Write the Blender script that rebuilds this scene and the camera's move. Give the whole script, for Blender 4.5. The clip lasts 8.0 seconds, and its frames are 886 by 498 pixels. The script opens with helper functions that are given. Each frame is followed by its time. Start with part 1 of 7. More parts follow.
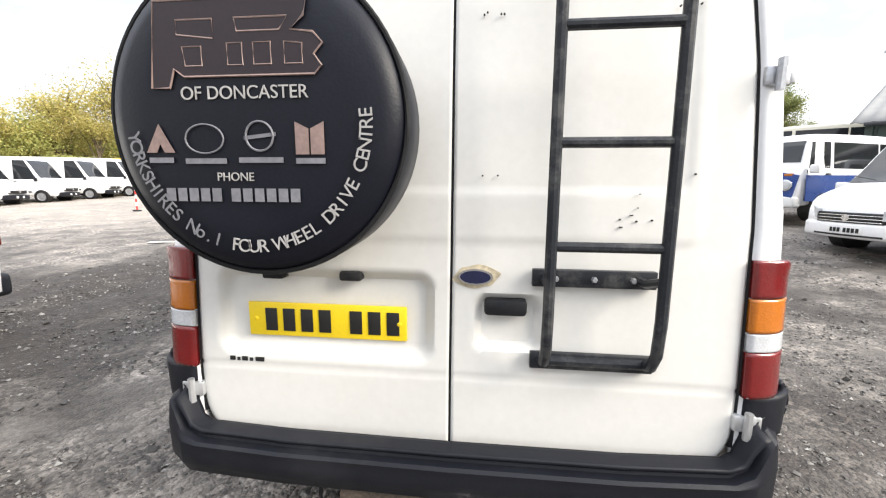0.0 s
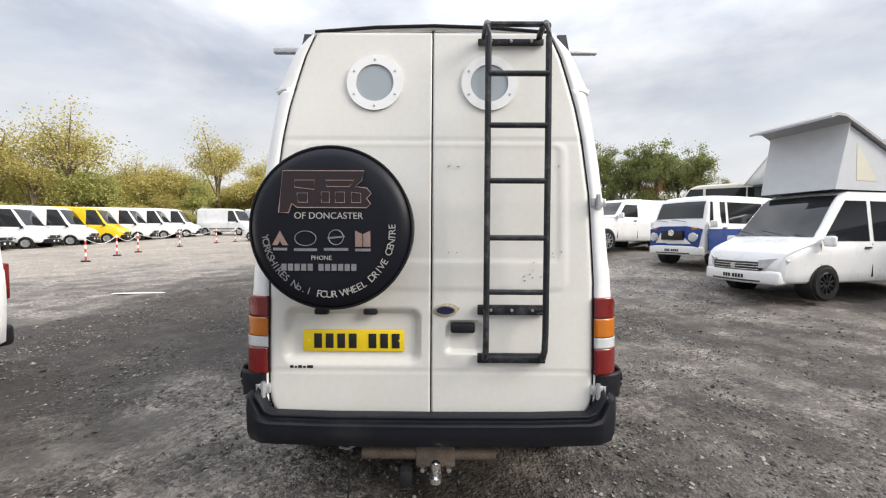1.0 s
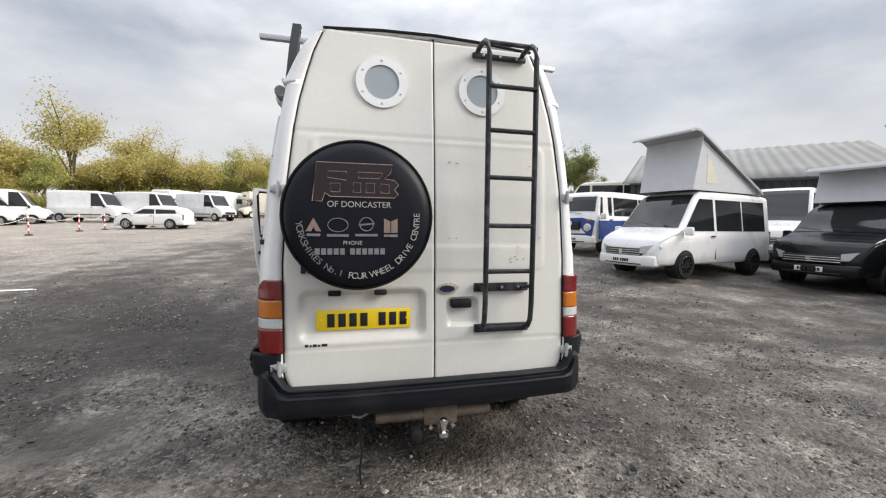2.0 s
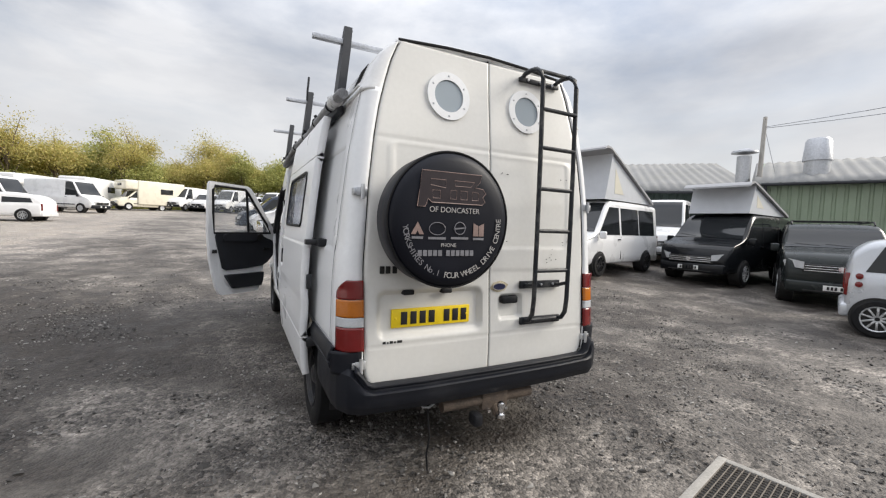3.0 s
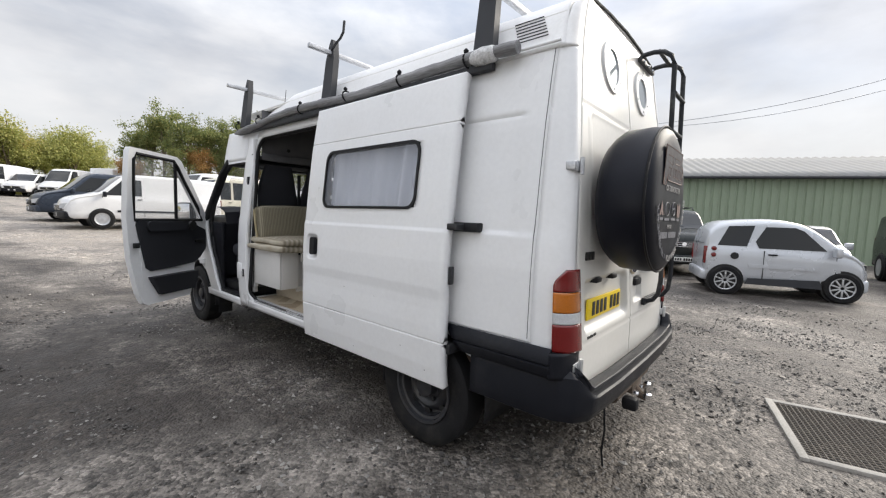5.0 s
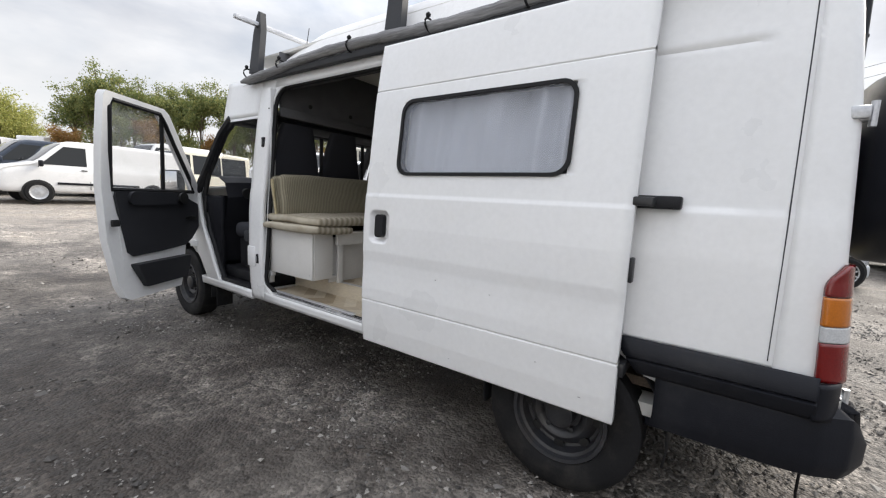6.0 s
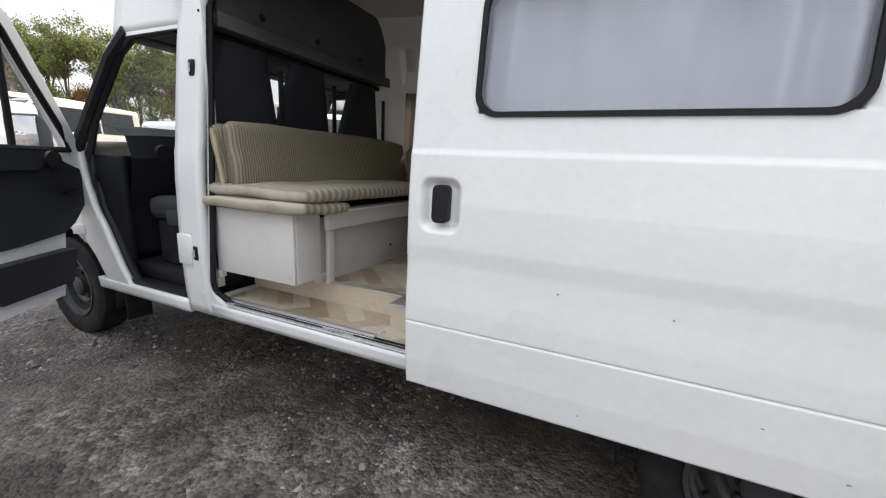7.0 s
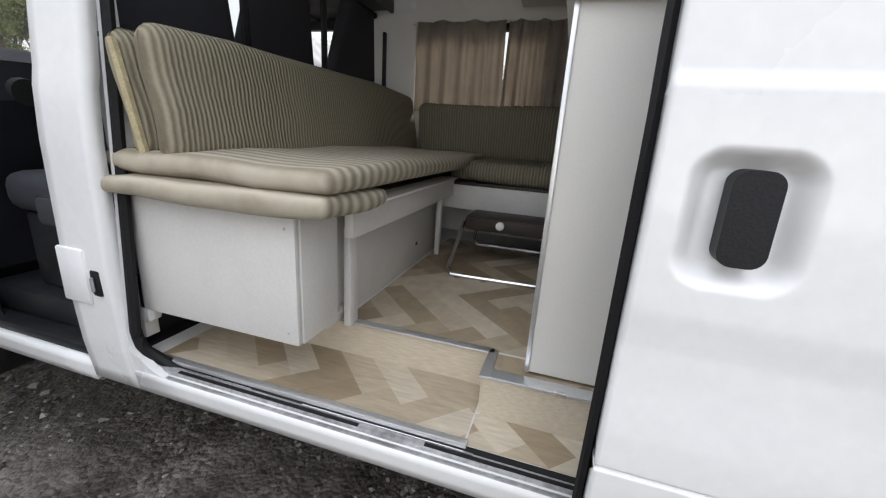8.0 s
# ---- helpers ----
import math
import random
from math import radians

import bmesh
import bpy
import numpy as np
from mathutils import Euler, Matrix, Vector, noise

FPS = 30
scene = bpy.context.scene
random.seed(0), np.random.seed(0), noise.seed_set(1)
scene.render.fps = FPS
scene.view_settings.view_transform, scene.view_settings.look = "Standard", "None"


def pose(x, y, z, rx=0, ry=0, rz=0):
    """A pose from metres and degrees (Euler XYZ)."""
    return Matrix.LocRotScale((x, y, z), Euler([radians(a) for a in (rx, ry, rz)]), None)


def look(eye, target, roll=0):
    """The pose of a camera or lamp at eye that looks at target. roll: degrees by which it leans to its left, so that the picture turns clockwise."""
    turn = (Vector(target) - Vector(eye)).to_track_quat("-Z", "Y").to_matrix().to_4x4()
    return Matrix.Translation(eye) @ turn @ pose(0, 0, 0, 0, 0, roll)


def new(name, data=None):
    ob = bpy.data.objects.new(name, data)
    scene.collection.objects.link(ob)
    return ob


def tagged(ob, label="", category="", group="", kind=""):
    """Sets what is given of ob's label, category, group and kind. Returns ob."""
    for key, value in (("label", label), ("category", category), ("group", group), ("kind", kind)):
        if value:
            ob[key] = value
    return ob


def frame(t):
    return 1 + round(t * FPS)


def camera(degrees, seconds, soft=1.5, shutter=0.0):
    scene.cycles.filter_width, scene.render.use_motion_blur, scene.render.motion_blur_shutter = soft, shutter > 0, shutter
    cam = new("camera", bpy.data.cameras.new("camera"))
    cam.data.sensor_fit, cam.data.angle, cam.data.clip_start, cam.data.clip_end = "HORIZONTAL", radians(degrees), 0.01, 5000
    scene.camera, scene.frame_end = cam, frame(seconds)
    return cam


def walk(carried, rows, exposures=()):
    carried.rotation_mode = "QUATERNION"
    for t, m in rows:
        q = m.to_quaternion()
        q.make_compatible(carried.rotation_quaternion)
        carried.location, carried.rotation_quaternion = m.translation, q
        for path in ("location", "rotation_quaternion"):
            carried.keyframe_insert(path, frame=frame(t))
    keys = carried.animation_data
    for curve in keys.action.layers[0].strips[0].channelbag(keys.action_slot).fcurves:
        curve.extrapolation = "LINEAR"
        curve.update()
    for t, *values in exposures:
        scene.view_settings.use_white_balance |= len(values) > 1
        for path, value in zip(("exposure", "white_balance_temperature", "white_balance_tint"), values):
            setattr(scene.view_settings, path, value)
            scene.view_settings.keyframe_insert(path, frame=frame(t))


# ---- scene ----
cam = camera(96.3, 8.0, 1.2)
PATH = [
    (0, (0.103, -1.17, 1.367), (-0.115, 0.793, 1.055), 0.3),
    (0.5, (0.093, -1.622, 1.446), (-0.027, 0.367, 1.277), 1.1),
    (1, (0.066, -2.026, 1.494), (0.059, -0.027, 1.416), 0.3),
    (1.5, (-0.109, -2.209, 1.492), (0.097, -0.222, 1.396), 0.4),
    (1.7, (-0.248, -2.257, 1.484), (0.067, -0.285, 1.369), 0.5),
    (2.8, (-1.254, -2.163, 1.481), (-0.418, -0.35, 1.362), 1.9),
    (3, (-1.44, -2.129, 1.488), (-0.521, -0.356, 1.369), 2.1),
    (3.5, (-1.801, -1.896, 1.429), (-0.707, -0.227, 1.306), 2.2),
    (4, (-2.243, -1.575, 1.398), (-0.979, -0.03, 1.268), 2.2),
    (4.2, (-2.366, -1.463, 1.41), (-1.047, 0.035, 1.279), 2.1),
    (5.3, (-2.734, -0.462, 1.381), (-1.182, 0.788, 1.201), 2.2),
    (5.5, (-2.754, -0.276, 1.348), (-1.186, 0.95, 1.153), 2.6),
    (6, (-2.694, 0.33, 1.319), (-1.075, 1.478, 1.07), 2.8),
    (6.5, (-2.59, 0.833, 1.305), (-0.88, 1.825, 1.001), 2.9),
    (7, (-2.3, 1.372, 1.279), (-0.513, 2.17, 0.869), 2.6),
    (7.5, (-2.048, 1.805, 1.248), (-0.219, 2.429, 0.732), 3.7),
    (8, (-1.677, 2.177, 1.234), (0.164, 2.727, 0.678), 3.8),
]
EXPO = [(0.0, 1.0), (0.5, 0.70), (1.0, 0.40), (1.5, 0.27), (3.0, 0.26), (4.0, 0.34), (5.5, 0.40), (6.0, 0.52), (6.5, 0.68), (7.0, 0.80), (8.0, 1.08)]
walk(cam, [(t, look(eye, target, roll)) for t, eye, target, roll in PATH], EXPO)

# ---- world and sun ----
SUN_EL, SUN_AZ = radians(33), radians(112)     # azimuth clockwise from +y
world = bpy.data.worlds.new("sky")
scene.world = world
world.use_nodes = True
wt = world.node_tree
wt.nodes.clear()
w_out = wt.nodes.new("ShaderNodeOutputWorld")
w_bg = wt.nodes.new("ShaderNodeBackground")
w_sky = wt.nodes.new("ShaderNodeTexSky")
w_sky.sky_type, w_sky.sun_disc, w_sky.sun_elevation, w_sky.sun_rotation = "NISHITA", False, SUN_EL, SUN_AZ
w_tc = wt.nodes.new("ShaderNodeTexCoord")
w_map = wt.nodes.new("ShaderNodeMapping")
w_map.inputs["Scale"].default_value = (1.0, 1.0, 2.6)
w_n = wt.nodes.new("ShaderNodeTexNoise")
w_n.inputs["Scale"].default_value, w_n.inputs["Detail"].default_value, w_n.inputs["Roughness"].default_value = 2.2, 10, 0.60
w_n.inputs["Distortion"].default_value = 0.35
w_ramp = wt.nodes.new("ShaderNodeValToRGB")
w_ramp.color_ramp.elements[0].position, w_ramp.color_ramp.elements[0].color = 0.34, (0.58, 0.58, 0.58, 1)
w_ramp.color_ramp.elements[1].position, w_ramp.color_ramp.elements[1].color = 0.60, (0.99, 0.99, 0.99, 1)
w_n2 = wt.nodes.new("ShaderNodeTexNoise")
w_n2.inputs["Scale"].default_value, w_n2.inputs["Detail"].default_value = 3.3, 8
w_ramp2 = wt.nodes.new("ShaderNodeValToRGB")
w_ramp2.color_ramp.elements[0].position, w_ramp2.color_ramp.elements[0].color = 0.34, (4.9, 5.12, 5.65, 1)
w_ramp2.color_ramp.elements[1].position, w_ramp2.color_ramp.elements[1].color = 0.64, (7.5, 7.58, 7.85, 1)
w_mix = wt.nodes.new("ShaderNodeMix")
w_mix.data_type = "RGBA"
wt.links.new(w_tc.outputs["Generated"], w_map.inputs["Vector"])
wt.links.new(w_map.outputs[0], w_n.inputs["Vector"])
wt.links.new(w_map.outputs[0], w_n2.inputs["Vector"])
wt.links.new(w_n.outputs["Fac"], w_ramp.inputs["Fac"])
wt.links.new(w_n2.outputs["Fac"], w_ramp2.inputs["Fac"])
wt.links.new(w_ramp.outputs["Color"], w_mix.inputs["Factor"])
wt.links.new(w_sky.outputs["Color"], w_mix.inputs["A"])
wt.links.new(w_ramp2.outputs["Color"], w_mix.inputs["B"])
# thin warm-white haze towards the horizon
w_haze = wt.nodes.new("ShaderNodeMix")
w_haze.data_type = "RGBA"
w_haze.inputs["B"].default_value = (7.5, 7.38, 7.2, 1)
w_low = wt.nodes.new("ShaderNodeMapRange")
w_low.inputs["From Min"].default_value, w_low.inputs["From Max"].default_value = 0.0, 0.34
w_low.inputs["To Min"].default_value, w_low.inputs["To Max"].default_value = 0.85, 0.0
wt.links.new(w_low.outputs[0], w_haze.inputs["Factor"])
wt.links.new(w_mix.outputs["Result"], w_haze.inputs["A"])
wt.links.new(w_haze.outputs["Result"], w_bg.inputs["Color"])
# an overcast sky is brighter overhead than near the horizon
w_sep = wt.nodes.new("ShaderNodeSeparateXYZ")
w_up = wt.nodes.new("ShaderNodeMapRange")
w_up.inputs["From Min"].default_value, w_up.inputs["From Max"].default_value = 0.35, 1.0
w_up.inputs["To Min"].default_value, w_up.inputs["To Max"].default_value = 0.094, 0.285
wt.links.new(w_tc.outputs["Generated"], w_sep.inputs[0])
wt.links.new(w_sep.outputs["Z"], w_up.inputs["Value"])
wt.links.new(w_sep.outputs["Z"], w_low.inputs["Value"])
wt.links.new(w_up.outputs[0], w_bg.inputs["Strength"])
wt.links.new(w_bg.outputs[0], w_out.inputs[0])
sun_data = bpy.data.lights.new("sun", "SUN")
sun_data.energy, sun_data.angle, sun_data.color = 3.0, radians(28), (1.0, 0.93, 0.82)
sun = new("sun", sun_data)
sun_way = Vector((math.sin(SUN_AZ) * math.cos(SUN_EL), math.cos(SUN_AZ) * math.cos(SUN_EL), math.sin(SUN_EL)))
sun.matrix_world = look(sun_way * 50, (0, 0, 0))

# ---- materials ----
def material(name, base, rough=0.5, metal=0.0, vary=0.12, scale=6.0, fine=90.0, bump=0.05, tint=None, stain=0.0, coat=0.0, trans=0.0, ior=1.45, spec=0.5):
    """Procedural surface: base colour varied at two scales, roughness variation and a fine bump. stain: share of dirt in tint."""
    m = bpy.data.materials.new(name)
    m.use_nodes = True
    t = m.node_tree
    b = t.nodes["Principled BSDF"]
    tc = t.nodes.new("ShaderNodeTexCoord")
    n1, n2 = t.nodes.new("ShaderNodeTexNoise"), t.nodes.new("ShaderNodeTexNoise")
    n1.inputs["Scale"].default_value, n1.inputs["Detail"].default_value = scale, 6
    n2.inputs["Scale"].default_value, n2.inputs["Detail"].default_value = fine, 3
    for n in (n1, n2):
        t.links.new(tc.outputs["Object"], n.inputs["Vector"])
    add = t.nodes.new("ShaderNodeMath")
    add.operation = "ADD"
    t.links.new(n1.outputs["Fac"], add.inputs[0])
    t.links.new(n2.outputs["Fac"], add.inputs[1])
    ramp = t.nodes.new("ShaderNodeMapRange")
    ramp.inputs["From Min"].default_value, ramp.inputs["From Max"].default_value = 0.7, 1.3
    ramp.inputs["To Min"].default_value, ramp.inputs["To Max"].default_value = 1 - vary, 1 + vary
    t.links.new(add.outputs[0], ramp.inputs["Value"])
    mul = t.nodes.new("ShaderNodeVectorMath")
    mul.operation = "SCALE"
    mul.inputs[0].default_value = base
    t.links.new(ramp.outputs[0], mul.inputs["Scale"])
    colour = mul.outputs[0]
    if tint:
        n3 = t.nodes.new("ShaderNodeTexNoise")
        n3.inputs["Scale"].default_value, n3.inputs["Detail"].default_value, n3.inputs["Roughness"].default_value = scale * 0.6, 8, 0.7
        t.links.new(tc.outputs["Object"], n3.inputs["Vector"])
        r3 = t.nodes.new("ShaderNodeMapRange")
        r3.inputs["From Min"].default_value, r3.inputs["From Max"].default_value = 0.5, 0.75
        r3.inputs["To Max"].default_value = stain
        t.links.new(n3.outputs["Fac"], r3.inputs["Value"])
        mx = t.nodes.new("ShaderNodeMix")
        mx.data_type = "RGBA"
        mx.inputs["B"].default_value = (*tint, 1)
        t.links.new(r3.outputs[0], mx.inputs["Factor"])
        t.links.new(colour, mx.inputs["A"])
        colour = mx.outputs["Result"]
    t.links.new(colour, b.inputs["Base Color"])
    rr = t.nodes.new("ShaderNodeMapRange")
    rr.inputs["From Min"].default_value, rr.inputs["From Max"].default_value = 0.3, 0.7
    rr.inputs["To Min"].default_value, rr.inputs["To Max"].default_value = max(0, rough - 0.08), min(1, rough + 0.08)
    t.links.new(n1.outputs["Fac"], rr.inputs["Value"])
    t.links.new(rr.outputs[0], b.inputs["Roughness"])
    b.inputs["Metallic"].default_value = metal
    b.inputs["Specular IOR Level"].default_value = spec
    b.inputs["Coat Weight"].default_value = coat
    b.inputs["Coat Roughness"].default_value = 0.08
    b.inputs["Transmission Weight"].default_value = trans
    b.inputs["IOR"].default_value = ior
    if bump:
        bp = t.nodes.new("ShaderNodeBump")
        bp.inputs["Strength"].default_value, bp.inputs["Distance"].default_value = bump, 0.01
        t.links.new(n2.outputs["Fac"], bp.inputs["Height"])
        t.links.new(bp.outputs[0], b.inputs["Normal"])
    return m


def emitter_free_glass(name, colour, rough=0.02, alpha=1.0):
    m = bpy.data.materials.new(name)
    m.use_nodes = True
    t = m.node_tree
    b = t.nodes["Principled BSDF"]
    n = t.nodes.new("ShaderNodeTexNoise")
    n.inputs["Scale"].default_value = 3
    r = t.nodes.new("ShaderNodeMapRange")
    r.inputs["To Min"].default_value, r.inputs["To Max"].default_value = rough, rough + 0.05
    t.links.new(n.outputs["Fac"], r.inputs["Value"])
    t.links.new(r.outputs[0], b.inputs["Roughness"])
    b.inputs["Base Color"].default_value = (*colour, 1)
    b.inputs["Alpha"].default_value = alpha
    b.inputs["IOR"].default_value = 1.5
    return m


M_WHITE = material("white_van_paint", (0.745, 0.75, 0.755), 0.34, vary=0.03, scale=2.2, fine=40, bump=0.01, tint=(0.52, 0.49, 0.42), stain=0.10, coat=0.25)
M_CREAM = material("cream_white_paint", (0.655, 0.645, 0.612), 0.36, vary=0.03, scale=2.0, fine=40, bump=0.01, tint=(0.5, 0.45, 0.36), stain=0.14, coat=0.2)
M_ROOFW = material("roof_white_plastic", (0.78, 0.78, 0.78), 0.45, vary=0.05, scale=3, fine=60, bump=0.03, tint=(0.4, 0.38, 0.33), stain=0.25)
M_BLACKP = material("black_plastic", (0.014, 0.0145, 0.017), 0.5, vary=0.25, scale=5, fine=220, bump=0.12, tint=(0.10, 0.095, 0.085), stain=0.35, spec=0.25)
M_BUMPER = material("grey_black_bumper_plastic", (0.009, 0.010, 0.014), 0.45, vary=0.2, scale=4, fine=260, bump=0.1, tint=(0.07, 0.07, 0.07), stain=0.25, spec=0.25)
M_RUBBER = material("tyre_rubber", (0.011, 0.011, 0.012), 0.75, vary=0.25, scale=8, fine=120, bump=0.2, tint=(0.07, 0.065, 0.055), stain=0.4, spec=0.25)
M_SEAL = material("rubber_seal", (0.012, 0.012, 0.013), 0.6, vary=0.2, bump=0.05, spec=0.25)
M_RIM = material("worn_black_wheel_paint", (0.028, 0.029, 0.033), 0.36, vary=0.3, scale=12, fine=150, bump=0.05, tint=(0.12, 0.10, 0.08), stain=0.3)
M_STEELB = material("black_painted_steel", (0.022, 0.023, 0.026), 0.38, vary=0.2, scale=9, fine=150, bump=0.06, tint=(0.55, 0.53, 0.48), stain=0.0)
M_LADDER = material("worn_black_ladder_paint", (0.020, 0.022, 0.026), 0.38, vary=0.2, scale=14, fine=150, bump=0.06, tint=(0.45, 0.44, 0.41), stain=0.22, spec=0.25)
M_RUST = material("rusty_tow_bar_steel", (0.115, 0.088, 0.068), 0.8, metal=0.2, vary=0.4, scale=14, fine=120, bump=0.3, tint=(0.05, 0.04, 0.035), stain=0.8)
M_CHROME = material("bright_steel", (0.75, 0.75, 0.76), 0.2, metal=1.0, vary=0.1, bump=0.02)
M_GALV = material("galvanised_steel", (0.50, 0.51, 0.53), 0.45, metal=0.85, vary=0.2, scale=12, fine=80, bump=0.05)
M_TRACK = material("scuffed_track_steel", (0.42, 0.42, 0.43), 0.5, metal=0.5, vary=0.3, scale=7, fine=60, bump=0.2, tint=(0.05, 0.048, 0.045), stain=1.0)
M_ALU = material("satin_aluminium", (0.72, 0.73, 0.74), 0.35, metal=0.8, vary=0.06, bump=0.02)
M_DASH = material("near_black_dash_plastic", (0.012, 0.0125, 0.016), 0.62, vary=0.2, scale=6, fine=300, bump=0.12, spec=0.2)
M_DGREY = material("dark_grey_trim", (0.045, 0.047, 0.052), 0.6, vary=0.15, scale=6, fine=300, bump=0.12, spec=0.25)
M_DTRIM = material("charcoal_door_plastic", (0.024, 0.025, 0.029), 0.55, vary=0.15, scale=6, fine=300, bump=0.12, spec=0.25)
M_NAVY = material("black_navy_seat_cloth", (0.026, 0.027, 0.034), 0.85, vary=0.25, scale=10, fine=400, bump=0.2)
M_RED = material("red_lamp_lens", (0.149, 0.006, 0.006), 0.15, vary=0.15, scale=12, fine=160, bump=0.15, coat=0.6)
M_AMBER = material("amber_lamp_lens", (0.440, 0.128, 0.006), 0.15, vary=0.15, scale=12, fine=160, bump=0.15, coat=0.6)
M_CLEAR = material("clear_lamp_lens", (0.50, 0.51, 0.52), 0.12, vary=0.15, scale=12, fine=160, bump=0.15, coat=0.6)
M_YELLOW = material("yellow_plate", (0.80, 0.58, 0.015), 0.35, vary=0.05, bump=0.02)
M_PLATEW = material("white_plate", (0.75, 0.75, 0.73), 0.35, vary=0.05, bump=0.02)
M_INK = material("black_ink", (0.012, 0.012, 0.012), 0.5, vary=0.1, bump=0.0)
M_COVER = material("navy_black_vinyl", (0.006, 0.007, 0.012), 0.42, vary=0.2, scale=3, fine=140, bump=0.05, spec=0.25)
M_PRINT = material("faded_silver_print", (0.36, 0.35, 0.34), 0.5, vary=0.15, scale=30, bump=0.0)
M_PRINT2 = material("faded_grey_print", (0.17, 0.17, 0.185), 0.5, vary=0.2, scale=30, bump=0.0)
M_PRINTR = material("faded_maroon_print", (0.017, 0.010, 0.013), 0.45, vary=0.2, scale=20, bump=0.0)
M_PRINTP = material("faded_copper_print", (0.24, 0.17, 0.15), 0.5, vary=0.2, scale=20, bump=0.0)
M_BLUEB = material("dark_blue_badge", (0.012, 0.016, 0.06), 0.25, vary=0.2, bump=0.0, coat=0.5)
M_GREYB = material("grey_painted_board", (0.62, 0.61, 0.59), 0.5, vary=0.05, scale=5, fine=120, bump=0.04, tint=(0.33, 0.31, 0.28), stain=0.18)
M_BEIGEP = material("beige_grey_panel", (0.66, 0.645, 0.61), 0.45, vary=0.04, scale=4, fine=200, bump=0.03)
M_LINING = material("off_white_lining", (0.72, 0.71, 0.68), 0.7, vary=0.06, scale=5, fine=200, bump=0.08)
M_DLINING = material("dark_carpet_lining", (0.10, 0.10, 0.105), 0.9, vary=0.2, scale=8, fine=300, bump=0.25)
M_FOAM = material("yellowed_foam", (0.40, 0.34, 0.21), 0.9, vary=0.2, scale=20, fine=200, bump=0.3)
M_CURTAIN = material("beige_curtain_cloth", (0.42, 0.38, 0.33), 0.9, vary=0.12, scale=9, fine=500, bump=0.15)
M_NET = material("grey_white_curtain_cloth", (0.52, 0.54, 0.59), 0.85, vary=0.08, scale=6, fine=400, bump=0.08)
def let_light(m, share):
    """Thin cloth: part of the light passes through it."""
    t = m.node_tree
    b = t.nodes["Principled BSDF"]
    tr, mx = t.nodes.new("ShaderNodeBsdfTranslucent"), t.nodes.new("ShaderNodeMixShader")
    mx.inputs[0].default_value = share
    t.links.new(b.inputs["Base Color"].links[0].from_socket, tr.inputs["Color"])
    t.links.new(b.outputs[0], mx.inputs[1])
    t.links.new(tr.outputs[0], mx.inputs[2])
    t.links.new(mx.outputs[0], t.nodes["Material Output"].inputs[0])


let_light(M_CURTAIN, 0.5)
M_DWOOD = material("dark_brown_board", (0.035, 0.025, 0.020), 0.5, vary=0.3, scale=9, fine=120, bump=0.08)
M_GLASS = emitter_free_glass("tinted_window_glass", (0.018, 0.02, 0.022), 0.03)
M_PANE = emitter_free_glass("clear_window_glass", (0.55, 0.58, 0.60), 0.02, 0.16)
M_PANE2 = emitter_free_glass("grey_acrylic_window", (0.40, 0.42, 0.47), 0.05, 0.20)
M_MIRROR = emitter_free_glass("mirror_glass", (0.85, 0.86, 0.88), 0.02)
M_MIRROR.node_tree.nodes["Principled BSDF"].inputs["Metallic"].default_value = 1.0
M_AWNING = material("weathered_grey_canvas", (0.20, 0.20, 0.205), 0.7, vary=0.4, scale=16, fine=90, bump=0.3, tint=(0.50, 0.50, 0.50), stain=0.8)
for nd in [n for n in M_AWNING.node_tree.nodes if n.type == "TEX_NOISE"]:
    mp = M_AWNING.node_tree.nodes.new("ShaderNodeMapping")
    mp.inputs["Scale"].default_value = (1.6, 0.12, 1.6)      # folds run along the roll
    M_AWNING.node_tree.links.new(nd.inputs["Vector"].links[0].from_socket, mp.inputs["Vector"])
    M_AWNING.node_tree.links.new(mp.outputs[0], nd.inputs["Vector"])


def striped(name, dark, light, scale, axis, bump=0.6):
    """Ribbed cloth: bands along one axis with noise in the threads."""
    m = material(name, dark, 0.9, vary=0.15, scale=7, fine=300, bump=0.2)
    t = m.node_tree
    b = t.nodes["Principled BSDF"]
    tc = t.nodes.new("ShaderNodeTexCoord")
    wv = t.nodes.new("ShaderNodeTexWave")
    wv.wave_type, wv.bands_direction = "BANDS", axis
    wv.inputs["Scale"].default_value, wv.inputs["Distortion"].default_value, wv.inputs["Detail"].default_value, wv.inputs["Detail Scale"].default_value = scale, 0.9, 2.5, 3.0
    t.links.new(tc.outputs["Object"], wv.inputs["Vector"])
    mx = t.nodes.new("ShaderNodeMix")
    mx.data_type = "RGBA"
    src = b.inputs["Base Color"].links[0].from_socket
    t.links.new(src, mx.inputs["A"])
    mx.inputs["B"].default_value = (*light, 1)
    t.links.new(wv.outputs["Fac"], mx.inputs["Factor"])
    t.links.new(mx.outputs["Result"], b.inputs["Base Color"])
    bp = t.nodes.new("ShaderNodeBump")
    bp.inputs["Strength"].default_value, bp.inputs["Distance"].default_value = bump, 0.006
    t.links.new(wv.outputs["Fac"], bp.inputs["Height"])
    t.links.new(bp.outputs[0], b.inputs["Normal"])
    return m


M_CORD = striped("olive_corduroy", (0.155, 0.137, 0.094), (0.285, 0.257, 0.187), 20, "X")
M_CORDY = striped("olive_corduroy_side", (0.15, 0.132, 0.09), (0.265, 0.238, 0.175), 20, "Y")
M_STRIPE = striped("beige_brown_striped_cloth", (0.235, 0.203, 0.146), (0.42, 0.38, 0.305), 6.5, "X", 0.3)


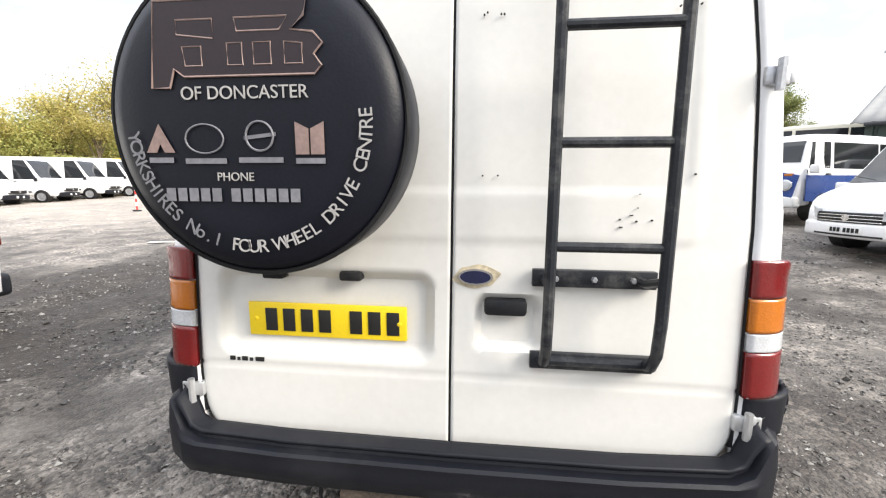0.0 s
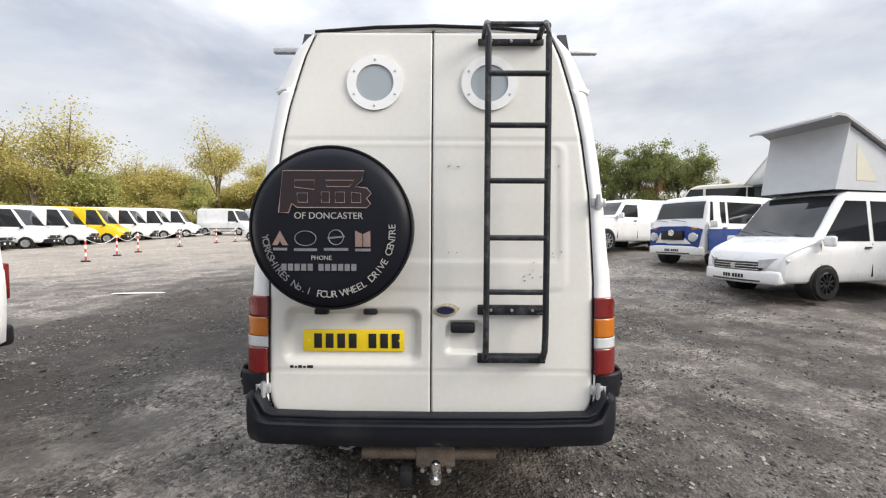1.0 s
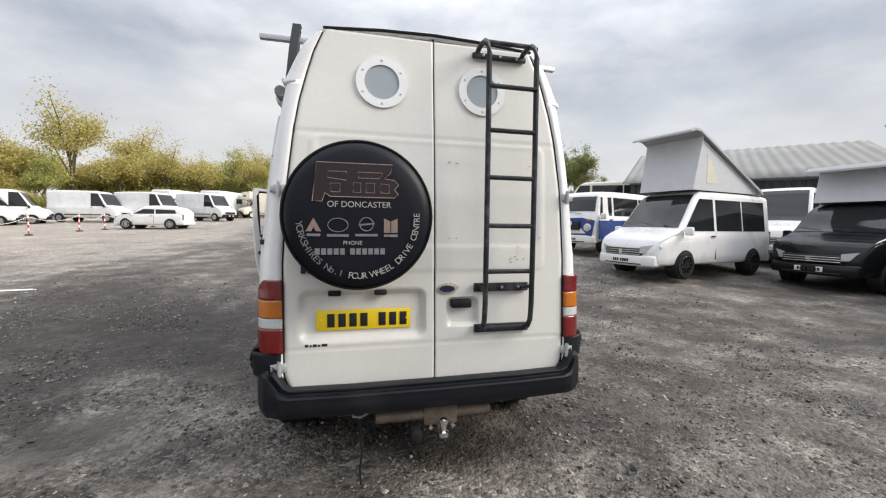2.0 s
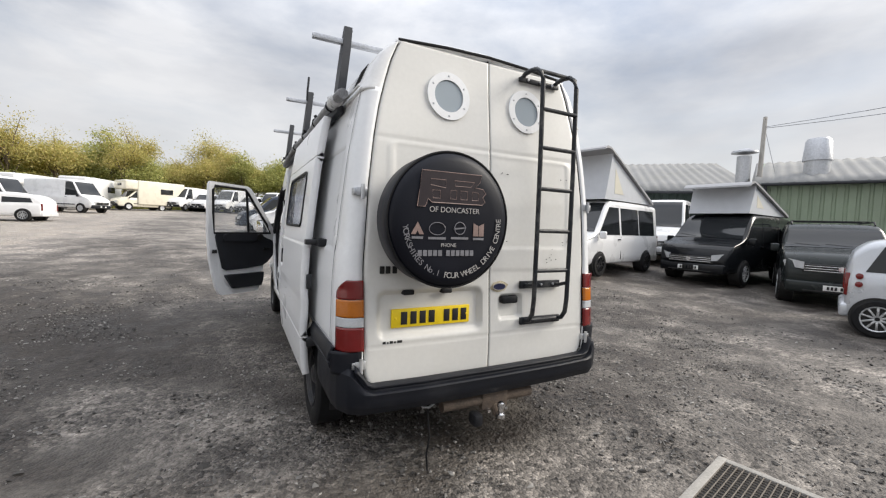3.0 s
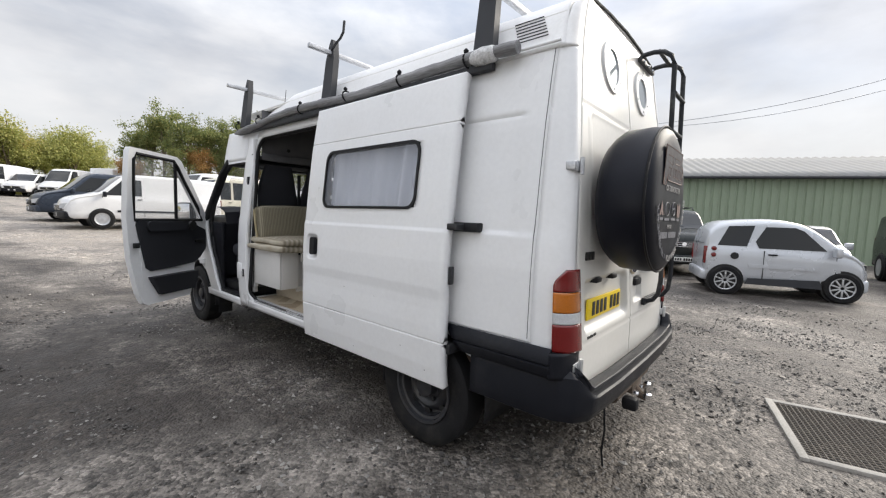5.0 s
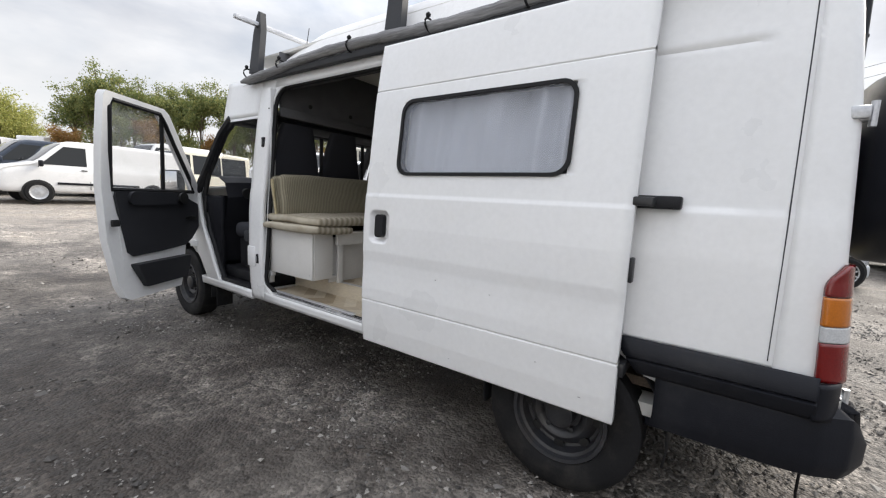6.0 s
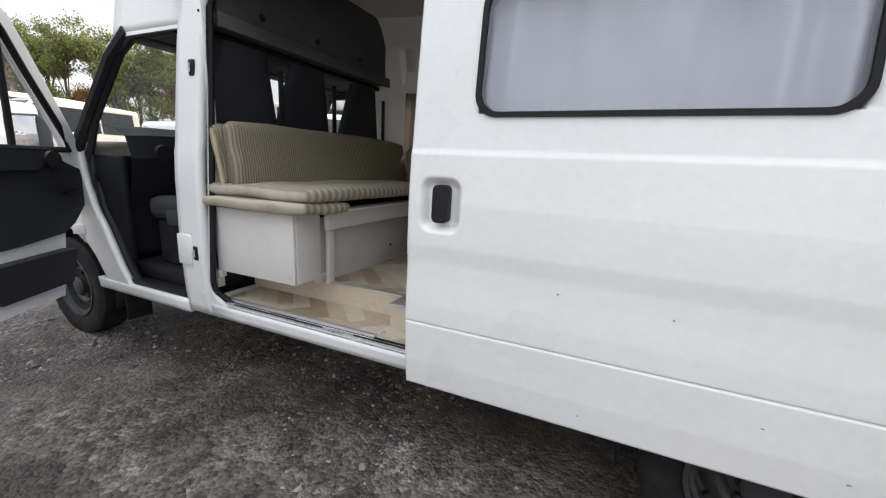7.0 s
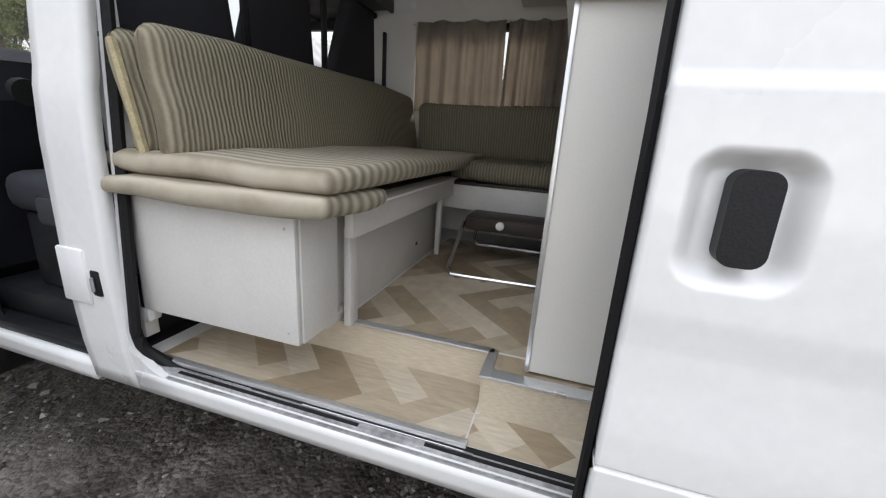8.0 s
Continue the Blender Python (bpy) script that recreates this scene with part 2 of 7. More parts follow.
def gravel_material():
    m = bpy.data.materials.new("damp_grey_gravel")
    m.use_nodes = True
    t = m.node_tree
    b = t.nodes["Principled BSDF"]
    tc = t.nodes.new("ShaderNodeTexCoord")

    def noise_node(scale, detail=6, rough=0.6, kind="ShaderNodeTexNoise"):
        n = t.nodes.new(kind)
        n.inputs["Scale"].default_value = scale
        if kind == "ShaderNodeTexNoise":
            n.inputs["Detail"].default_value, n.inputs["Roughness"].default_value = detail, rough
        t.links.new(tc.outputs["Object"], n.inputs["Vector"])
        return n

    big, mid, fine = noise_node(0.33, 7, 0.62), noise_node(1.7, 7, 0.65), noise_node(30, 4, 0.6)
    v1, v2 = noise_node(24, kind="ShaderNodeTexVoronoi"), noise_node(58, kind="ShaderNodeTexVoronoi")
    ramp = t.nodes.new("ShaderNodeValToRGB")
    e = ramp.color_ramp.elements
    e[0].position, e[0].color = 0.40, (0.034, 0.027, 0.022, 1)
    e[1].position, e[1].color = 0.61, (0.250, 0.225, 0.198, 1)
    ramp.color_ramp.elements.new(0.80).color = (0.37, 0.325, 0.272, 1)
    mid_e = ramp.color_ramp.elements.new(0.5)
    mid_e.color = (0.108, 0.096, 0.084, 1)
    # the ramp input shifts across x: darker along the kerb side of the van
    sep0 = t.nodes.new("ShaderNodeSeparateXYZ")
    t.links.new(tc.outputs["Object"], sep0.inputs[0])
    across = t.nodes.new("ShaderNodeMapRange")
    across.inputs["From Min"].default_value, across.inputs["From Max"].default_value = -16.0, 4.0
    wander = t.nodes.new("ShaderNodeMath")       # the edge of the darker stretch wanders
    wander.operation = "MULTIPLY_ADD"
    wander.inputs[1].default_value = 6.0
    t.links.new(noise_node(0.45, 5, 0.55).outputs["Fac"], wander.inputs[0])
    t.links.new(sep0.outputs["X"], wander.inputs[2])
    shift = t.nodes.new("ShaderNodeMath")
    shift.operation = "SUBTRACT"
    shift.inputs[1].default_value = 3.0
    t.links.new(wander.outputs[0], shift.inputs[0])
    t.links.new(shift.outputs[0], across.inputs["Value"])
    stretch = t.nodes.new("ShaderNodeValToRGB")
    stretch.color_ramp.interpolation = "EASE"
    se = stretch.color_ramp.elements
    # far left is raised: sunlight on the open yard put into the colour
    se[0].position, se[0].color = 0.0, (0.54, 0.54, 0.54, 1)
    se[1].position, se[1].color = 0.95, (0.470, 0.470, 0.470, 1)
    se.new(0.40).color = (0.48, 0.48, 0.48, 1)
    se.new(0.56).color = (0.35, 0.35, 0.35, 1)
    se.new(0.66).color = (0.38, 0.38, 0.38, 1)
    se.new(0.74).color = (0.475, 0.475, 0.475, 1)
    t.links.new(across.outputs[0], stretch.inputs["Fac"])
    banded = t.nodes.new("ShaderNodeMath")
    banded.operation = "SUBTRACT"
    banded.inputs[1].default_value = 0.5
    t.links.new(stretch.outputs["Color"], banded.inputs[0])
    mixn = t.nodes.new("ShaderNodeMix")
    mixn.inputs["Factor"].default_value = 0.55
    t.links.new(big.outputs["Fac"], mixn.inputs["A"])
    t.links.new(mid.outputs["Fac"], mixn.inputs["B"])
    tone_across = t.nodes.new("ShaderNodeMath")
    tone_across.operation = "ADD"
    t.links.new(mixn.outputs["Result"], tone_across.inputs[0])
    t.links.new(banded.outputs[0], tone_across.inputs[1])
    # the ramp input rises from y 4 to 14, so the yard ahead is lighter
    along = t.nodes.new("ShaderNodeMapRange")
    along.inputs["From Min"].default_value, along.inputs["From Max"].default_value = 4.0, 14.0
    along.inputs["To Max"].default_value = 0.17
    t.links.new(sep0.outputs["Y"], along.inputs["Value"])
    tone_along = t.nodes.new("ShaderNodeMath")
    tone_along.operation = "ADD"
    t.links.new(tone_across.outputs[0], tone_along.inputs[0])
    t.links.new(along.outputs[0], tone_along.inputs[1])
    t.links.new(tone_along.outputs[0], ramp.inputs["Fac"])
    # stones show in some stretches and are trodden into mud in others
    bare = t.nodes.new("ShaderNodeMapRange")
    bare.inputs["From Min"].default_value, bare.inputs["From Max"].default_value = 0.40, 0.58
    bare.inputs["To Min"].default_value, bare.inputs["To Max"].default_value = 0.22, 1.0
    t.links.new(noise_node(1.1, 6, 0.6).outputs["Fac"], bare.inputs["Value"])

    def grey(v, lo, hi):
        sep = t.nodes.new("ShaderNodeSeparateColor")
        t.links.new(v.outputs["Color"], sep.inputs["Color"])
        r = t.nodes.new("ShaderNodeMapRange")
        r.inputs["To Min"].default_value, r.inputs["To Max"].default_value = lo, hi
        t.links.new(sep.outputs[0], r.inputs["Value"])
        blend = t.nodes.new("ShaderNodeMix")
        blend.inputs["A"].default_value = 1.0
        t.links.new(bare.outputs[0], blend.inputs["Factor"])
        t.links.new(r.outputs[0], blend.inputs["B"])
        return blend.outputs["Result"]

    s1 = t.nodes.new("ShaderNodeVectorMath")
    s1.operation = "SCALE"
    t.links.new(ramp.outputs["Color"], s1.inputs[0])
    t.links.new(grey(v1, 0.50, 1.62), s1.inputs["Scale"])
    s2 = t.nodes.new("ShaderNodeVectorMath")
    s2.operation = "SCALE"
    t.links.new(s1.outputs[0], s2.inputs[0])
    t.links.new(grey(v2, 0.52, 1.65), s2.inputs["Scale"])
    t.links.new(s2.outputs[0], b.inputs["Base Color"])
    rr = t.nodes.new("ShaderNodeMapRange")
    rr.inputs["From Min"].default_value, rr.inputs["From Max"].default_value = 0.35, 0.65
    rr.inputs["To Min"].default_value, rr.inputs["To Max"].default_value = 0.55, 0.9
    t.links.new(mid.outputs["Fac"], rr.inputs["Value"])
    t.links.new(rr.outputs[0], b.inputs["Roughness"])
    h = t.nodes.new("ShaderNodeMath")
    h.operation = "MULTIPLY_ADD"
    h.inputs[1].default_value = -0.6
    t.links.new(v1.outputs["Distance"], h.inputs[0])
    t.links.new(fine.outputs["Fac"], h.inputs[2])
    h2 = t.nodes.new("ShaderNodeMath")
    h2.operation = "MULTIPLY_ADD"
    h2.inputs[1].default_value = -0.5
    t.links.new(v2.outputs["Distance"], h2.inputs[0])
    t.links.new(h.outputs[0], h2.inputs[2])
    bp = t.nodes.new("ShaderNodeBump")
    bp.inputs["Strength"].default_value, bp.inputs["Distance"].default_value = 0.75, 0.03
    t.links.new(h2.outputs[0], bp.inputs["Height"])
    t.links.new(bp.outputs[0], b.inputs["Normal"])
    return m


def random_material(name, colours, rough=0.8, per_island=True, bump=0.0, leafy=0.0):
    """Colour drawn from a ramp for each loose piece."""
    m = bpy.data.materials.new(name)
    m.use_nodes = True
    t = m.node_tree
    b = t.nodes["Principled BSDF"]
    src = t.nodes.new("ShaderNodeNewGeometry") if per_island else t.nodes.new("ShaderNodeObjectInfo")
    ramp = t.nodes.new("ShaderNodeValToRGB")
    el = ramp.color_ramp.elements
    el[0].color, el[1].color = (*colours[0], 1), (*colours[-1], 1)
    for i, c in enumerate(colours[1:-1]):
        el.new((i + 1) / (len(colours) - 1)).color = (*c, 1)
    t.links.new(src.outputs["Random Per Island" if per_island else "Random"], ramp.inputs["Fac"])
    n = t.nodes.new("ShaderNodeTexNoise")
    n.inputs["Scale"].default_value, n.inputs["Detail"].default_value = 25, 4
    r = t.nodes.new("ShaderNodeMapRange")
    r.inputs["To Min"].default_value, r.inputs["To Max"].default_value = 0.7, 1.3
    t.links.new(n.outputs["Fac"], r.inputs["Value"])
    s = t.nodes.new("ShaderNodeVectorMath")
    s.operation = "SCALE"
    t.links.new(ramp.outputs["Color"], s.inputs[0])
    t.links.new(r.outputs[0], s.inputs["Scale"])
    t.links.new(s.outputs[0], b.inputs["Base Color"])
    b.inputs["Roughness"].default_value = rough
    if leafy:
        tr, mxs = t.nodes.new("ShaderNodeBsdfTranslucent"), t.nodes.new("ShaderNodeMixShader")
        mxs.inputs[0].default_value = leafy
        t.links.new(s.outputs[0], tr.inputs["Color"])
        t.links.new(b.outputs[0], mxs.inputs[1])
        t.links.new(tr.outputs[0], mxs.inputs[2])
        t.links.new(mxs.outputs[0], t.nodes["Material Output"].inputs[0])
    if bump:
        bp = t.nodes.new("ShaderNodeBump")
        bp.inputs["Strength"].default_value, bp.inputs["Distance"].default_value = bump, 0.01
        t.links.new(n.outputs["Fac"], bp.inputs["Height"])
        t.links.new(bp.outputs[0], b.inputs["Normal"])
    return m


M_GRAVEL = gravel_material()
M_STONES = random_material("loose_stones", [(0.035, 0.032, 0.03), (0.075, 0.070, 0.065), (0.13, 0.122, 0.114), (0.32, 0.305, 0.28)], 0.85)
M_LEAF = random_material("autumn_green_leaves", [(0.30, 0.29, 0.085), (0.44, 0.40, 0.12), (0.54, 0.46, 0.16), (0.58, 0.46, 0.19)], 0.7, leafy=0.4)
M_LEAFG = random_material("dark_green_leaves", [(0.12, 0.16, 0.06), (0.21, 0.25, 0.085), (0.34, 0.32, 0.11)], 0.75, leafy=0.35)
M_LEAFM = random_material("mid_green_leaves", [(0.25, 0.28, 0.085), (0.38, 0.39, 0.12), (0.50, 0.46, 0.16)], 0.75, leafy=0.35)
M_LEAFO = random_material("orange_autumn_leaves", [(0.24, 0.13, 0.045), (0.36, 0.19, 0.06), (0.30, 0.22, 0.07)], 0.75, leafy=0.35)
M_BARK = material("tree_bark", (0.16, 0.125, 0.09), 0.9, vary=0.35, scale=3, fine=25, bump=0.5)
M_GRASS = random_material("rough_grass", [(0.18, 0.20, 0.05), (0.28, 0.28, 0.08), (0.36, 0.33, 0.12)], 0.85, leafy=0.3)

# ---- mesh helpers ----
def finish(bm, name, mat, smooth=35):
    bmesh.ops.recalc_face_normals(bm, faces=bm.faces)
    me = bpy.data.meshes.new(name)
    bm.to_mesh(me)
    bm.free()
    me.materials.append(mat)
    if smooth:
        me.polygons.foreach_set("use_smooth", [True] * len(me.polygons))
        me.set_sharp_from_angle(angle=radians(smooth))
    return me


def part(name, bm, mat, parent=None, label="", smooth=35):
    """Links a bmesh as one mesh object, under a thing or a part of one."""
    ob = new(name, finish(bm, name, mat, smooth))
    if parent:
        ob.parent = parent
    if label:
        ob["label"] = label
    return ob


def thing(name, label, category, m=None, group="", kind=""):
    ob = new(name)
    ob.empty_display_size = 0.1
    if m is not None:
        ob.matrix_basis = m
    return tagged(ob, label, category, group, kind)


def box(bm, x0, x1, y0, y1, z0, z1, bevel=0.0, m=None, seg=2):
    r = bmesh.ops.create_cube(bm, size=1.0)
    vs = r["verts"]
    bmesh.ops.scale(bm, vec=(abs(x1 - x0), abs(y1 - y0), abs(z1 - z0)), verts=vs)
    bmesh.ops.translate(bm, vec=((x0 + x1) / 2, (y0 + y1) / 2, (z0 + z1) / 2), verts=vs)
    if bevel:
        es = list({e for v in vs for e in v.link_edges})
        g = bmesh.ops.bevel(bm, geom=es, offset=bevel, segments=seg, profile=0.5, affect="EDGES")
        vs = list({v for f in g["faces"] for v in f.verts} | {v for v in vs if v.is_valid})
    if m is not None:
        bmesh.ops.transform(bm, matrix=m, verts=vs)
    return vs


def B(x0, x1, y0, y1, z0, z1, bevel=0.0, m=None, seg=2):
    bm = bmesh.new()
    box(bm, x0, x1, y0, y1, z0, z1, bevel, m, seg)
    return bm


def tube(bm, pts, r, seg=8, closed=False):
    """A round bar along points; r a number or one radius a point."""
    pts = [Vector(p) for p in pts]
    n = len(pts)
    rings = []
    up = Vector((0.13, 0.27, 0.95)).normalized()
    for i, p in enumerate(pts):
        a, b = pts[i - 1] if (i or closed) else pts[i], pts[(i + 1) % n] if (i < n - 1 or closed) else pts[i]
        d = (b - a).normalized()
        s = d.cross(up)
        if s.length < 0.05:
            s = d.cross(Vector((1, 0, 0)))
        s.normalize()
        u = s.cross(d)
        rad = r[i] if isinstance(r, (list, tuple)) else r
        rings.append([bm.verts.new(p + (s * math.cos(2 * math.pi * k / seg) + u * math.sin(2 * math.pi * k / seg)) * rad) for k in range(seg)])
    for i in range(n if closed else n - 1):
        a, b = rings[i], rings[(i + 1) % n]
        for k in range(seg):
            bm.faces.new((a[k], a[(k + 1) % seg], b[(k + 1) % seg], b[k]))
    if not closed:
        bm.faces.new(rings[0][::-1])
        bm.faces.new(rings[-1])


def T(pts, r, seg=8, closed=False):
    bm = bmesh.new()
    tube(bm, pts, r, seg, closed)
    return bm


def arc(cx, cy, r, a0, a1, n):
    return [(cx + r * math.cos(radians(a0 + (a1 - a0) * i / n)), cy + r * math.sin(radians(a0 + (a1 - a0) * i / n))) for i in range(n + 1)]


def round_rect(x0, x1, y0, y1, r, n=5):
    return arc(x1 - r, y1 - r, r, 0, 90, n) + arc(x0 + r, y1 - r, r, 90, 180, n) + arc(x0 + r, y0 + r, r, 180, 270, n) + arc(x1 - r, y0 + r, r, 270, 360, n)


def slab(bm, outline, place, thick):
    """A plate from a 2D outline; place(u, v, w) gives the point, w from 0 to thick."""
    lo = [bm.verts.new(place(u, v, 0.0)) for u, v in outline]
    hi = [bm.verts.new(place(u, v, thick)) for u, v in outline]
    n = len(outline)
    bm.faces.new(lo[::-1])
    bm.faces.new(hi)
    for i in range(n):
        bm.faces.new((lo[i], lo[(i + 1) % n], hi[(i + 1) % n], hi[i]))


def S(outline, place, thick):
    bm = bmesh.new()
    slab(bm, outline, place, thick)
    return bm


def ring_plate(bm, outer, inner, place, thick):
    """A plate with a hole; outer and inner have the same number of points."""
    n = len(outer)
    rows = [[bm.verts.new(place(u, v, w)) for u, v in o] for w in (0.0, thick) for o in (outer, inner)]
    for i in range(n):
        j = (i + 1) % n
        ol, il, oh, ih = rows[0], rows[1], rows[2], rows[3]
        bm.faces.new((ol[i], il[i], il[j], ol[j]))
        bm.faces.new((oh[i], oh[j], ih[j], ih[i]))
        bm.faces.new((ol[i], ol[j], oh[j], oh[i]))
        bm.faces.new((il[i], ih[i], ih[j], il[j]))


def grid(bm, nu, nv, place):
    vs = [[bm.verts.new(place(i / nu, j / nv)) for j in range(nv + 1)] for i in range(nu + 1)]
    for i in range(nu):
        for j in range(nv):
            bm.faces.new((vs[i][j], vs[i + 1][j], vs[i + 1][j + 1], vs[i][j + 1]))
    return vs


def lerp_table(table, z):
    if z <= table[0][0]:
        return table[0][1]
    for (a, fa), (b, fb) in zip(table, table[1:]):
        if z <= b:
            return fa + (fb - fa) * (z - a) / (b - a)
    return table[-1][1]


def solid(ob, thick, offset=-1.0):
    md = ob.modifiers.new("thickness", "SOLIDIFY")
    md.thickness, md.offset = thick, offset
    return ob


def shell(name, bm, mat, parent, thick, label="", smooth=35, outward=None):
    """A sheet of metal or plastic: its faces are turned outwards from the van's long axis and thickened inwards."""
    bm.normal_update()
    for f in bm.faces:
        c = f.calc_center_median()
        o = outward(c) if outward else Vector((c.x, c.y - min(max(c.y, 0.9), 4.3), c.z - 1.3))
        if f.normal.dot(o) < 0:
            f.normal_flip()
    me = bpy.data.meshes.new(name)
    bm.to_mesh(me)
    bm.free()
    me.materials.append(mat)
    me.polygons.foreach_set("use_smooth", [True] * len(me.polygons))
    me.set_sharp_from_angle(angle=radians(smooth))
    ob = new(name, me)
    ob.parent = parent
    if label:
        ob["label"] = label
    return solid(ob, thick, -1.0)


def lathe(bm, prof, axis="x", seg=28, centre=(0, 0, 0)):
    """A turned form: prof is (along, radius) pairs; axis the turning axis."""
    c = Vector(centre)
    rings = []
    for a, r in prof:
        ring = []
        for k in range(seg):
            p, q = r * math.cos(2 * math.pi * k / seg), r * math.sin(2 * math.pi * k / seg)
            ring.append(bm.verts.new(c + Vector({"x": (a, p, q), "y": (p, a, q), "z": (p, q, a)}[axis])))
        rings.append(ring)
    for a, b in zip(rings, rings[1:]):
        for k in range(seg):
            bm.faces.new((a[k], a[(k + 1) % seg], b[(k + 1) % seg], b[k]))
    bm.faces.new(rings[0])
    bm.faces.new(rings[-1][::-1])


def L(prof, axis="x", seg=28, centre=(0, 0, 0)):
    bm = bmesh.new()
    lathe(bm, prof, axis, seg, centre)
    return bm


def words(text, size, mat, parent, place, label="", align="CENTER"):
    """Lettering in the built-in font as a mesh, laid by the matrix place (text runs along its x, up along its y)."""
    cu = bpy.data.curves.new("lettering", "FONT")
    cu.body, cu.size, cu.align_x, cu.extrude = text, size, align, 0.0008
    tmp = bpy.data.objects.new("lettering_source", cu)
    scene.collection.objects.link(tmp)
    dg = bpy.context.evaluated_depsgraph_get()
    me = bpy.data.meshes.new_from_object(tmp.evaluated_get(dg))
    bpy.data.objects.remove(tmp)
    bpy.data.curves.remove(cu)
    me.materials.clear()
    me.materials.append(mat)
    ob = new("lettering", me)
    ob.parent = parent
    ob.matrix_basis = place
    if label:
        ob["label"] = label
    return ob

# ---- ground ----
def rise(y):
    """Height of the yard: level round the van, then climbing gently ahead of it."""
    d = (y - 4.9) / 0.4
    return 0.045 * 0.4 * (math.log1p(math.exp(d)) if d < 30 else d)


def ground_z(x, y):
    return (rise(y) if y > -6 else rise(-6)) - rise(0.0) + (0.015 * (x + 6) if x < -6 else 0.0) * min(1, max(0, y / 6)) + 0.05 * min(max(0.0, y - 2.0), 15.0) * min(1.0, max(0.0, (x - 2.0) / 4.0)) ** 2 * (1.0 if x > 9 else min(1.0, max(0.0, (19.5 - y) / 5.5)))


def axis_steps(lo, hi, far, near_step):
    vals, v, s = [], lo, near_step
    out = []
    while v < hi:
        vals.append(v)
        v += near_step
    v, s = hi, near_step
    while v < far:
        out.append(v)
        s *= 1.35
        v += s
    out.append(far)
    neg, v, s = [], lo, near_step
    while v > -far:
        s *= 1.35
        v -= s
        neg.append(v)
    return neg[::-1] + vals + out


bm = bmesh.new()
xs, ys = axis_steps(-6.0, 5.0, 1500, 0.11), axis_steps(-3.2, 8.0, 1500, 0.11)
rows = []
for x in xs:
    col = []
    for y in ys:
        z = ground_z(max(x, -80), min(y, 120))
        near = max(0.0, 1 - max(0, abs(x + 0.5) - 5) / 6) * max(0.0, 1 - max(0, abs(y - 2) - 5) / 6)
        z += near * (0.012 * noise.noise(Vector((x * 1.3, y * 1.3, 0))) + 0.007 * noise.noise(Vector((x * 5, y * 5, 3)))) - 0.006
        col.append(bm.verts.new((x, y, z)))
    rows.append(col)
for i in range(len(xs) - 1):
    for j in range(len(ys) - 1):
        bm.faces.new((rows[i][j], rows[i + 1][j], rows[i + 1][j + 1], rows[i][j + 1]))
ground = part("ground", bm, M_GRAVEL, smooth=60)
tagged(ground, "damp grey gravel yard with muddy brown patches", "ground", kind="structure")


# ---- the white camper van: outer forms ----
SIDE = [(0.38, 0.935), (0.55, 0.955), (0.78, 0.965), (1.15, 0.960), (1.315, 0.949), (1.335, 0.942), (1.60, 0.915), (1.86, 0.885), (2.10, 0.845), (2.25, 0.815)]
ROOF = [(0.0, 0.832), (0.03, 0.815), (0.12, 0.778), (0.22, 0.728), (0.29, 0.66), (0.335, 0.54), (0.355, 0.30), (0.365, 0.0)]
REAR = [(0.40, -0.04), (0.80, -0.038), (1.20, -0.008), (1.66, 0.012), (2.00, 0.042), (2.30, 0.078), (2.60, 0.105)]
EDGE = [(0.45, 0.815), (1.25, 0.825), (1.70, 0.80), (1.98, 0.768), (2.15, 0.738), (2.30, 0.700), (2.42, 0.665), (2.56, 0.605)]


def side_x(z):
    return lerp_table(SIDE, z)


def rear_y(z):
    return lerp_table(REAR, z)


van = thing("camper_van", "white high-roof camper van, sliding door and cab door open", "van")
SILL, TOP = 0.42, 2.25


def strip(bm, sx, y0, y1, z0, z1, ny=8, nz=14, out=0.0, fn=None):
    """A stretch of the side skin; sx is -1 for the kerb side and 1 for the other."""
    def place(u, v):
        y, z = y0 + (y1 - y0) * u, z0 + (z1 - z0) * v
        return Vector((sx * (side_x(z) + out + (fn(y, z) if fn else 0.0)), y, z))
    grid(bm, ny, nz, place)


def seg_gap(d, half, depth):
    """A pressed line: depth within half of it, fading out."""
    return -depth * max(0.0, 1 - abs(d) / half)


def press(y, z):
    """Swage lines of the rear quarter."""
    c = seg_gap(z - 1.93, 0.014, 0.006) if 0.28 < y < 2.1 else 0.0
    inside = 0.28 < y < 2.1 and 1.33 < z < 1.93
    return c - (0.007 if inside else 0.0)


# rear quarter with the wheel arch left open below
WR, WF, WHEEL_R = (0.86, 0.345), (4.78, 0.345), 0.345
bm = bmesh.new()
strip(bm, -1, 0.15, 1.90, 0.80, TOP, 60, 120, fn=press)
for y0, y1, z0 in ((0.15, 0.40, 0.64), (1.32, 1.90, SILL)):
    strip(bm, -1, y0, y1, z0, 0.80, 8, 12)
for i in range(24):
    a0, a1 = math.pi * i / 24, math.pi * (i + 1) / 24
    q = []
    for a, top in ((a0, 0), (a1, 0), (a1, 1), (a0, 1)):
        y = WR[0] + 0.46 * math.cos(a)
        z = 0.80 if top else min(0.79, max(SILL if y > WR[0] else 0.64, 0.345 + 0.43 * math.sin(a)))
        q.append(bm.verts.new((-side_x(z), y, z)))
    bm.faces.new(q)
out_side = lambda c: Vector((c.x, min(0, c.y - 0.10) * 4, 0))
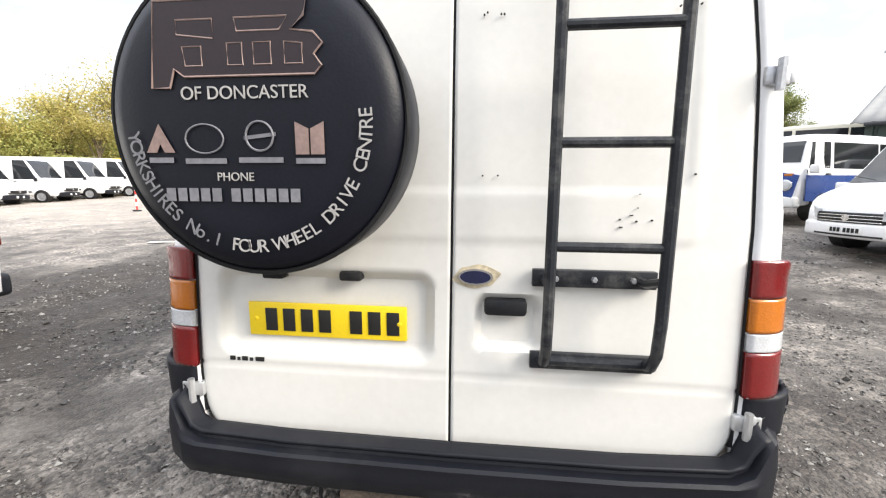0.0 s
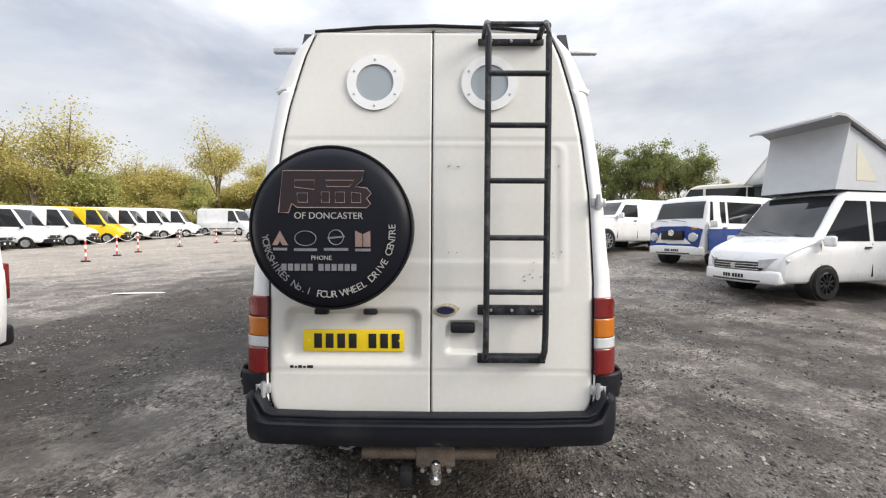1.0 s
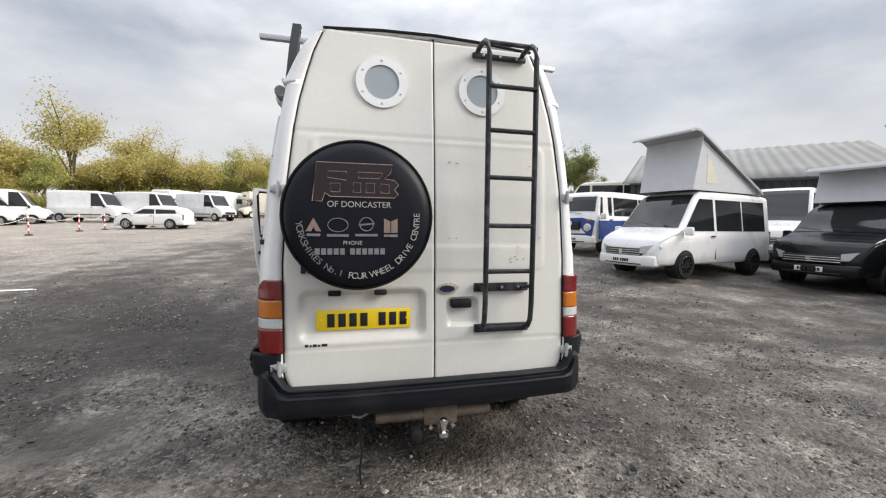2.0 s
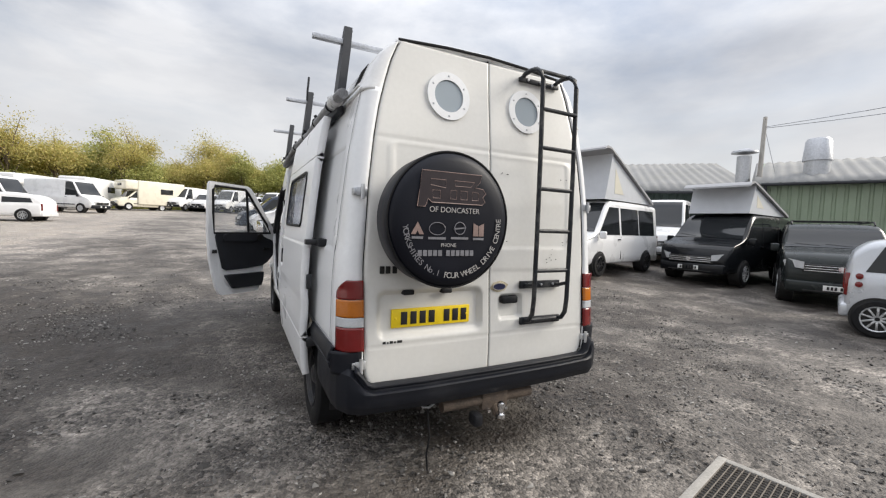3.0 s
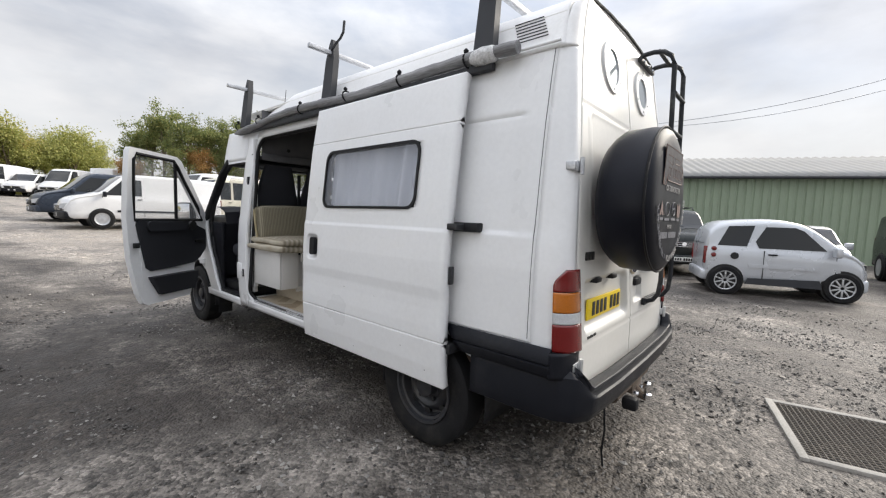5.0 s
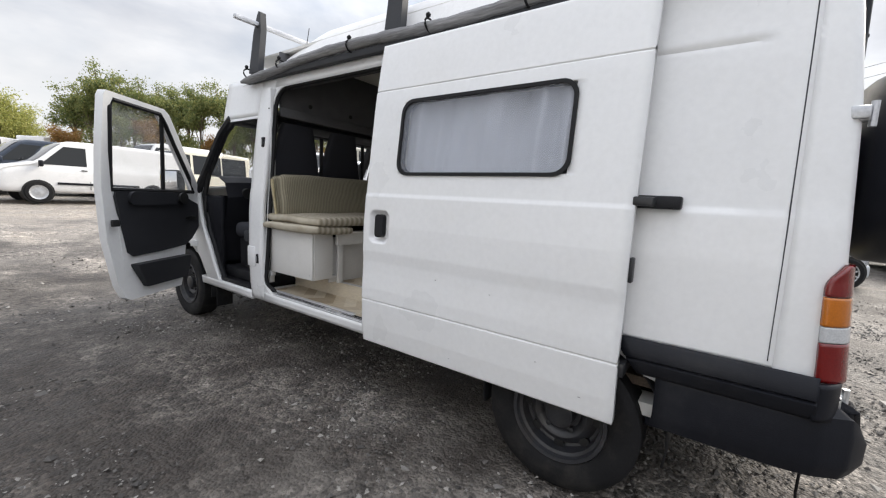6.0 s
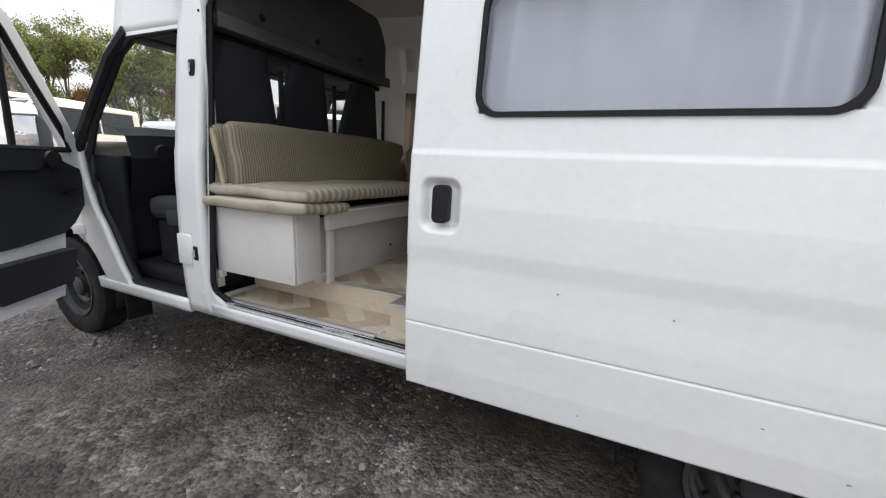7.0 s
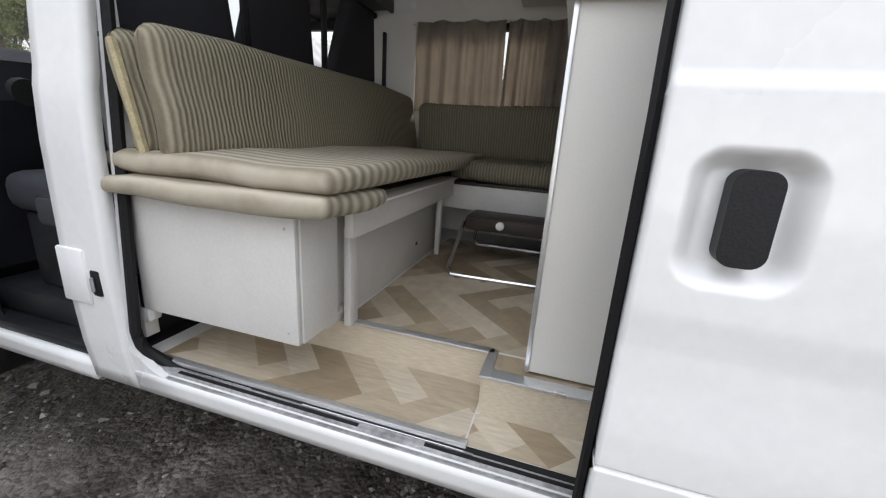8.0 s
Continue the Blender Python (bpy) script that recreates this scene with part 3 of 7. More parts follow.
# rear corner
def corner(sx):
    def place(u, v):
        z = SILL + 0.05 + (TOP - SILL - 0.05) * v
        e = lerp_table(EDGE, z)
        a = radians(90 * u)
        xo, yo = side_x(z), rear_y(z)
        return Vector((sx * (e + 0.008 + (xo - e - 0.008) * math.sin(a) ** 0.8), yo + (0.15 - yo) * (1 - math.cos(a)) ** 1.15, z))
    return place
grid(bm, 10, 60, corner(-1))
bmesh.ops.remove_doubles(bm, verts=bm.verts, dist=1e-4)
body = shell("body", bm, M_WHITE, van, 0.035, outward=out_side)
for pname, a in (("sill", (1.90, 3.34, SILL, 0.49, 8, 3)), ("header", (1.90, 3.34, 2.13, TOP, 8, 4)), ("door_pillar", (3.34, 3.53, SILL, TOP, 6, 40)), ("sill", (3.53, 4.44, SILL - 0.02, 0.47, 6, 3)), ("header", (3.53, 4.10, 1.92, TOP, 6, 8))):
    bm = bmesh.new()
    strip(bm, -1, *a)
    shell(pname, bm, M_WHITE, van, 0.035, outward=out_side)
bm = bmesh.new()
# wing behind the cab door opening, cut round the wheel
def wing_edge(u, v):
    z = SILL - 0.02 + 0.94 * v
    yo = lerp_table([(0.40, 4.05), (0.45, 4.08), (0.60, 4.16), (0.80, 4.255), (0.92, 4.345), (1.05, 4.405), (1.20, 4.45), (1.38, 4.48)], z)
    ya = min(4.52, 4.77 - math.sqrt(max(0.0, 0.45 ** 2 - (z - 0.345) ** 2)))
    return Vector((-(side_x(z) - 0.002), yo + (max(ya, yo + 0.01) - yo) * u, z))
grid(bm, 10, 30, wing_edge)
shell("wing_edge", bm, M_WHITE, van, 0.035, outward=out_side)
bm = bmesh.new()
grid(bm, 10, 60, corner(1))
# the other side: closed but for a cab window and a living-space window
strip(bm, 1, 0.15, 2.32, SILL, TOP, 20, 40)
strip(bm, 1, 2.32, 3.17, SILL, 1.40, 8, 16)
strip(bm, 1, 2.32, 3.17, 1.86, TOP, 8, 8)
strip(bm, 1, 3.17, 3.62, SILL, TOP, 6, 40)
strip(bm, 1, 3.62, 4.45, SILL, 1.28, 8, 16)
strip(bm, 1, 3.62, 4.10, 1.86, TOP, 8, 8)
bmesh.ops.remove_doubles(bm, verts=bm.verts, dist=1e-4)
shell("offside_body", bm, M_WHITE, van, 0.035, outward=out_side)

# front end: wings, bonnet, screen pillars
FRONT = [(4.42, 1.33), (4.60, 1.24), (4.90, 1.14), (5.20, 1.03), (5.42, 0.90), (5.52, 0.72), (5.54, 0.50)]
bm = bmesh.new()
for sx in (-1, 1):
    def wing(u, v):
        y = 4.50 + 1.0 * u
        top = lerp_table(FRONT, y)
        low = 0.44
        r = math.hypot(y - WF[0], 0)
        if r < 0.45:
            low = max(low, 0.345 + math.sqrt(max(0, 0.45 ** 2 - r * r)) * 0.98)
        z = low + (top - low) * v
        return Vector((sx * (side_x(z) - 0.13 * max(0, (y - 4.9) / 0.6) ** 2 - 0.04 * v * v), y, z))
    grid(bm, 36, 12, wing)
    shell("front_wing", bm, M_WHITE, van, 0.02, outward=lambda c: Vector((c.x * 0.5, c.y - 4.4, (c.z - 0.9) * 2)))
    bm = bmesh.new()
def bonnet(u, v):
    y = 4.42 + 1.12 * v
    z = lerp_table(FRONT, y)
    w = side_x(min(z, 1.3)) - 0.13 * max(0, (y - 4.9) / 0.6) ** 2 - 0.04
    x = (2 * u - 1) * w
    return Vector((x, y + 0.06 * (1 - (2 * u - 1) ** 2) * v, z + 0.03 * (1 - (2 * u - 1) ** 2)))
grid(bm, 14, 20, bonnet)
shell("bonnet", bm, M_WHITE, van, 0.02, outward=lambda c: Vector((c.x * 0.5, c.y - 4.4, (c.z - 0.9) * 2)))
for sx in (-1, 1):
    bm = bmesh.new()
    tube(bm, [(sx * 0.945, 4.50, 1.26), (sx * 0.925, 4.45, 1.37), (sx * 0.885, 4.13, 1.80), (sx * 0.86, 3.99, 1.93)], 0.036, 8)
    part("screen_pillar", bm, M_BLACKP, van)
# white brow over the cab: side fillets from the pillar to the roof
for sx in (-1, 1):
    bm = bmesh.new()
    slab(bm, [(3.53, 1.90), (4.06, 1.90), (3.95, 2.05), (3.80, 2.25), (3.53, 2.25)], lambda u, v, w, sx=sx: Vector((sx * (side_x(v) - w), u, v)), 0.02)
    part("cab_brow", bm, M_WHITE, van)
part("windscreen", S([(-0.86, 0.0), (0.86, 0.0), (0.76, 1.0), (-0.76, 1.0)], lambda u, v, w: Vector((u, 4.48 - 0.50 * v, 1.35 + 0.61 * v - w)), 0.006), M_PANE, van, "curved clear windscreen").visible_shadow = False

# roof cap, highest at the back, tapering to the cab
def roof_place(u, v):
    s = 2 * u - 1
    k = abs(s) * (len(ROOF) - 1)
    i = min(int(k), len(ROOF) - 2)
    f = k - i
    rp = ROOF[::-1]
    dz = rp[i][0] + (rp[i + 1][0] - rp[i][0]) * f
    w = rp[i][1] + (rp[i + 1][1] - rp[i][1]) * f
    y = 0.10 + 3.95 * v
    t = max(0.0, (y - 2.9) / 1.15)
    hgt = 1.0 - 0.9 * t ** 1.6
    yb = (0.06 * dz / 0.36 if v == 0 else 0)
    return Vector((math.copysign(w, s) * (1 - 0.03 * t), y + yb + 0.012, TOP - 0.01 - 0.10 * t + dz * hgt))
bm = bmesh.new()
grid(bm, 28, 60, roof_place)
for sx in (-1, 1):
    def rear_cap(u, v, sx=sx):
        z = 2.235 + 0.30 * v
        rw = lerp_table([(TOP - 0.01 + dz, w) for dz, w in ROOF], z)
        e = lerp_table(EDGE, z) + 0.008
        a = radians(90 * u)
        return Vector((sx * (e + (max(rw, e + 0.01) - e) * math.sin(a) ** 0.85), rear_y(z) + (0.135 - rear_y(z)) * (1 - math.cos(a)), z))
    grid(bm, 10, 20, rear_cap)
def rear_brow(u, v):
    x = -0.64 + 1.28 * u
    z0, z1 = 2.545 + 0.03 * (1 - (x / 0.64) ** 2), TOP - 0.01 + lerp_table([(w, dz) for dz, w in ROOF[::-1]], abs(x))
    z = z0 + (z1 - z0) * v
    return Vector((x, 0.102 + 0.02 * v, z))
grid(bm, 30, 3, rear_brow)
roof = shell("roof", bm, M_ROOFW, van, 0.02, "moulded white high roof")
bm = bmesh.new()
for sx in (-1, 1):
    part("gutter", T([(sx * 0.835, 0.13, 2.262), (sx * 0.838, 2.0, 2.262), (sx * 0.83, 3.3, 2.25), (sx * 0.82, 3.85, 2.20)], 0.008, 8), M_WHITE, van)
# slatted vent in the roof side
for k in range(7):
    part("vent_slat", B(-0.0028, 0.0028, -0.085, 0.085, -0.0015, 0.0015, 0.0005, pose(-(0.806 - 0.010 * k), 0.30 + 0.01 * k, 2.315 + 0.021 * k, 0, 62, 0)), M_BLACKP, van)

# ---- rear doors ----
def rr_depth(x, z, x0, x1, z0, z1, r, soft):
    """How deep inside a rounded rectangle: 0 outside, 1 well inside."""
    cx, cz = (x0 + x1) / 2, (z0 + z1) / 2
    qx, qz = abs(x - cx) - (x1 - x0) / 2 + r, abs(z - cz) - (z1 - z0) / 2 + r
    d = math.hypot(max(qx, 0), max(qz, 0)) + min(max(qx, qz), 0) - r
    t = min(1, max(0, -d / soft))
    return t * t * (3 - 2 * t)


def door_relief(x, z):
    """Pressings of the rear doors, positive towards the inside."""
    d = 0.006 * max(0, 1 - abs(z - 0.792) / 0.009) + 0.006 * max(0, 1 - abs(z - 1.972) / 0.009)
    d += 0.034 * rr_depth(x, z, -0.755, -0.045, 0.825, 1.115, 0.06, 0.04)
    d += 0.030 * rr_depth(x, z, 0.065, 0.275, 0.875, 1.055, 0.04, 0.03)
    d -= 0.004 * rr_depth(x, z, -0.70, 0.70, 1.20, 1.962, 0.05, 0.018)
    d += 0.005 * rr_depth(x, z, -0.66, 0.66, 1.345, 1.955, 0.04, 0.018)
    return d


def rear_door(sx, name):
    bm = bmesh.new()
    def place(u, v):
        z = 0.535 + 2.01 * v
        e = lerp_table(EDGE, z)
        if z < 0.68:
            e -= 0.12 * (1 - math.sqrt(max(0, 1 - ((0.68 - z) / 0.145) ** 2)))
        x = sx * (0.004 + (e - 0.004) * u)
        edge = max(0, abs(x) - (e - 0.02)) / 0.02
        return Vector((x, rear_y(z) + door_relief(x, z) + 0.008 * edge * edge, z))
    grid(bm, 74, 170, place)
    return shell(name, bm, M_CREAM, van, 0.03, outward=lambda c: Vector((0, -1, 0)))


door_l = rear_door(-1, "rear_door")
door_r = rear_door(1, "rear_door")
# rubber seams round and between the doors
bm = bmesh.new()
for sx in (-1, 1):
    part("door_seal", T([(sx * (lerp_table(EDGE, z) + 0.006), rear_y(z) + 0.016, z) for z in np.linspace(0.62, 2.54, 30)], 0.011, 6), M_SEAL, van, "black rubber door seal")
part("panel_seam", T([(-(side_x(z) - 0.0005), 0.165, z) for z in np.linspace(0.82, 2.24, 24)], 0.0022, 5), M_DGREY, van)
tube(bm, [(0, rear_y(z) + 0.012, z) for z in np.linspace(0.53, 2.56, 30)], 0.008, 6)
part("door_seal", bm, M_SEAL, van, "black rubber door seal")
bm = bmesh.new()
tube(bm, [(-0.62, 0.105, 2.552), (-0.3, 0.102, 2.575), (0, 0.10, 2.583), (0.3, 0.102, 2.575), (0.62, 0.105, 2.552)], 0.009, 6)
part("door_seal", bm, M_SEAL, van, "black rubber door seal")
bm = bmesh.new()
box(bm, -0.78, 0.78, 0.15, 0.17, 0.58, 2.2)
box(bm, -0.60, 0.60, 0.17, 0.19, 2.2, 2.52)
part("rear_lining", bm, M_SEAL, van)

# portholes
for px, pz in ((-0.30, 2.275), (0.295, 2.275)):
    yy = rear_y(pz)
    tilt = lambda u, v, w, px=px, pz=pz, yy=yy: Vector((px + u, yy + 0.10 * v - w, pz + v))
    circ = lambda r: [(r * math.cos(2 * math.pi * k / 40), r * math.sin(2 * math.pi * k / 40)) for k in range(40)]
    bm = bmesh.new()
    ring_plate(bm, circ(0.145), circ(0.098), tilt, 0.014)
    port = part("porthole", bm, M_WHITE, van, "white round porthole ring with dark glass")
    part("porthole_glass", S(circ(0.102), tilt, 0.006), emitter_free_glass("porthole_glass", (0.30, 0.34, 0.37), 0.03), port)
    for k in range(6):
        a = radians(60 * k + 30)
        part("screw", L([(-0.018, 0.004), (-0.014, 0.007), (-0.012, 0.007)], "y", 8, (px + 0.122 * math.cos(a), yy + 0.10 * 0.122 * math.sin(a), pz + 0.122 * math.sin(a))), M_GALV, port)

# hinges
for sx in (-1, 1):
    for hz, hm in ((1.655, M_GALV), (0.705, M_ALU)):
        bm = bmesh.new()
        hx, hy = sx * 0.842, rear_y(hz)
        box(bm, hx - 0.030, hx + 0.030, hy - 0.012, hy + 0.02, hz - 0.024, hz + 0.024, 0.005)
        tube(bm, [(hx, hy - 0.022, hz - 0.04), (hx, hy - 0.022, hz + 0.04)], 0.011, 8)
        box(bm, hx + sx * 0.028, hx + sx * 0.046, hy - 0.008, hy + 0.04, hz - 0.020, hz + 0.020, 0.004)
        part("hinge", bm, hm, van)

# tail lamps, wrapping the corner
def lamp(sx, z0, z1):
    def place(u, v):
        z = z0 + (z1 - z0) * v
        e = lerp_table(EDGE, z) + 0.006
        a = radians((64 - 26 * max(0, (z - 1.09) / 0.08) ** 2) * u)
        xo, yo = side_x(z), rear_y(z)
        top = min(1, (1.172 - z) / 0.05) if z > 1.12 else 1.0
        return Vector((sx * (e + (xo + 0.012 - e) * math.sin(a) ** 0.8), yo - 0.016 + (0.135 - yo) * (1 - math.cos(a)) ** 1.15 * (0.75 + 0.25 * top), z))
    bm = bmesh.new()
    grid(bm, 14, 12, place)
    return bm
for sx in (-1, 1):
    tl = shell("tail_lamp", lamp(sx, 0.785, 0.915), M_RED, van, 0.02, "red, amber and clear tail lamp")
    shell("reversing_lens", lamp(sx, 0.918, 0.968), M_CLEAR, tl, 0.02, "clear lens")
    shell("indicator_lens", lamp(sx, 0.971, 1.065), M_AMBER, tl, 0.02, "amber lens")
    shell("brake_lens", lamp(sx, 1.068, 1.172), M_RED, tl, 0.02)

# bumper: a wrapped dark plastic form with a step on top
def bumper_place(u, v):
    prof = [(0.00, 0.70), (-0.035, 0.695), (-0.075, 0.67), (-0.085, 0.60), (-0.082, 0.50), (-0.06, 0.455), (0.0, 0.44)]
    k = v * (len(prof) - 1)
    i = min(int(k), len(prof) - 2)
    d = prof[i][0] + (prof[i + 1][0] - prof[i][0]) * (k - i)
    z = prof[i][1] + (prof[i + 1][1] - prof[i][1]) * (k - i)
    s = (u - 0.5) * 2
    path = [(-0.94, 0.52), (-0.94, 0.12), (-0.928, 0.045), (-0.895, -0.015), (-0.83, -0.05), (-0.5, -0.07), (0.0, -0.075), (0.5, -0.07), (0.83, -0.05), (0.895, -0.015), (0.928, 0.045), (0.94, 0.12), (0.94, 0.52)]
    k2 = u * (len(path) - 1)
    j = min(int(k2), len(path) - 2)
    f = k2 - j
    px, py = path[j][0] + (path[j + 1][0] - path[j][0]) * f, path[j][1] + (path[j + 1][1] - path[j][1]) * f
    side = abs(px) > 0.90
    nx = math.copysign(1.0, px) * min(1, max(0, (abs(px) - 0.80) / 0.15))
    ny = math.sqrt(max(0, 1 - nx * nx))
    top = 0.0
    if abs(px) < 0.90 and z > 0.56:
        e = min(1, max(0, (abs(px) - 0.80) / 0.10))
        z = 0.56 + (z - 0.56) * (0.10 + 0.90 * e * e * (3 - 2 * e))        # the step sinks between the corners
    return Vector((px - 0.45 * nx * d, py + ny * d, z))
bm = bmesh.new()
grid(bm, 96, 18, bumper_place)
bump_ob = shell("bumper", bm, M_BUMPER, van, 0.03, "dark grey wraparound plastic bumper with step")
for sx in (-1, 1):
    bm = bmesh.new()
    def cladding(u, v, sx=sx):
        y, z = 0.0 + (0.66 - 0.10 * (1 - v)) * u, 0.66 + 0.145 * v
        y = max(y, 0.03)
        bulge = 0.035 * math.sin(math.pi * min(1, v * 0.8 + 0.1)) - (0.012 if 0.42 < v < 0.5 else 0)
        return Vector((sx * (side_x(z) + 0.006 + bulge), y, z))
    grid(bm, 16, 20, cladding)
    def wrap(u, v, sx=sx):
        z = 0.66 + 0.125 * v
        a = radians(88 * u)
        e = 0.835
        return Vector((sx * (e + (side_x(z) + 0.03 - e) * math.sin(a)), -0.045 + 0.085 * (1 - math.cos(a)), z))
    grid(bm, 10, 8, wrap)
    shell("corner_cladding", bm, M_BUMPER, van, 0.02, "ribbed black plastic corner cladding")
bm = bmesh.new()
box(bm, -0.78, 0.78, -0.11, -0.02, 0.535, 0.548, 0.004)
part("step_tread", bm, M_BUMPER, van)

# plate, handles, lights over the plate, badge, bars for worn lettering
yp = rear_y(0.94) + 0.034 - 0.004
plate = part("rear_plate", B(-0.658, -0.138, yp - 0.012, yp, 0.886, 0.997, 0.004), M_YELLOW, van, "yellow rear plate with plain dark bars")
cx = -0.60
for k in range(7):
    w = 0.052
    if k == 4:
        cx += 0.042
    part("bar", B(cx, cx + w - 0.012, yp - 0.0145, yp - 0.0125, 0.904, 0.979, 0.001), M_INK, plate)
    cx += 0.0595
for bx in (-0.632, -0.162):
    part("plate_screw", L([(yp - 0.016, 0.004), (yp - 0.0135, 0.008), (yp - 0.012, 0.008)], "y", 10, (bx, 0, 0.942)), M_YELLOW, plate)
part("door_handle", B(0.10, 0.225, rear_y(1.0) - 0.012, rear_y(1.0) + 0.04, 0.988, 1.038, 0.012), M_BLACKP, van, "black plastic pull handle")
for lx in (-0.31, -0.56):
    part("plate_lamp", B(lx - 0.035, lx + 0.035, rear_y(1.1) - 0.012, rear_y(1.1) + 0.04, 1.078, 1.108, 0.008), M_BLACKP, van)
ell = [(0.052 * math.cos(2 * math.pi * k / 32), 0.024 * math.sin(2 * math.pi * k / 32)) for k in range(32)]
yb = rear_y(1.105)
stain = part("badge_stain", S([(0.068 * math.cos(a) + 0.01 * math.sin(3 * a), 0.034 * math.sin(a) + 0.004 * math.cos(5 * a)) for a in [2 * math.pi * k / 40 for k in range(40)]], lambda u, v, w: Vector((0.075 + u, yb - 0.003 - w, 1.104 + v)), 0.002), material("glue_stain", (0.50, 0.43, 0.30), 0.7, vary=0.3, scale=30, bump=0.05), van, "brown glue stain round the badge")
badge = part("badge", S(ell, lambda u, v, w: Vector((0.072 + u, yb - 0.005 - w, 1.104 + v)), 0.008), M_CHROME, van, "plain dark blue oval badge")
part("badge_face", S([(u * 0.86, v * 0.8) for u, v in ell], lambda u, v, w: Vector((0.072 + u, yb - 0.012 - w, 1.104 + v)), 0.003), M_BLUEB, badge)
for k, (bx, bw) in enumerate(((-0.715, 0.018), (-0.69, 0.01), (-0.674, 0.02), (-0.648, 0.012), (-0.628, 0.03))):
    part("worn_mark", B(bx, bx + bw, rear_y(0.81) - 0.002, rear_y(0.81) + 0.004, 0.808, 0.822 - 0.003 * (k % 2), 0.001), M_INK, van)
for k, bx in enumerate((-0.735, -0.700, -0.660)):
    part("worn_letter_bar", B(bx, bx + 0.026, rear_y(1.22) - 0.012, rear_y(1.22) - 0.001, 1.205, 1.247, 0.002), M_INK, van)
rng = random.Random(4)
for hx0, hz0 in ((0.085, 1.84), (0.60, 1.84), (0.085, 1.40), (0.62, 1.40), (0.47, 1.275), (0.09, 1.84)):
    for k in range(3 if hz0 < 1.3 else 2):
        cxh, czh = hx0 + 0.045 * k + rng.uniform(-0.004, 0.004), hz0 + rng.uniform(-0.004, 0.004)
        part("bolt_hole", L([(-0.0035, 0.0022), (0.002, 0.003)], "y", 8, (cxh, rear_y(czh) - 0.006, czh)), M_INK, van)
for k in range(5):
    cxh, czh = rng.uniform(0.30, 0.66), rng.uniform(1.24, 1.40)
    part("paint_chip", B(cxh, cxh + rng.uniform(0.003, 0.010), rear_y(czh) - 0.010, rear_y(czh) - 0.006, czh, czh + rng.uniform(0.002, 0.004), 0.0005), M_INK, van)

# ---- spare wheel in its printed cover ----
SWX, SWZ, SWR, SWY = -0.435, 1.515, 0.362, -0.02
spare = part("spare_wheel", L([(SWY - 0.015, 0.10), (SWY - 0.02, 0.30), (SWY - 0.05, SWR - 0.03), (SWY - 0.09, SWR - 0.005), (SWY - 0.20, SWR), (SWY - 0.245, SWR - 0.006), (SWY - 0.268, SWR - 0.022), (SWY - 0.282, SWR - 0.055), (SWY - 0.288, SWR - 0.12), (SWY - 0.290, 0.02)], "y", 72, (SWX, 0, SWZ)), M_COVER, van, "spare wheel in a printed navy vinyl cover", 50)
part("cover_piping", T([(SWX + (SWR - 0.004) * math.cos(a), SWY - 0.252, SWZ + (SWR - 0.004) * math.sin(a)) for a in [2 * math.pi * k / 72 for k in range(72)]], 0.006, 6, True), M_SEAL, spare)
part("carrier_bracket", B(SWX - 0.12, SWX + 0.12, SWY - 0.06, 0.05, SWZ - 0.12, SWZ + 0.12, 0.01), M_STEELB, van)
yc = SWY - 0.2925
face = lambda u, v, w: Vector((SWX + u, yc - w, SWZ + v))


def flat(cx, cz):
    return Matrix.Translation((SWX + cx, yc, SWZ + cz)) @ Matrix.Rotation(radians(90), 4, "X")


bm = bmesh.new()
LOGO = [(-0.215, 0.065), (-0.195, 0.245), (0.155, 0.245), (0.145, 0.205), (0.115, 0.178), (0.165, 0.172), (0.185, 0.15), (0.165, 0.128), (0.182, 0.105), (0.165, 0.088), (-0.135, 0.088), (-0.158, 0.105), (-0.172, 0.065)]
slab(bm, LOGO, face, 0.0005)
mark = part("maker_mark", bm, M_PRINTR, spare, "plain maroon mark with copper outline")
part("mark_outline", T([face(u, v, 0.0) for u, v in LOGO], 0.0026, 5, True), M_PRINTP, mark)
for pts in ([(-0.145, 0.205), (-0.06, 0.205), (-0.06, 0.165), (-0.145, 0.175)], [(-0.01, 0.205), (0.11, 0.205), (0.09, 0.178), (-0.005, 0.178)], [(-0.135, 0.15), (-0.09, 0.15), (-0.09, 0.11), (-0.13, 0.11)], [(-0.03, 0.155), (0.005, 0.155), (0.005, 0.11), (-0.03, 0.11)], [(0.03, 0.155), (0.07, 0.155), (0.07, 0.11), (0.03, 0.11)], [(0.10, 0.155), (0.14, 0.15), (0.14, 0.11), (0.10, 0.11)]):
    part("mark_line", T([face(u, v, 0.0) for u, v in pts], 0.0022, 5, True), M_PRINTP, mark)
words("OF DONCASTER", 0.040, M_PRINT, spare, flat(0.0, 0.040))
words("PHONE", 0.027, M_PRINT, spare, flat(-0.032, -0.138))
bx = -0.205
for k in range(11):
    if k == 5:
        bx += 0.018
    part("print_bar", S([(bx, -0.185), (bx + 0.022, -0.185), (bx + 0.022, -0.155), (bx, -0.155)], face, 0.001), M_PRINT2, spare)
    bx += 0.0285
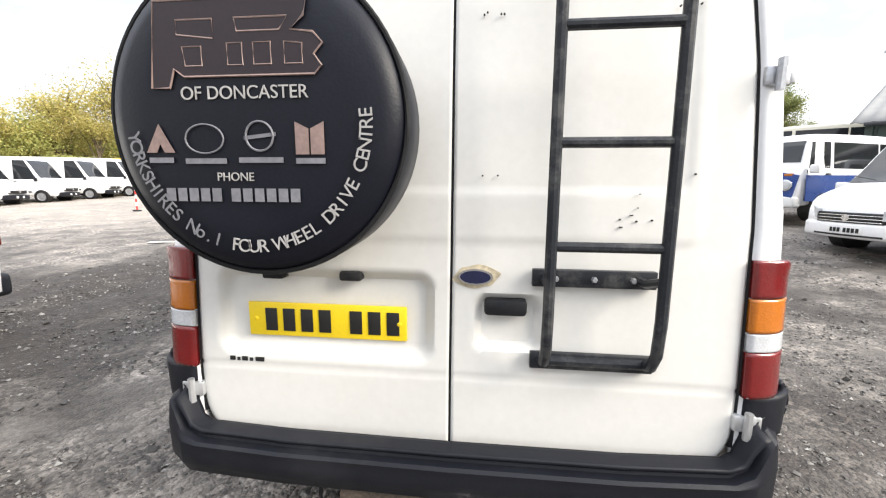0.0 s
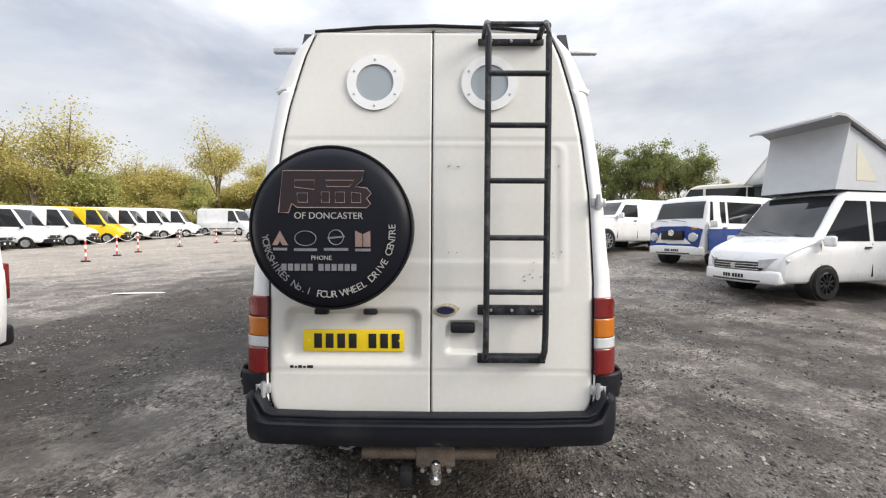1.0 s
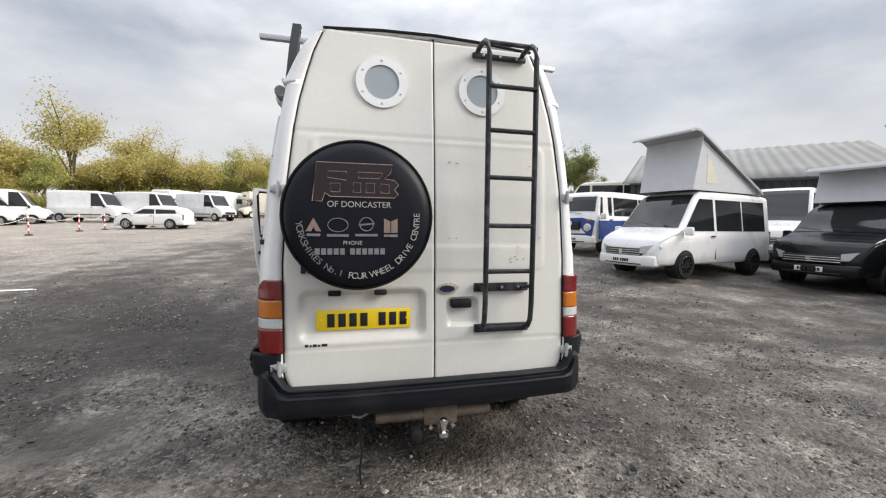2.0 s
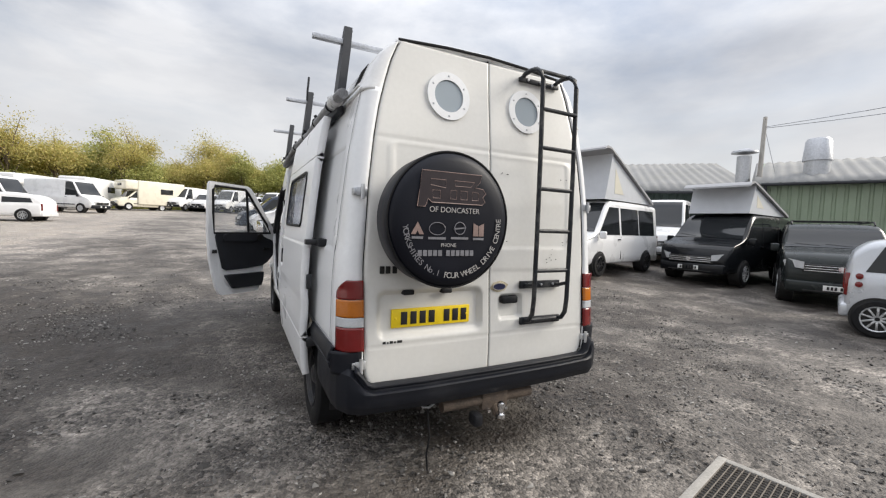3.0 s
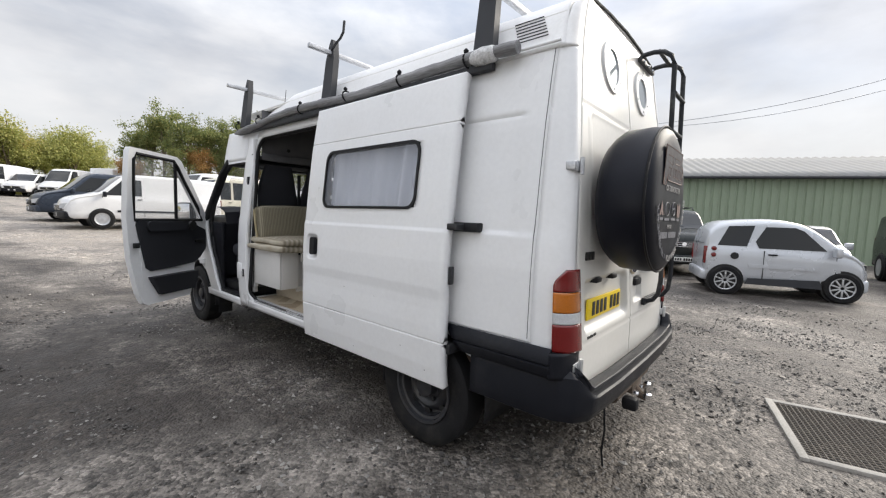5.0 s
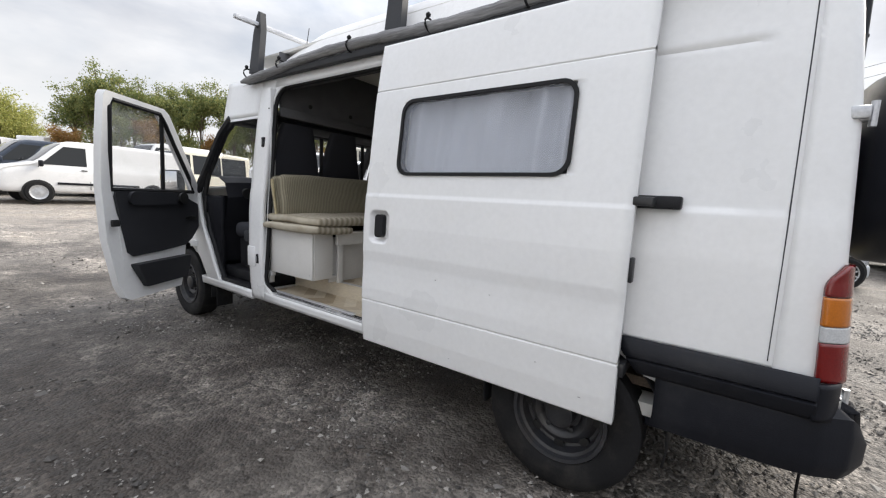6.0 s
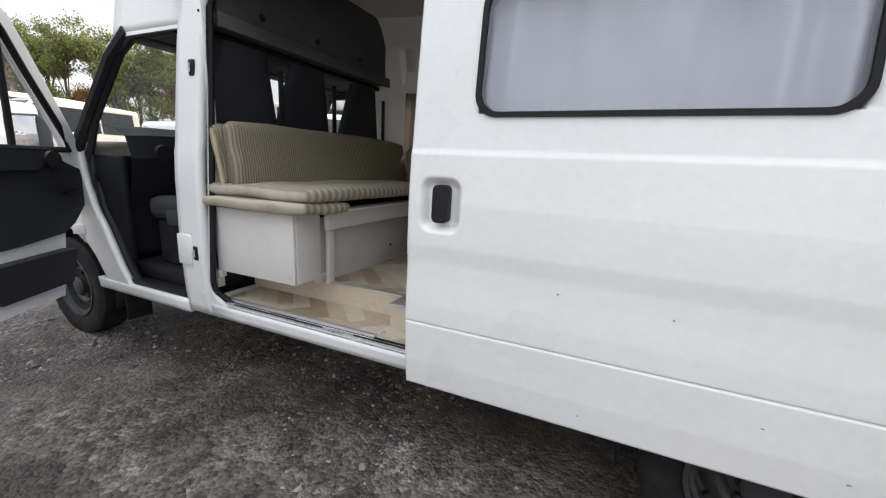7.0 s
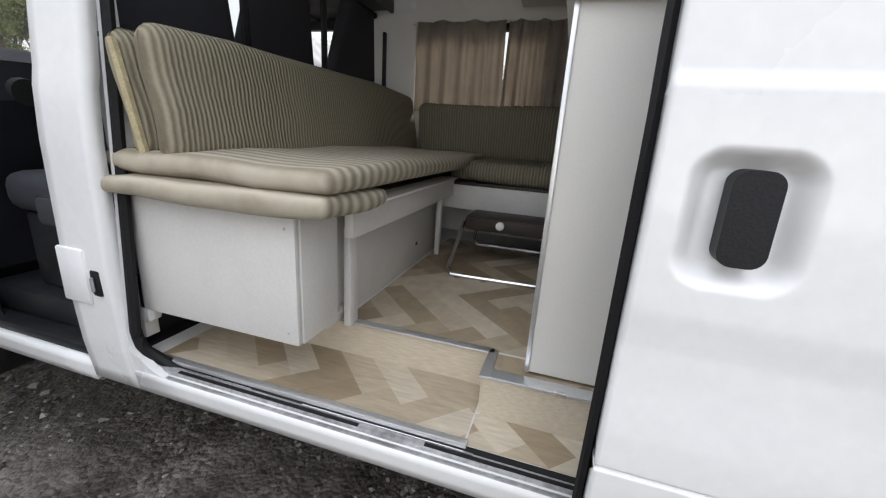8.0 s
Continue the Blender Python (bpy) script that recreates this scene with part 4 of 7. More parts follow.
# plain emblems, each with a bar below
part("emblem", S([(-0.245, -0.075), (-0.21, -0.012), (-0.175, -0.075), (-0.20, -0.075), (-0.21, -0.055), (-0.22, -0.075)], face, 0.001), M_PRINTP, spare)
bm = bmesh.new()
tube(bm, [face(-0.10 + 0.046 * math.cos(a), -0.045 + 0.032 * math.sin(a), 0.001) for a in [2 * math.pi * k / 28 for k in range(28)]], 0.002, 5, True)
part("emblem", bm, M_PRINT2, spare)
bm = bmesh.new()
tube(bm, [face(0.032 + 0.032 * math.cos(a), -0.04 + 0.032 * math.sin(a), 0.001) for a in [2 * math.pi * k / 28 for k in range(28)]], 0.0025, 5, True)
slab(bm, [(-0.005, -0.048), (0.07, -0.04), (0.07, -0.032), (-0.005, -0.04)], face, 0.001)
part("emblem", bm, M_PRINT2, spare)
bm = bmesh.new()
slab(bm, [(0.115, -0.08), (0.146, -0.08), (0.146, -0.025), (0.115, -0.010)], face, 0.001)
slab(bm, [(0.150, -0.08), (0.181, -0.08), (0.181, -0.010), (0.150, -0.025)], face, 0.001)
part("emblem", bm, M_PRINTP, spare)
for x0, x1, z0 in ((-0.24, -0.18, -0.098), (-0.15, -0.05, -0.100), (-0.02, 0.085, -0.098), (0.115, 0.182, -0.100)):
    part("print_bar", S([(x0, z0), (x1, z0), (x1, z0 + 0.012), (x0, z0 + 0.012)], face, 0.001), M_PRINT2, spare)
CURVED = "YORKSHIRES No.1 FOUR WHEEL DRIVE CENTRE"
for k, ch in enumerate(CURVED):
    if ch != " ":
        a = radians(186 + 178 * k / (len(CURVED) - 1))
        m = Matrix.Translation((SWX + 0.290 * math.cos(a), yc, SWZ - 0.012 + 0.290 * math.sin(a))) @ Matrix.Rotation(-(a + math.pi / 2), 4, "Y") @ Matrix.Rotation(radians(90), 4, "X")
        words(ch, 0.043, M_PRINT2 if k < 16 else M_PRINT, spare, m)

# ---- rear ladder ----
ladder = thing("rear_ladder", "black steel tube ladder with chipped paint bolted to the rear door", "ladder")
LX0, LX1 = 0.268, 0.552
for lx in (LX0, LX1):
    zb = 0.868
    part("rail", T([(lx, 0.09, 2.50), (lx, 0.06, 2.52), (lx, 0.00, 2.525), (lx, -0.06, 2.515), (lx, -0.105, 2.48), (lx, -0.125, 2.42), (lx, -0.135, 1.9), (lx, -0.14, 1.4), (lx, -0.14, 1.02), (lx, -0.13, 0.93), (lx, -0.10, 0.885), (lx, -0.05, zb)], 0.0155, 10), M_LADDER, ladder)
for rz in (2.245, 2.005, 1.745, 1.475, 1.215):
    part("rung", T([(LX0, -0.136, rz), (LX1, -0.136, rz)], 0.0135, 10), M_LADDER, ladder)
part("rung", T([(LX0, -0.03, 2.525), (LX1, -0.03, 2.525)], 0.0135, 10), M_LADDER, ladder)
part("rung", T([(LX0, -0.06, 0.872), (LX1, -0.06, 0.872)], 0.0155, 10), M_LADDER, ladder)
for z0, z1 in ((2.475, 2.503), (1.085, 1.135), (0.845, 0.893)):
    pl = part("mounting_plate", B(0.235, 0.575, rear_y(z0) - 0.026, rear_y(z0) - 0.004, z0, z1, 0.003), M_LADDER, ladder)
    for k in range(3):
        part("bolt", L([(-0.012, 0.006), (-0.006, 0.009), (0.0, 0.009)], "y", 6, (0.30 + 0.105 * k, rear_y(z0) - 0.026, (z0 + z1) / 2)), M_GALV, pl)
part("stay", T([(LX1, -0.138, 1.13), (LX1 - 0.02, -0.08, 1.11), (LX1 - 0.03, -0.02, 1.11)], 0.0125, 8), M_LADDER, ladder)
part("stay", T([(LX0, -0.138, 1.13), (LX0, -0.08, 1.11), (LX0, -0.02, 1.11)], 0.0125, 8), M_LADDER, ladder)

# ---- tow bar, plug, spare hook and hanging cable ----
tow = part("tow_bar", T([(-0.34, -0.06, 0.392), (-0.12, -0.062, 0.392), (0.33, -0.06, 0.388)], 0.036, 12), M_RUST, van, "rusty tubular tow bar")
part("tow_plate", B(-0.07, 0.125, -0.10, -0.06, 0.335, 0.44, 0.006), M_RUST, tow)
part("tow_ball", L([(0.30, 0.030), (0.325, 0.030), (0.332, 0.017), (0.348, 0.016), (0.36, 0.022), (0.375, 0.027), (0.395, 0.022), (0.405, 0.006)], "z", 16, (0.03, -0.16, 0.0)), M_CHROME, tow, "bright steel tow ball")
part("tow_neck", T([(0.03, -0.07, 0.36), (0.03, -0.12, 0.31), (0.03, -0.16, 0.305)], 0.026, 10), M_RUST, tow)
for bx in (-0.035, 0.095):
    part("tow_bolt", L([(-0.13, 0.012), (-0.115, 0.018), (-0.09, 0.018)], "y", 6, (bx, 0, 0.335)), M_CHROME, tow)
part("tow_socket", B(-0.15, -0.085, -0.15, -0.06, 0.255, 0.335, 0.02), M_BLACKP, van, "black trailer socket")
part("exhaust_hook", T([(-0.47, -0.03, 0.43), (-0.46, -0.05, 0.405), (-0.42, -0.055, 0.40), (-0.385, -0.05, 0.415), (-0.38, -0.03, 0.435)], 0.007, 6), M_GALV, van)
part("hanging_cable", T([(-0.42, -0.03, 0.46), (-0.425, -0.05, 0.36), (-0.41, -0.055, 0.22), (-0.425, -0.05, 0.10), (-0.42, -0.06, 0.012)], 0.006, 6), M_RUBBER, van, "thin black cable hanging to the ground")
bm = bmesh.new()
box(bm, -0.55, 0.55, 0.10, 4.3, 0.34, 0.42)
box(bm, -0.85, 0.85, 0.35, 1.35, 0.56, 0.60)
part("underbody", bm, M_RUST, van)

# ---- wheels ----
def steel_wheel(parent, cx, cy, cz, r, sx, width=0.20, steer=0.0):
    m = Matrix.Translation((cx, cy, cz)) @ Matrix.Rotation(steer, 4, "Z")
    def put(bm, name, mat, par, label=""):
        bmesh.ops.transform(bm, matrix=m, verts=bm.verts)
        return part(name, bm, mat, par, label)
    w = width / 2
    rim = r * 0.60
    wheel = put(L([(-w * sx, rim), (-w * sx, r * 0.93), (-w * 0.8 * sx, r), (w * 0.8 * sx, r), (w * 0.93 * sx, r * 0.965), (w * sx, r * 0.88), (w * 0.98 * sx, r * 0.72), (w * 0.86 * sx, rim + 0.012), (w * 0.70 * sx, rim), (0.0, rim * 0.98)], "x", 44), "wheel", M_RUBBER, parent, "tyre on a black steel wheel")
    rm = put(L([(0.0, 0.01), (0.0, rim + 0.010), (w * 0.84 * sx, rim + 0.012), (w * 0.95 * sx, rim + 0.008), (w * 0.93 * sx, rim - 0.008), (w * 0.72 * sx, rim - 0.014), (w * 0.66 * sx, rim - 0.028), (w * 0.15 * sx, rim - 0.034), (w * 0.10 * sx, rim * 0.78), (w * 0.42 * sx, rim * 0.66), (w * 0.50 * sx, rim * 0.58), (w * 0.44 * sx, rim * 0.50), (w * 0.25 * sx, rim * 0.42), (w * 0.25 * sx, rim * 0.33), (w * 0.72 * sx, rim * 0.30), (w * 0.80 * sx, rim * 0.24), (w * 0.82 * sx, 0.01)], "x", 44), "rim", M_RIM, wheel, "black steel rim with holes")
    for k in range(8):
        a = 2 * math.pi * k / 8
        put(L([(w * 0.33 * sx, 0.012), (w * 0.32 * sx, 0.024), (w * 0.10 * sx, 0.024)], "x", 12, (0, rim * 0.78 * math.cos(a), rim * 0.78 * math.sin(a))), "rim_hole", M_INK, rm)
    for k in range(5):
        a = 2 * math.pi * k / 5 + 0.3
        put(L([(w * 0.52 * sx, 0.008), (w * 0.50 * sx, 0.014), (w * 0.20 * sx, 0.014)], "x", 6, (0, rim * 0.42 * math.cos(a), rim * 0.42 * math.sin(a))), "wheel_nut", M_STEELB, rm)
    return wheel


for sx in (-1, 1):
    steel_wheel(van, sx * 0.862, WR[0] + 0.01, 0.35, 0.352, sx)
    steel_wheel(van, sx * 0.845, WF[0], 0.342, WHEEL_R, sx)
    for wc in (WR, WF):
        bm = bmesh.new()
        def liner(u, v, wc=wc, sx=sx):
            a = radians(-12 + 204 * u)
            return Vector((sx * (0.60 + 0.30 * v), wc[0] + 0.43 * math.cos(a), max(0.25, 0.345 + 0.43 * math.sin(a))))
        grid(bm, 20, 3, liner)
        solid(part("wheel_arch_liner", bm, M_BLACKP, van), 0.01, 0)
    # added plate: stands for the dark space behind the front wheel
    part("mud_flap", B(sx * 0.74, sx * 0.89, 4.26, 4.28, 0.18, 0.46, 0.006), M_RUBBER, van)

# ---- sliding door, pushed back along its track ----
SD0, SD1, SDB, SDT, SDO = 0.62, 2.065, 0.445, 2.185, 0.105


def sd_relief(y, z):
    d = -0.006 * max(0, 1 - abs(z - 0.705) / 0.006) - 0.005 * max(0, 1 - abs(z - 1.915) / 0.005)
    d -= 0.030 * rr_depth(y, z, 1.862, 2.028, 1.045, 1.245, 0.05, 0.036)
    d -= 0.006 * max(0.0, min(1.0, (1.0 - z) / 0.06)) * max(0.0, min(1.0, (z - 0.72) / 0.16))
    return d


def sd_x(y, z):
    return side_x(z) + SDO + sd_relief(y, z)


WY0, WY1, WZ0, WZ1 = 0.895, 1.835, 1.448, 1.835
bm = bmesh.new()
def steps(*marks):
    """Values from mark to mark, each stretch with its own number of steps."""
    out = [marks[0]]
    for k in range(1, len(marks), 2):
        a, n, b = out[-1], marks[k], marks[k + 1]
        out += [a + (b - a) * (q + 1) / n for q in range(n)]
    return out
def sd_sheet(ys, zs):
    vs = [[bm.verts.new((-sd_x(y, z), y, z)) for z in zs] for y in ys]
    for i in range(len(ys) - 1):
        for j in range(len(zs) - 1):
            bm.faces.new((vs[i][j], vs[i + 1][j], vs[i + 1][j + 1], vs[i][j + 1]))
y_rear, y_mid, y_front = steps(SD0, 6, WY0), steps(WY0, 20, WY1), steps(WY1, 10, 1.86, 50, 2.03, 4, SD1)
z_win = steps(WZ0, 20, WZ1)
sd_sheet(y_rear + y_mid[1:] + y_front[1:], steps(SDB, 40, 0.69, 16, 0.72, 40, 1.04, 60, 1.25, 10, 1.31, 6, 1.34, 14, WZ0))
sd_sheet(y_rear + y_mid[1:] + y_front[1:], steps(WZ1, 10, 1.905, 10, 1.925, 24, SDT))
sd_sheet(y_rear, z_win)
sd_sheet(y_front, z_win)
bmesh.ops.remove_doubles(bm, verts=bm.verts, dist=1e-5)
sliding_door = shell("sliding_door", bm, M_WHITE, van, 0.045, "white sliding door with a curtained window", outward=lambda c: Vector((-1, 0, 0)))
sdp = lambda u, v, w: Vector((-(side_x(v) + SDO + 0.008 - w), u, v))
bm = bmesh.new()
ring_plate(bm, round_rect(WY0 - 0.012, WY1 + 0.012, WZ0 - 0.012, WZ1 + 0.012, 0.075, 8), round_rect(WY0 + 0.005, WY1 - 0.005, WZ0 + 0.005, WZ1 - 0.005, 0.066, 8), sdp, 0.05)
win = part("side_window", bm, M_SEAL, sliding_door, "black rubber window frame")
part("window_pane", S(round_rect(WY0 + 0.006, WY1 - 0.006, WZ0 + 0.006, WZ1 - 0.006, 0.065, 8), lambda u, v, w: Vector((-(side_x(v) + SDO - 0.002 - w), u, v)), 0.005), M_PANE2, win).visible_shadow = False
def sd_curtain(u, v):
    y, z = WY0 + 0.005 + (WY1 - WY0 - 0.01) * u, WZ0 + (WZ1 - WZ0) * v
    wav = 0.028 * math.sin(u * 34 + 2.2 * math.sin(u * 8) + 0.3 * v) * (0.6 + 0.4 * math.sin(u * 5 + 1)) + 0.0025 * math.sin(u * 83 + 2 * v) + 0.007 * math.sin(u * 13 + v * 1.5)
    return Vector((-(side_x(z) + SDO - 0.052 + wav), y, z))
bm = bmesh.new()
grid(bm, 220, 10, sd_curtain)
part("window_curtain", bm, M_NET, win, "pale grey gathered curtain behind the glass")
part("door_pull", S(round_rect(1.912, 1.972, 1.085, 1.215, 0.02, 5), lambda u, v, w: Vector((-(side_x(v) + SDO + 0.004 - w), u, v)), 0.03), M_BLACKP, sliding_door, "black paddle handle")
for z0, z1 in ((SDB + 0.03, 1.2), (1.2, SDT - 0.03)):
    part("edge_seal", T([(-(side_x(z) + SDO - 0.045), SD1 + 0.008, z) for z in np.linspace(z0, z1, 12)], 0.010, 6), M_SEAL, sliding_door)
part("track_cover", B(-0.985, -0.925, 0.475, 0.66, 1.322, 1.372, 0.008), M_BLACKP, van, "black end of the sliding door track")
part("track_arm", B(-1.05, -0.93, 0.56, 0.63, 1.33, 1.365, 0.006), M_STEELB, sliding_door)
part("lower_arm", B(-1.03, -0.80, 0.60, 0.66, 0.64, 0.70, 0.008), M_STEELB, sliding_door)
part("catch", B(-1.035, -1.0, 0.605, 0.622, 1.03, 1.13, 0.006), M_STEELB, sliding_door)
for k, (y, z, w) in enumerate(((1.52, 0.90, 0.006), (1.2, 0.88, 0.004), (0.95, 0.62, 0.008), (1.42, 0.50, 0.006), (0.75, 0.52, 0.010))):
    part("paint_chip", B(-(side_x(z) + SDO + 0.0012), -(side_x(z) + SDO - 0.004), y, y + w, z, z + 0.0022, 0.0005), M_DGREY, sliding_door)

# ---- opening of the sliding door: seal, step, sill ----
OY0, OY1, OZ0, OZ1 = 1.93, 3.335, 0.49, 2.125
outl = round_rect(OY0, OY1, OZ0, OZ1, 0.13, 8)
bm = bmesh.new()
tube(bm, [(-(side_x(z) - 0.028 - 0.03 * max(0, min(1, (0.56 - z) / 0.06))), y, z) for y, z in outl], 0.017, 8, True)
part("door_opening_seal", bm, M_SEAL, van, "black rubber seal round the door opening")
bm = bmesh.new()
ring_plate(bm, round_rect(OY0 - 0.02, OY1 + 0.02, OZ0 - 0.02, OZ1 + 0.02, 0.004, 8), outl, lambda u, v, w: Vector((-(side_x(v) - 0.004 - w), u, v)), 0.025)
part("opening_flange", bm, M_WHITE, van)
part("pillar_strip", B(-0.885, -0.84, 3.335, 3.40, 0.62, 2.12, 0.01), M_WHITE, van)
for z in (0.78, 0.98, 1.20, 1.42, 1.62, 1.80, 1.96):
    part("pillar_hole", L([(-0.889, 0.006), (-0.884, 0.007)], "x", 8, (0, 3.352, z)), M_INK, van)
for k, (z0, z1) in enumerate(((0.725, 0.805), (1.66, 1.74))):
    st = part("striker", B(-side_x(z0) - 0.006, -side_x(z0) + 0.02, 3.385, 3.425, z0, z1, 0.008), M_BLACKP, van, "black door striker")
    part("striker_bar", T([(-side_x(z0) - 0.012, 3.405, z0 + 0.02), (-side_x(z0) - 0.012, 3.405, z1 - 0.02)], 0.005, 6), M_GALV, st)
part("filler_flap", B(-side_x(0.8) - 0.006, -side_x(0.8) + 0.01, 3.435, 3.545, 0.695, 0.86, 0.006), M_WHITE, van, "white fuel filler flap")
part("sill_track", B(-0.925, -0.875, OY0 + 0.02, OY1 - 0.03, 0.475, 0.502, 0.006), M_TRACK, van, "scuffed metal sliding door track")
part("sill_step", B(-0.945, -0.926, OY0 + 0.02, OY1 + 0.02, 0.468, 0.492, 0.004), M_TRACK, van)
for k, (y0, y1, xx) in enumerate(((1.97, 2.42, -0.9135), (2.30, 2.78, -0.9005), (2.60, 3.20, -0.9150), (2.95, 3.29, -0.8985))):
    part("sill_scuff", B(xx - 0.006, xx + 0.006, y0, y1, 0.5005, 0.5035, 0.001), M_SEAL if k % 2 == 0 else M_CHROME, van, "black grime line" if k % 2 == 0 else "bright rubbed metal line")
part("sill_strip", B(-0.895, -0.872, 2.32, OY1 - 0.02, 0.497, 0.517, 0.003), M_ALU, van, "aluminium edging strip")

# ---- living space shell ----
FLZ, STEPZ = 0.62, 0.505
M_VINYL = random_material("herringbone_vinyl", [(0.26, 0.20, 0.13), (0.36, 0.29, 0.20), (0.47, 0.40, 0.30), (0.56, 0.50, 0.40)], 0.42, per_island=True, bump=0.06)


def herringbone(bm, x0, x1, y0, y1, z, plank=(0.085, 0.34), turn=45.0, lift=0.0015):
    """Wood-pattern vinyl laid as herringbone blocks, each a thin piece, kept inside the rectangle."""
    w, l = plank
    m = Matrix.Rotation(radians(turn), 2)
    n = 16
    for i in range(-n, n):
        for j in range(-n, n):
            for k in (0, 1):
                ox, oy = i * w + j * l, i * w - j * l
                a = (ox, oy, ox + l, oy + w) if k == 0 else (ox, oy + w, ox + w, oy + w + l)
                pts = [(a[0], a[1]), (a[2], a[1]), (a[2], a[3]), (a[0], a[3])]
                pts = [((x0 + x1) / 2 + m[0][0] * p + m[0][1] * q, (y0 + y1) / 2 + m[1][0] * p + m[1][1] * q) for p, q in pts]
                poly = pts
                for ax, lim, sg in ((0, x0, 1), (0, x1, -1), (1, y0, 1), (1, y1, -1)):
                    res = []
                    for q in range(len(poly)):
                        A, C = poly[q], poly[(q + 1) % len(poly)]
                        da, dc = (A[ax] - lim) * sg, (C[ax] - lim) * sg
                        if da >= 0:
                            res.append(A)
                        if da * dc < 0:
                            t = da / (da - dc)
                            res.append((A[0] + (C[0] - A[0]) * t, A[1] + (C[1] - A[1]) * t))
                    poly = res
                    if len(poly) < 3:
                        break
                if len(poly) >= 3:
                    area = abs(sum(poly[q][0] * poly[(q + 1) % len(poly)][1] - poly[(q + 1) % len(poly)][0] * poly[q][1] for q in range(len(poly)))) / 2
                    if area > 1e-4:
                        vs = [bm.verts.new((p[0], p[1], z + lift)) for p in poly]
                        bm.faces.new(vs)


bm = bmesh.new()
box(bm, -0.62, 0.90, 0.15, 3.40, 0.56, FLZ)
box(bm, -0.752, -0.62, 0.15, 2.315, 0.56, FLZ - 0.0)
box(bm, -0.885, -0.752, 0.15, 2.315, 0.45, STEPZ)
box(bm, -0.885, -0.62, 2.315, 3.40, 0.45, STEPZ)
floor_in = part("van_floor", bm, M_LINING, van)
bm = bmesh.new()
herringbone(bm, -0.615, 0.60, 2.0, 2.82, FLZ)
herringbone(bm, -0.748, -0.625, 1.8, 2.31, FLZ)
tagged(part("floor_vinyl", bm, M_VINYL, van, "worn wood-pattern herringbone vinyl floor", 0), kind="stuff")
bm = bmesh.new()
herringbone(bm, -0.868, -0.622, 2.33, 3.33, STEPZ)
herringbone(bm, -0.884, -0.762, 1.8, 2.325, STEPZ)
tagged(part("step_vinyl", bm, M_VINYL, van, "worn wood-pattern herringbone vinyl step", 0), kind="stuff")
for a in ((-0.635, -0.605, 2.31, 2.80, FLZ, FLZ + 0.007), (-0.762, -0.61, 2.300, 2.328, FLZ, FLZ + 0.007), (-0.765, -0.722, 1.85, 2.30, FLZ + 0.001, FLZ + 0.011)):
    part("floor_edging", B(*a, 0.002), M_ALU, van)
bm = bmesh.new()
box(bm, 0.845, 0.87, 0.15, 2.30, 0.6, 1.9)
box(bm, 0.845, 0.87, 2.30, 3.19, 0.6, 1.40)
box(bm, 0.82, 0.845, 2.30, 3.19, 1.87, 2.2)
box(bm, 0.835, 0.86, 3.19, 3.46, 0.6, 2.2)
part("wall_lining", bm, M_LINING, van, "off-white wall lining")
part("roof_lining", B(-0.74, 0.74, 0.15, 3.9, 2.42, 2.44), M_LINING, van)
part("step_edge", B(-0.760, -0.7525, 1.85, 2.316, STEPZ, FLZ - 0.001), M_VINYL, van)
part("step_end", B(-0.752, -0.62, 2.316, 2.323, STEPZ, FLZ - 0.001), M_VINYL, van)
part("step_riser", B(-0.628, -0.615, 2.32, 3.38, STEPZ, FLZ - 0.001), M_VINYL, van)
part("roof_edge_lining", B(-0.72, -0.69, 0.20, 3.35, 2.14, 2.40, 0.01), M_DLINING, van)
# over-cab shelf with its board
part("cab_shelf", B(-0.80, 0.80, 3.33, 3.95, 1.93, 1.965, 0.008), M_DLINING, van, "dark carpeted over-cab shelf")
part("cab_shelf_board", B(-0.78, 0.78, 3.36, 3.385, 1.965, 2.42, 0.004), M_DLINING, van)
for kx in (-0.50, -0.05, 0.42):
    part("finger_hole", L([(3.352, 0.016), (3.360, 0.02)], "y", 14, (kx, 0, 2.05)), M_INK, van)
part("shelf_lip", B(-0.80, 0.80, 3.325, 3.345, 1.915, 1.985, 0.004), M_DLINING, van)

# ---- bench box, cushions ----
bench = thing("bench_seat", "grey painted plywood bench box with open front rail", "bench")
part("box_front", B(-0.885, -0.868, 2.795, 3.365, 0.665, 1.015, 0.004), M_GREYB, bench)
part("box_end", B(-0.868, -0.700, 2.79, 2.808, 0.665, 1.015, 0.004), M_GREYB, bench)
part("box_batten", B(-0.880, -0.835, 3.365, 3.40, 0.56, 1.02, 0.004), M_GREYB, bench)
part("box_base", B(-0.868, -0.60, 2.808, 3.38, 0.66, 0.675), M_GREYB, bench)
part("rail", B(-0.69, 0.36, 2.745, 2.775, 0.925, 1.015, 0.004), M_GREYB, bench)
part("post", B(-0.655, -0.605, 2.775, 2.80, FLZ, 0.945, 0.004), M_GREYB, bench)
part("post", B(0.24, 0.275, 2.775, 2.80, FLZ, 0.945, 0.004), M_GREYB, bench)
part("front_panel", B(-0.70, 0.36, 2.83, 2.845, FLZ, 0.98, 0.003), M_GREYB, bench)
part("top_board", B(-0.88, 0.80, 2.80, 3.40, 1.016, 1.032, 0.003), M_DWOOD, bench, "dark plywood top board")
part("loose_board", B(-0.70, 0.30, 2.715, 2.82, 1.018, 1.026, 0.002), M_LINING, bench)
part("panel_hole", L([(2.826, 0.008), (2.832, 0.01)], "y", 10, (0.05, 0, 0.72)), M_INK, bench)
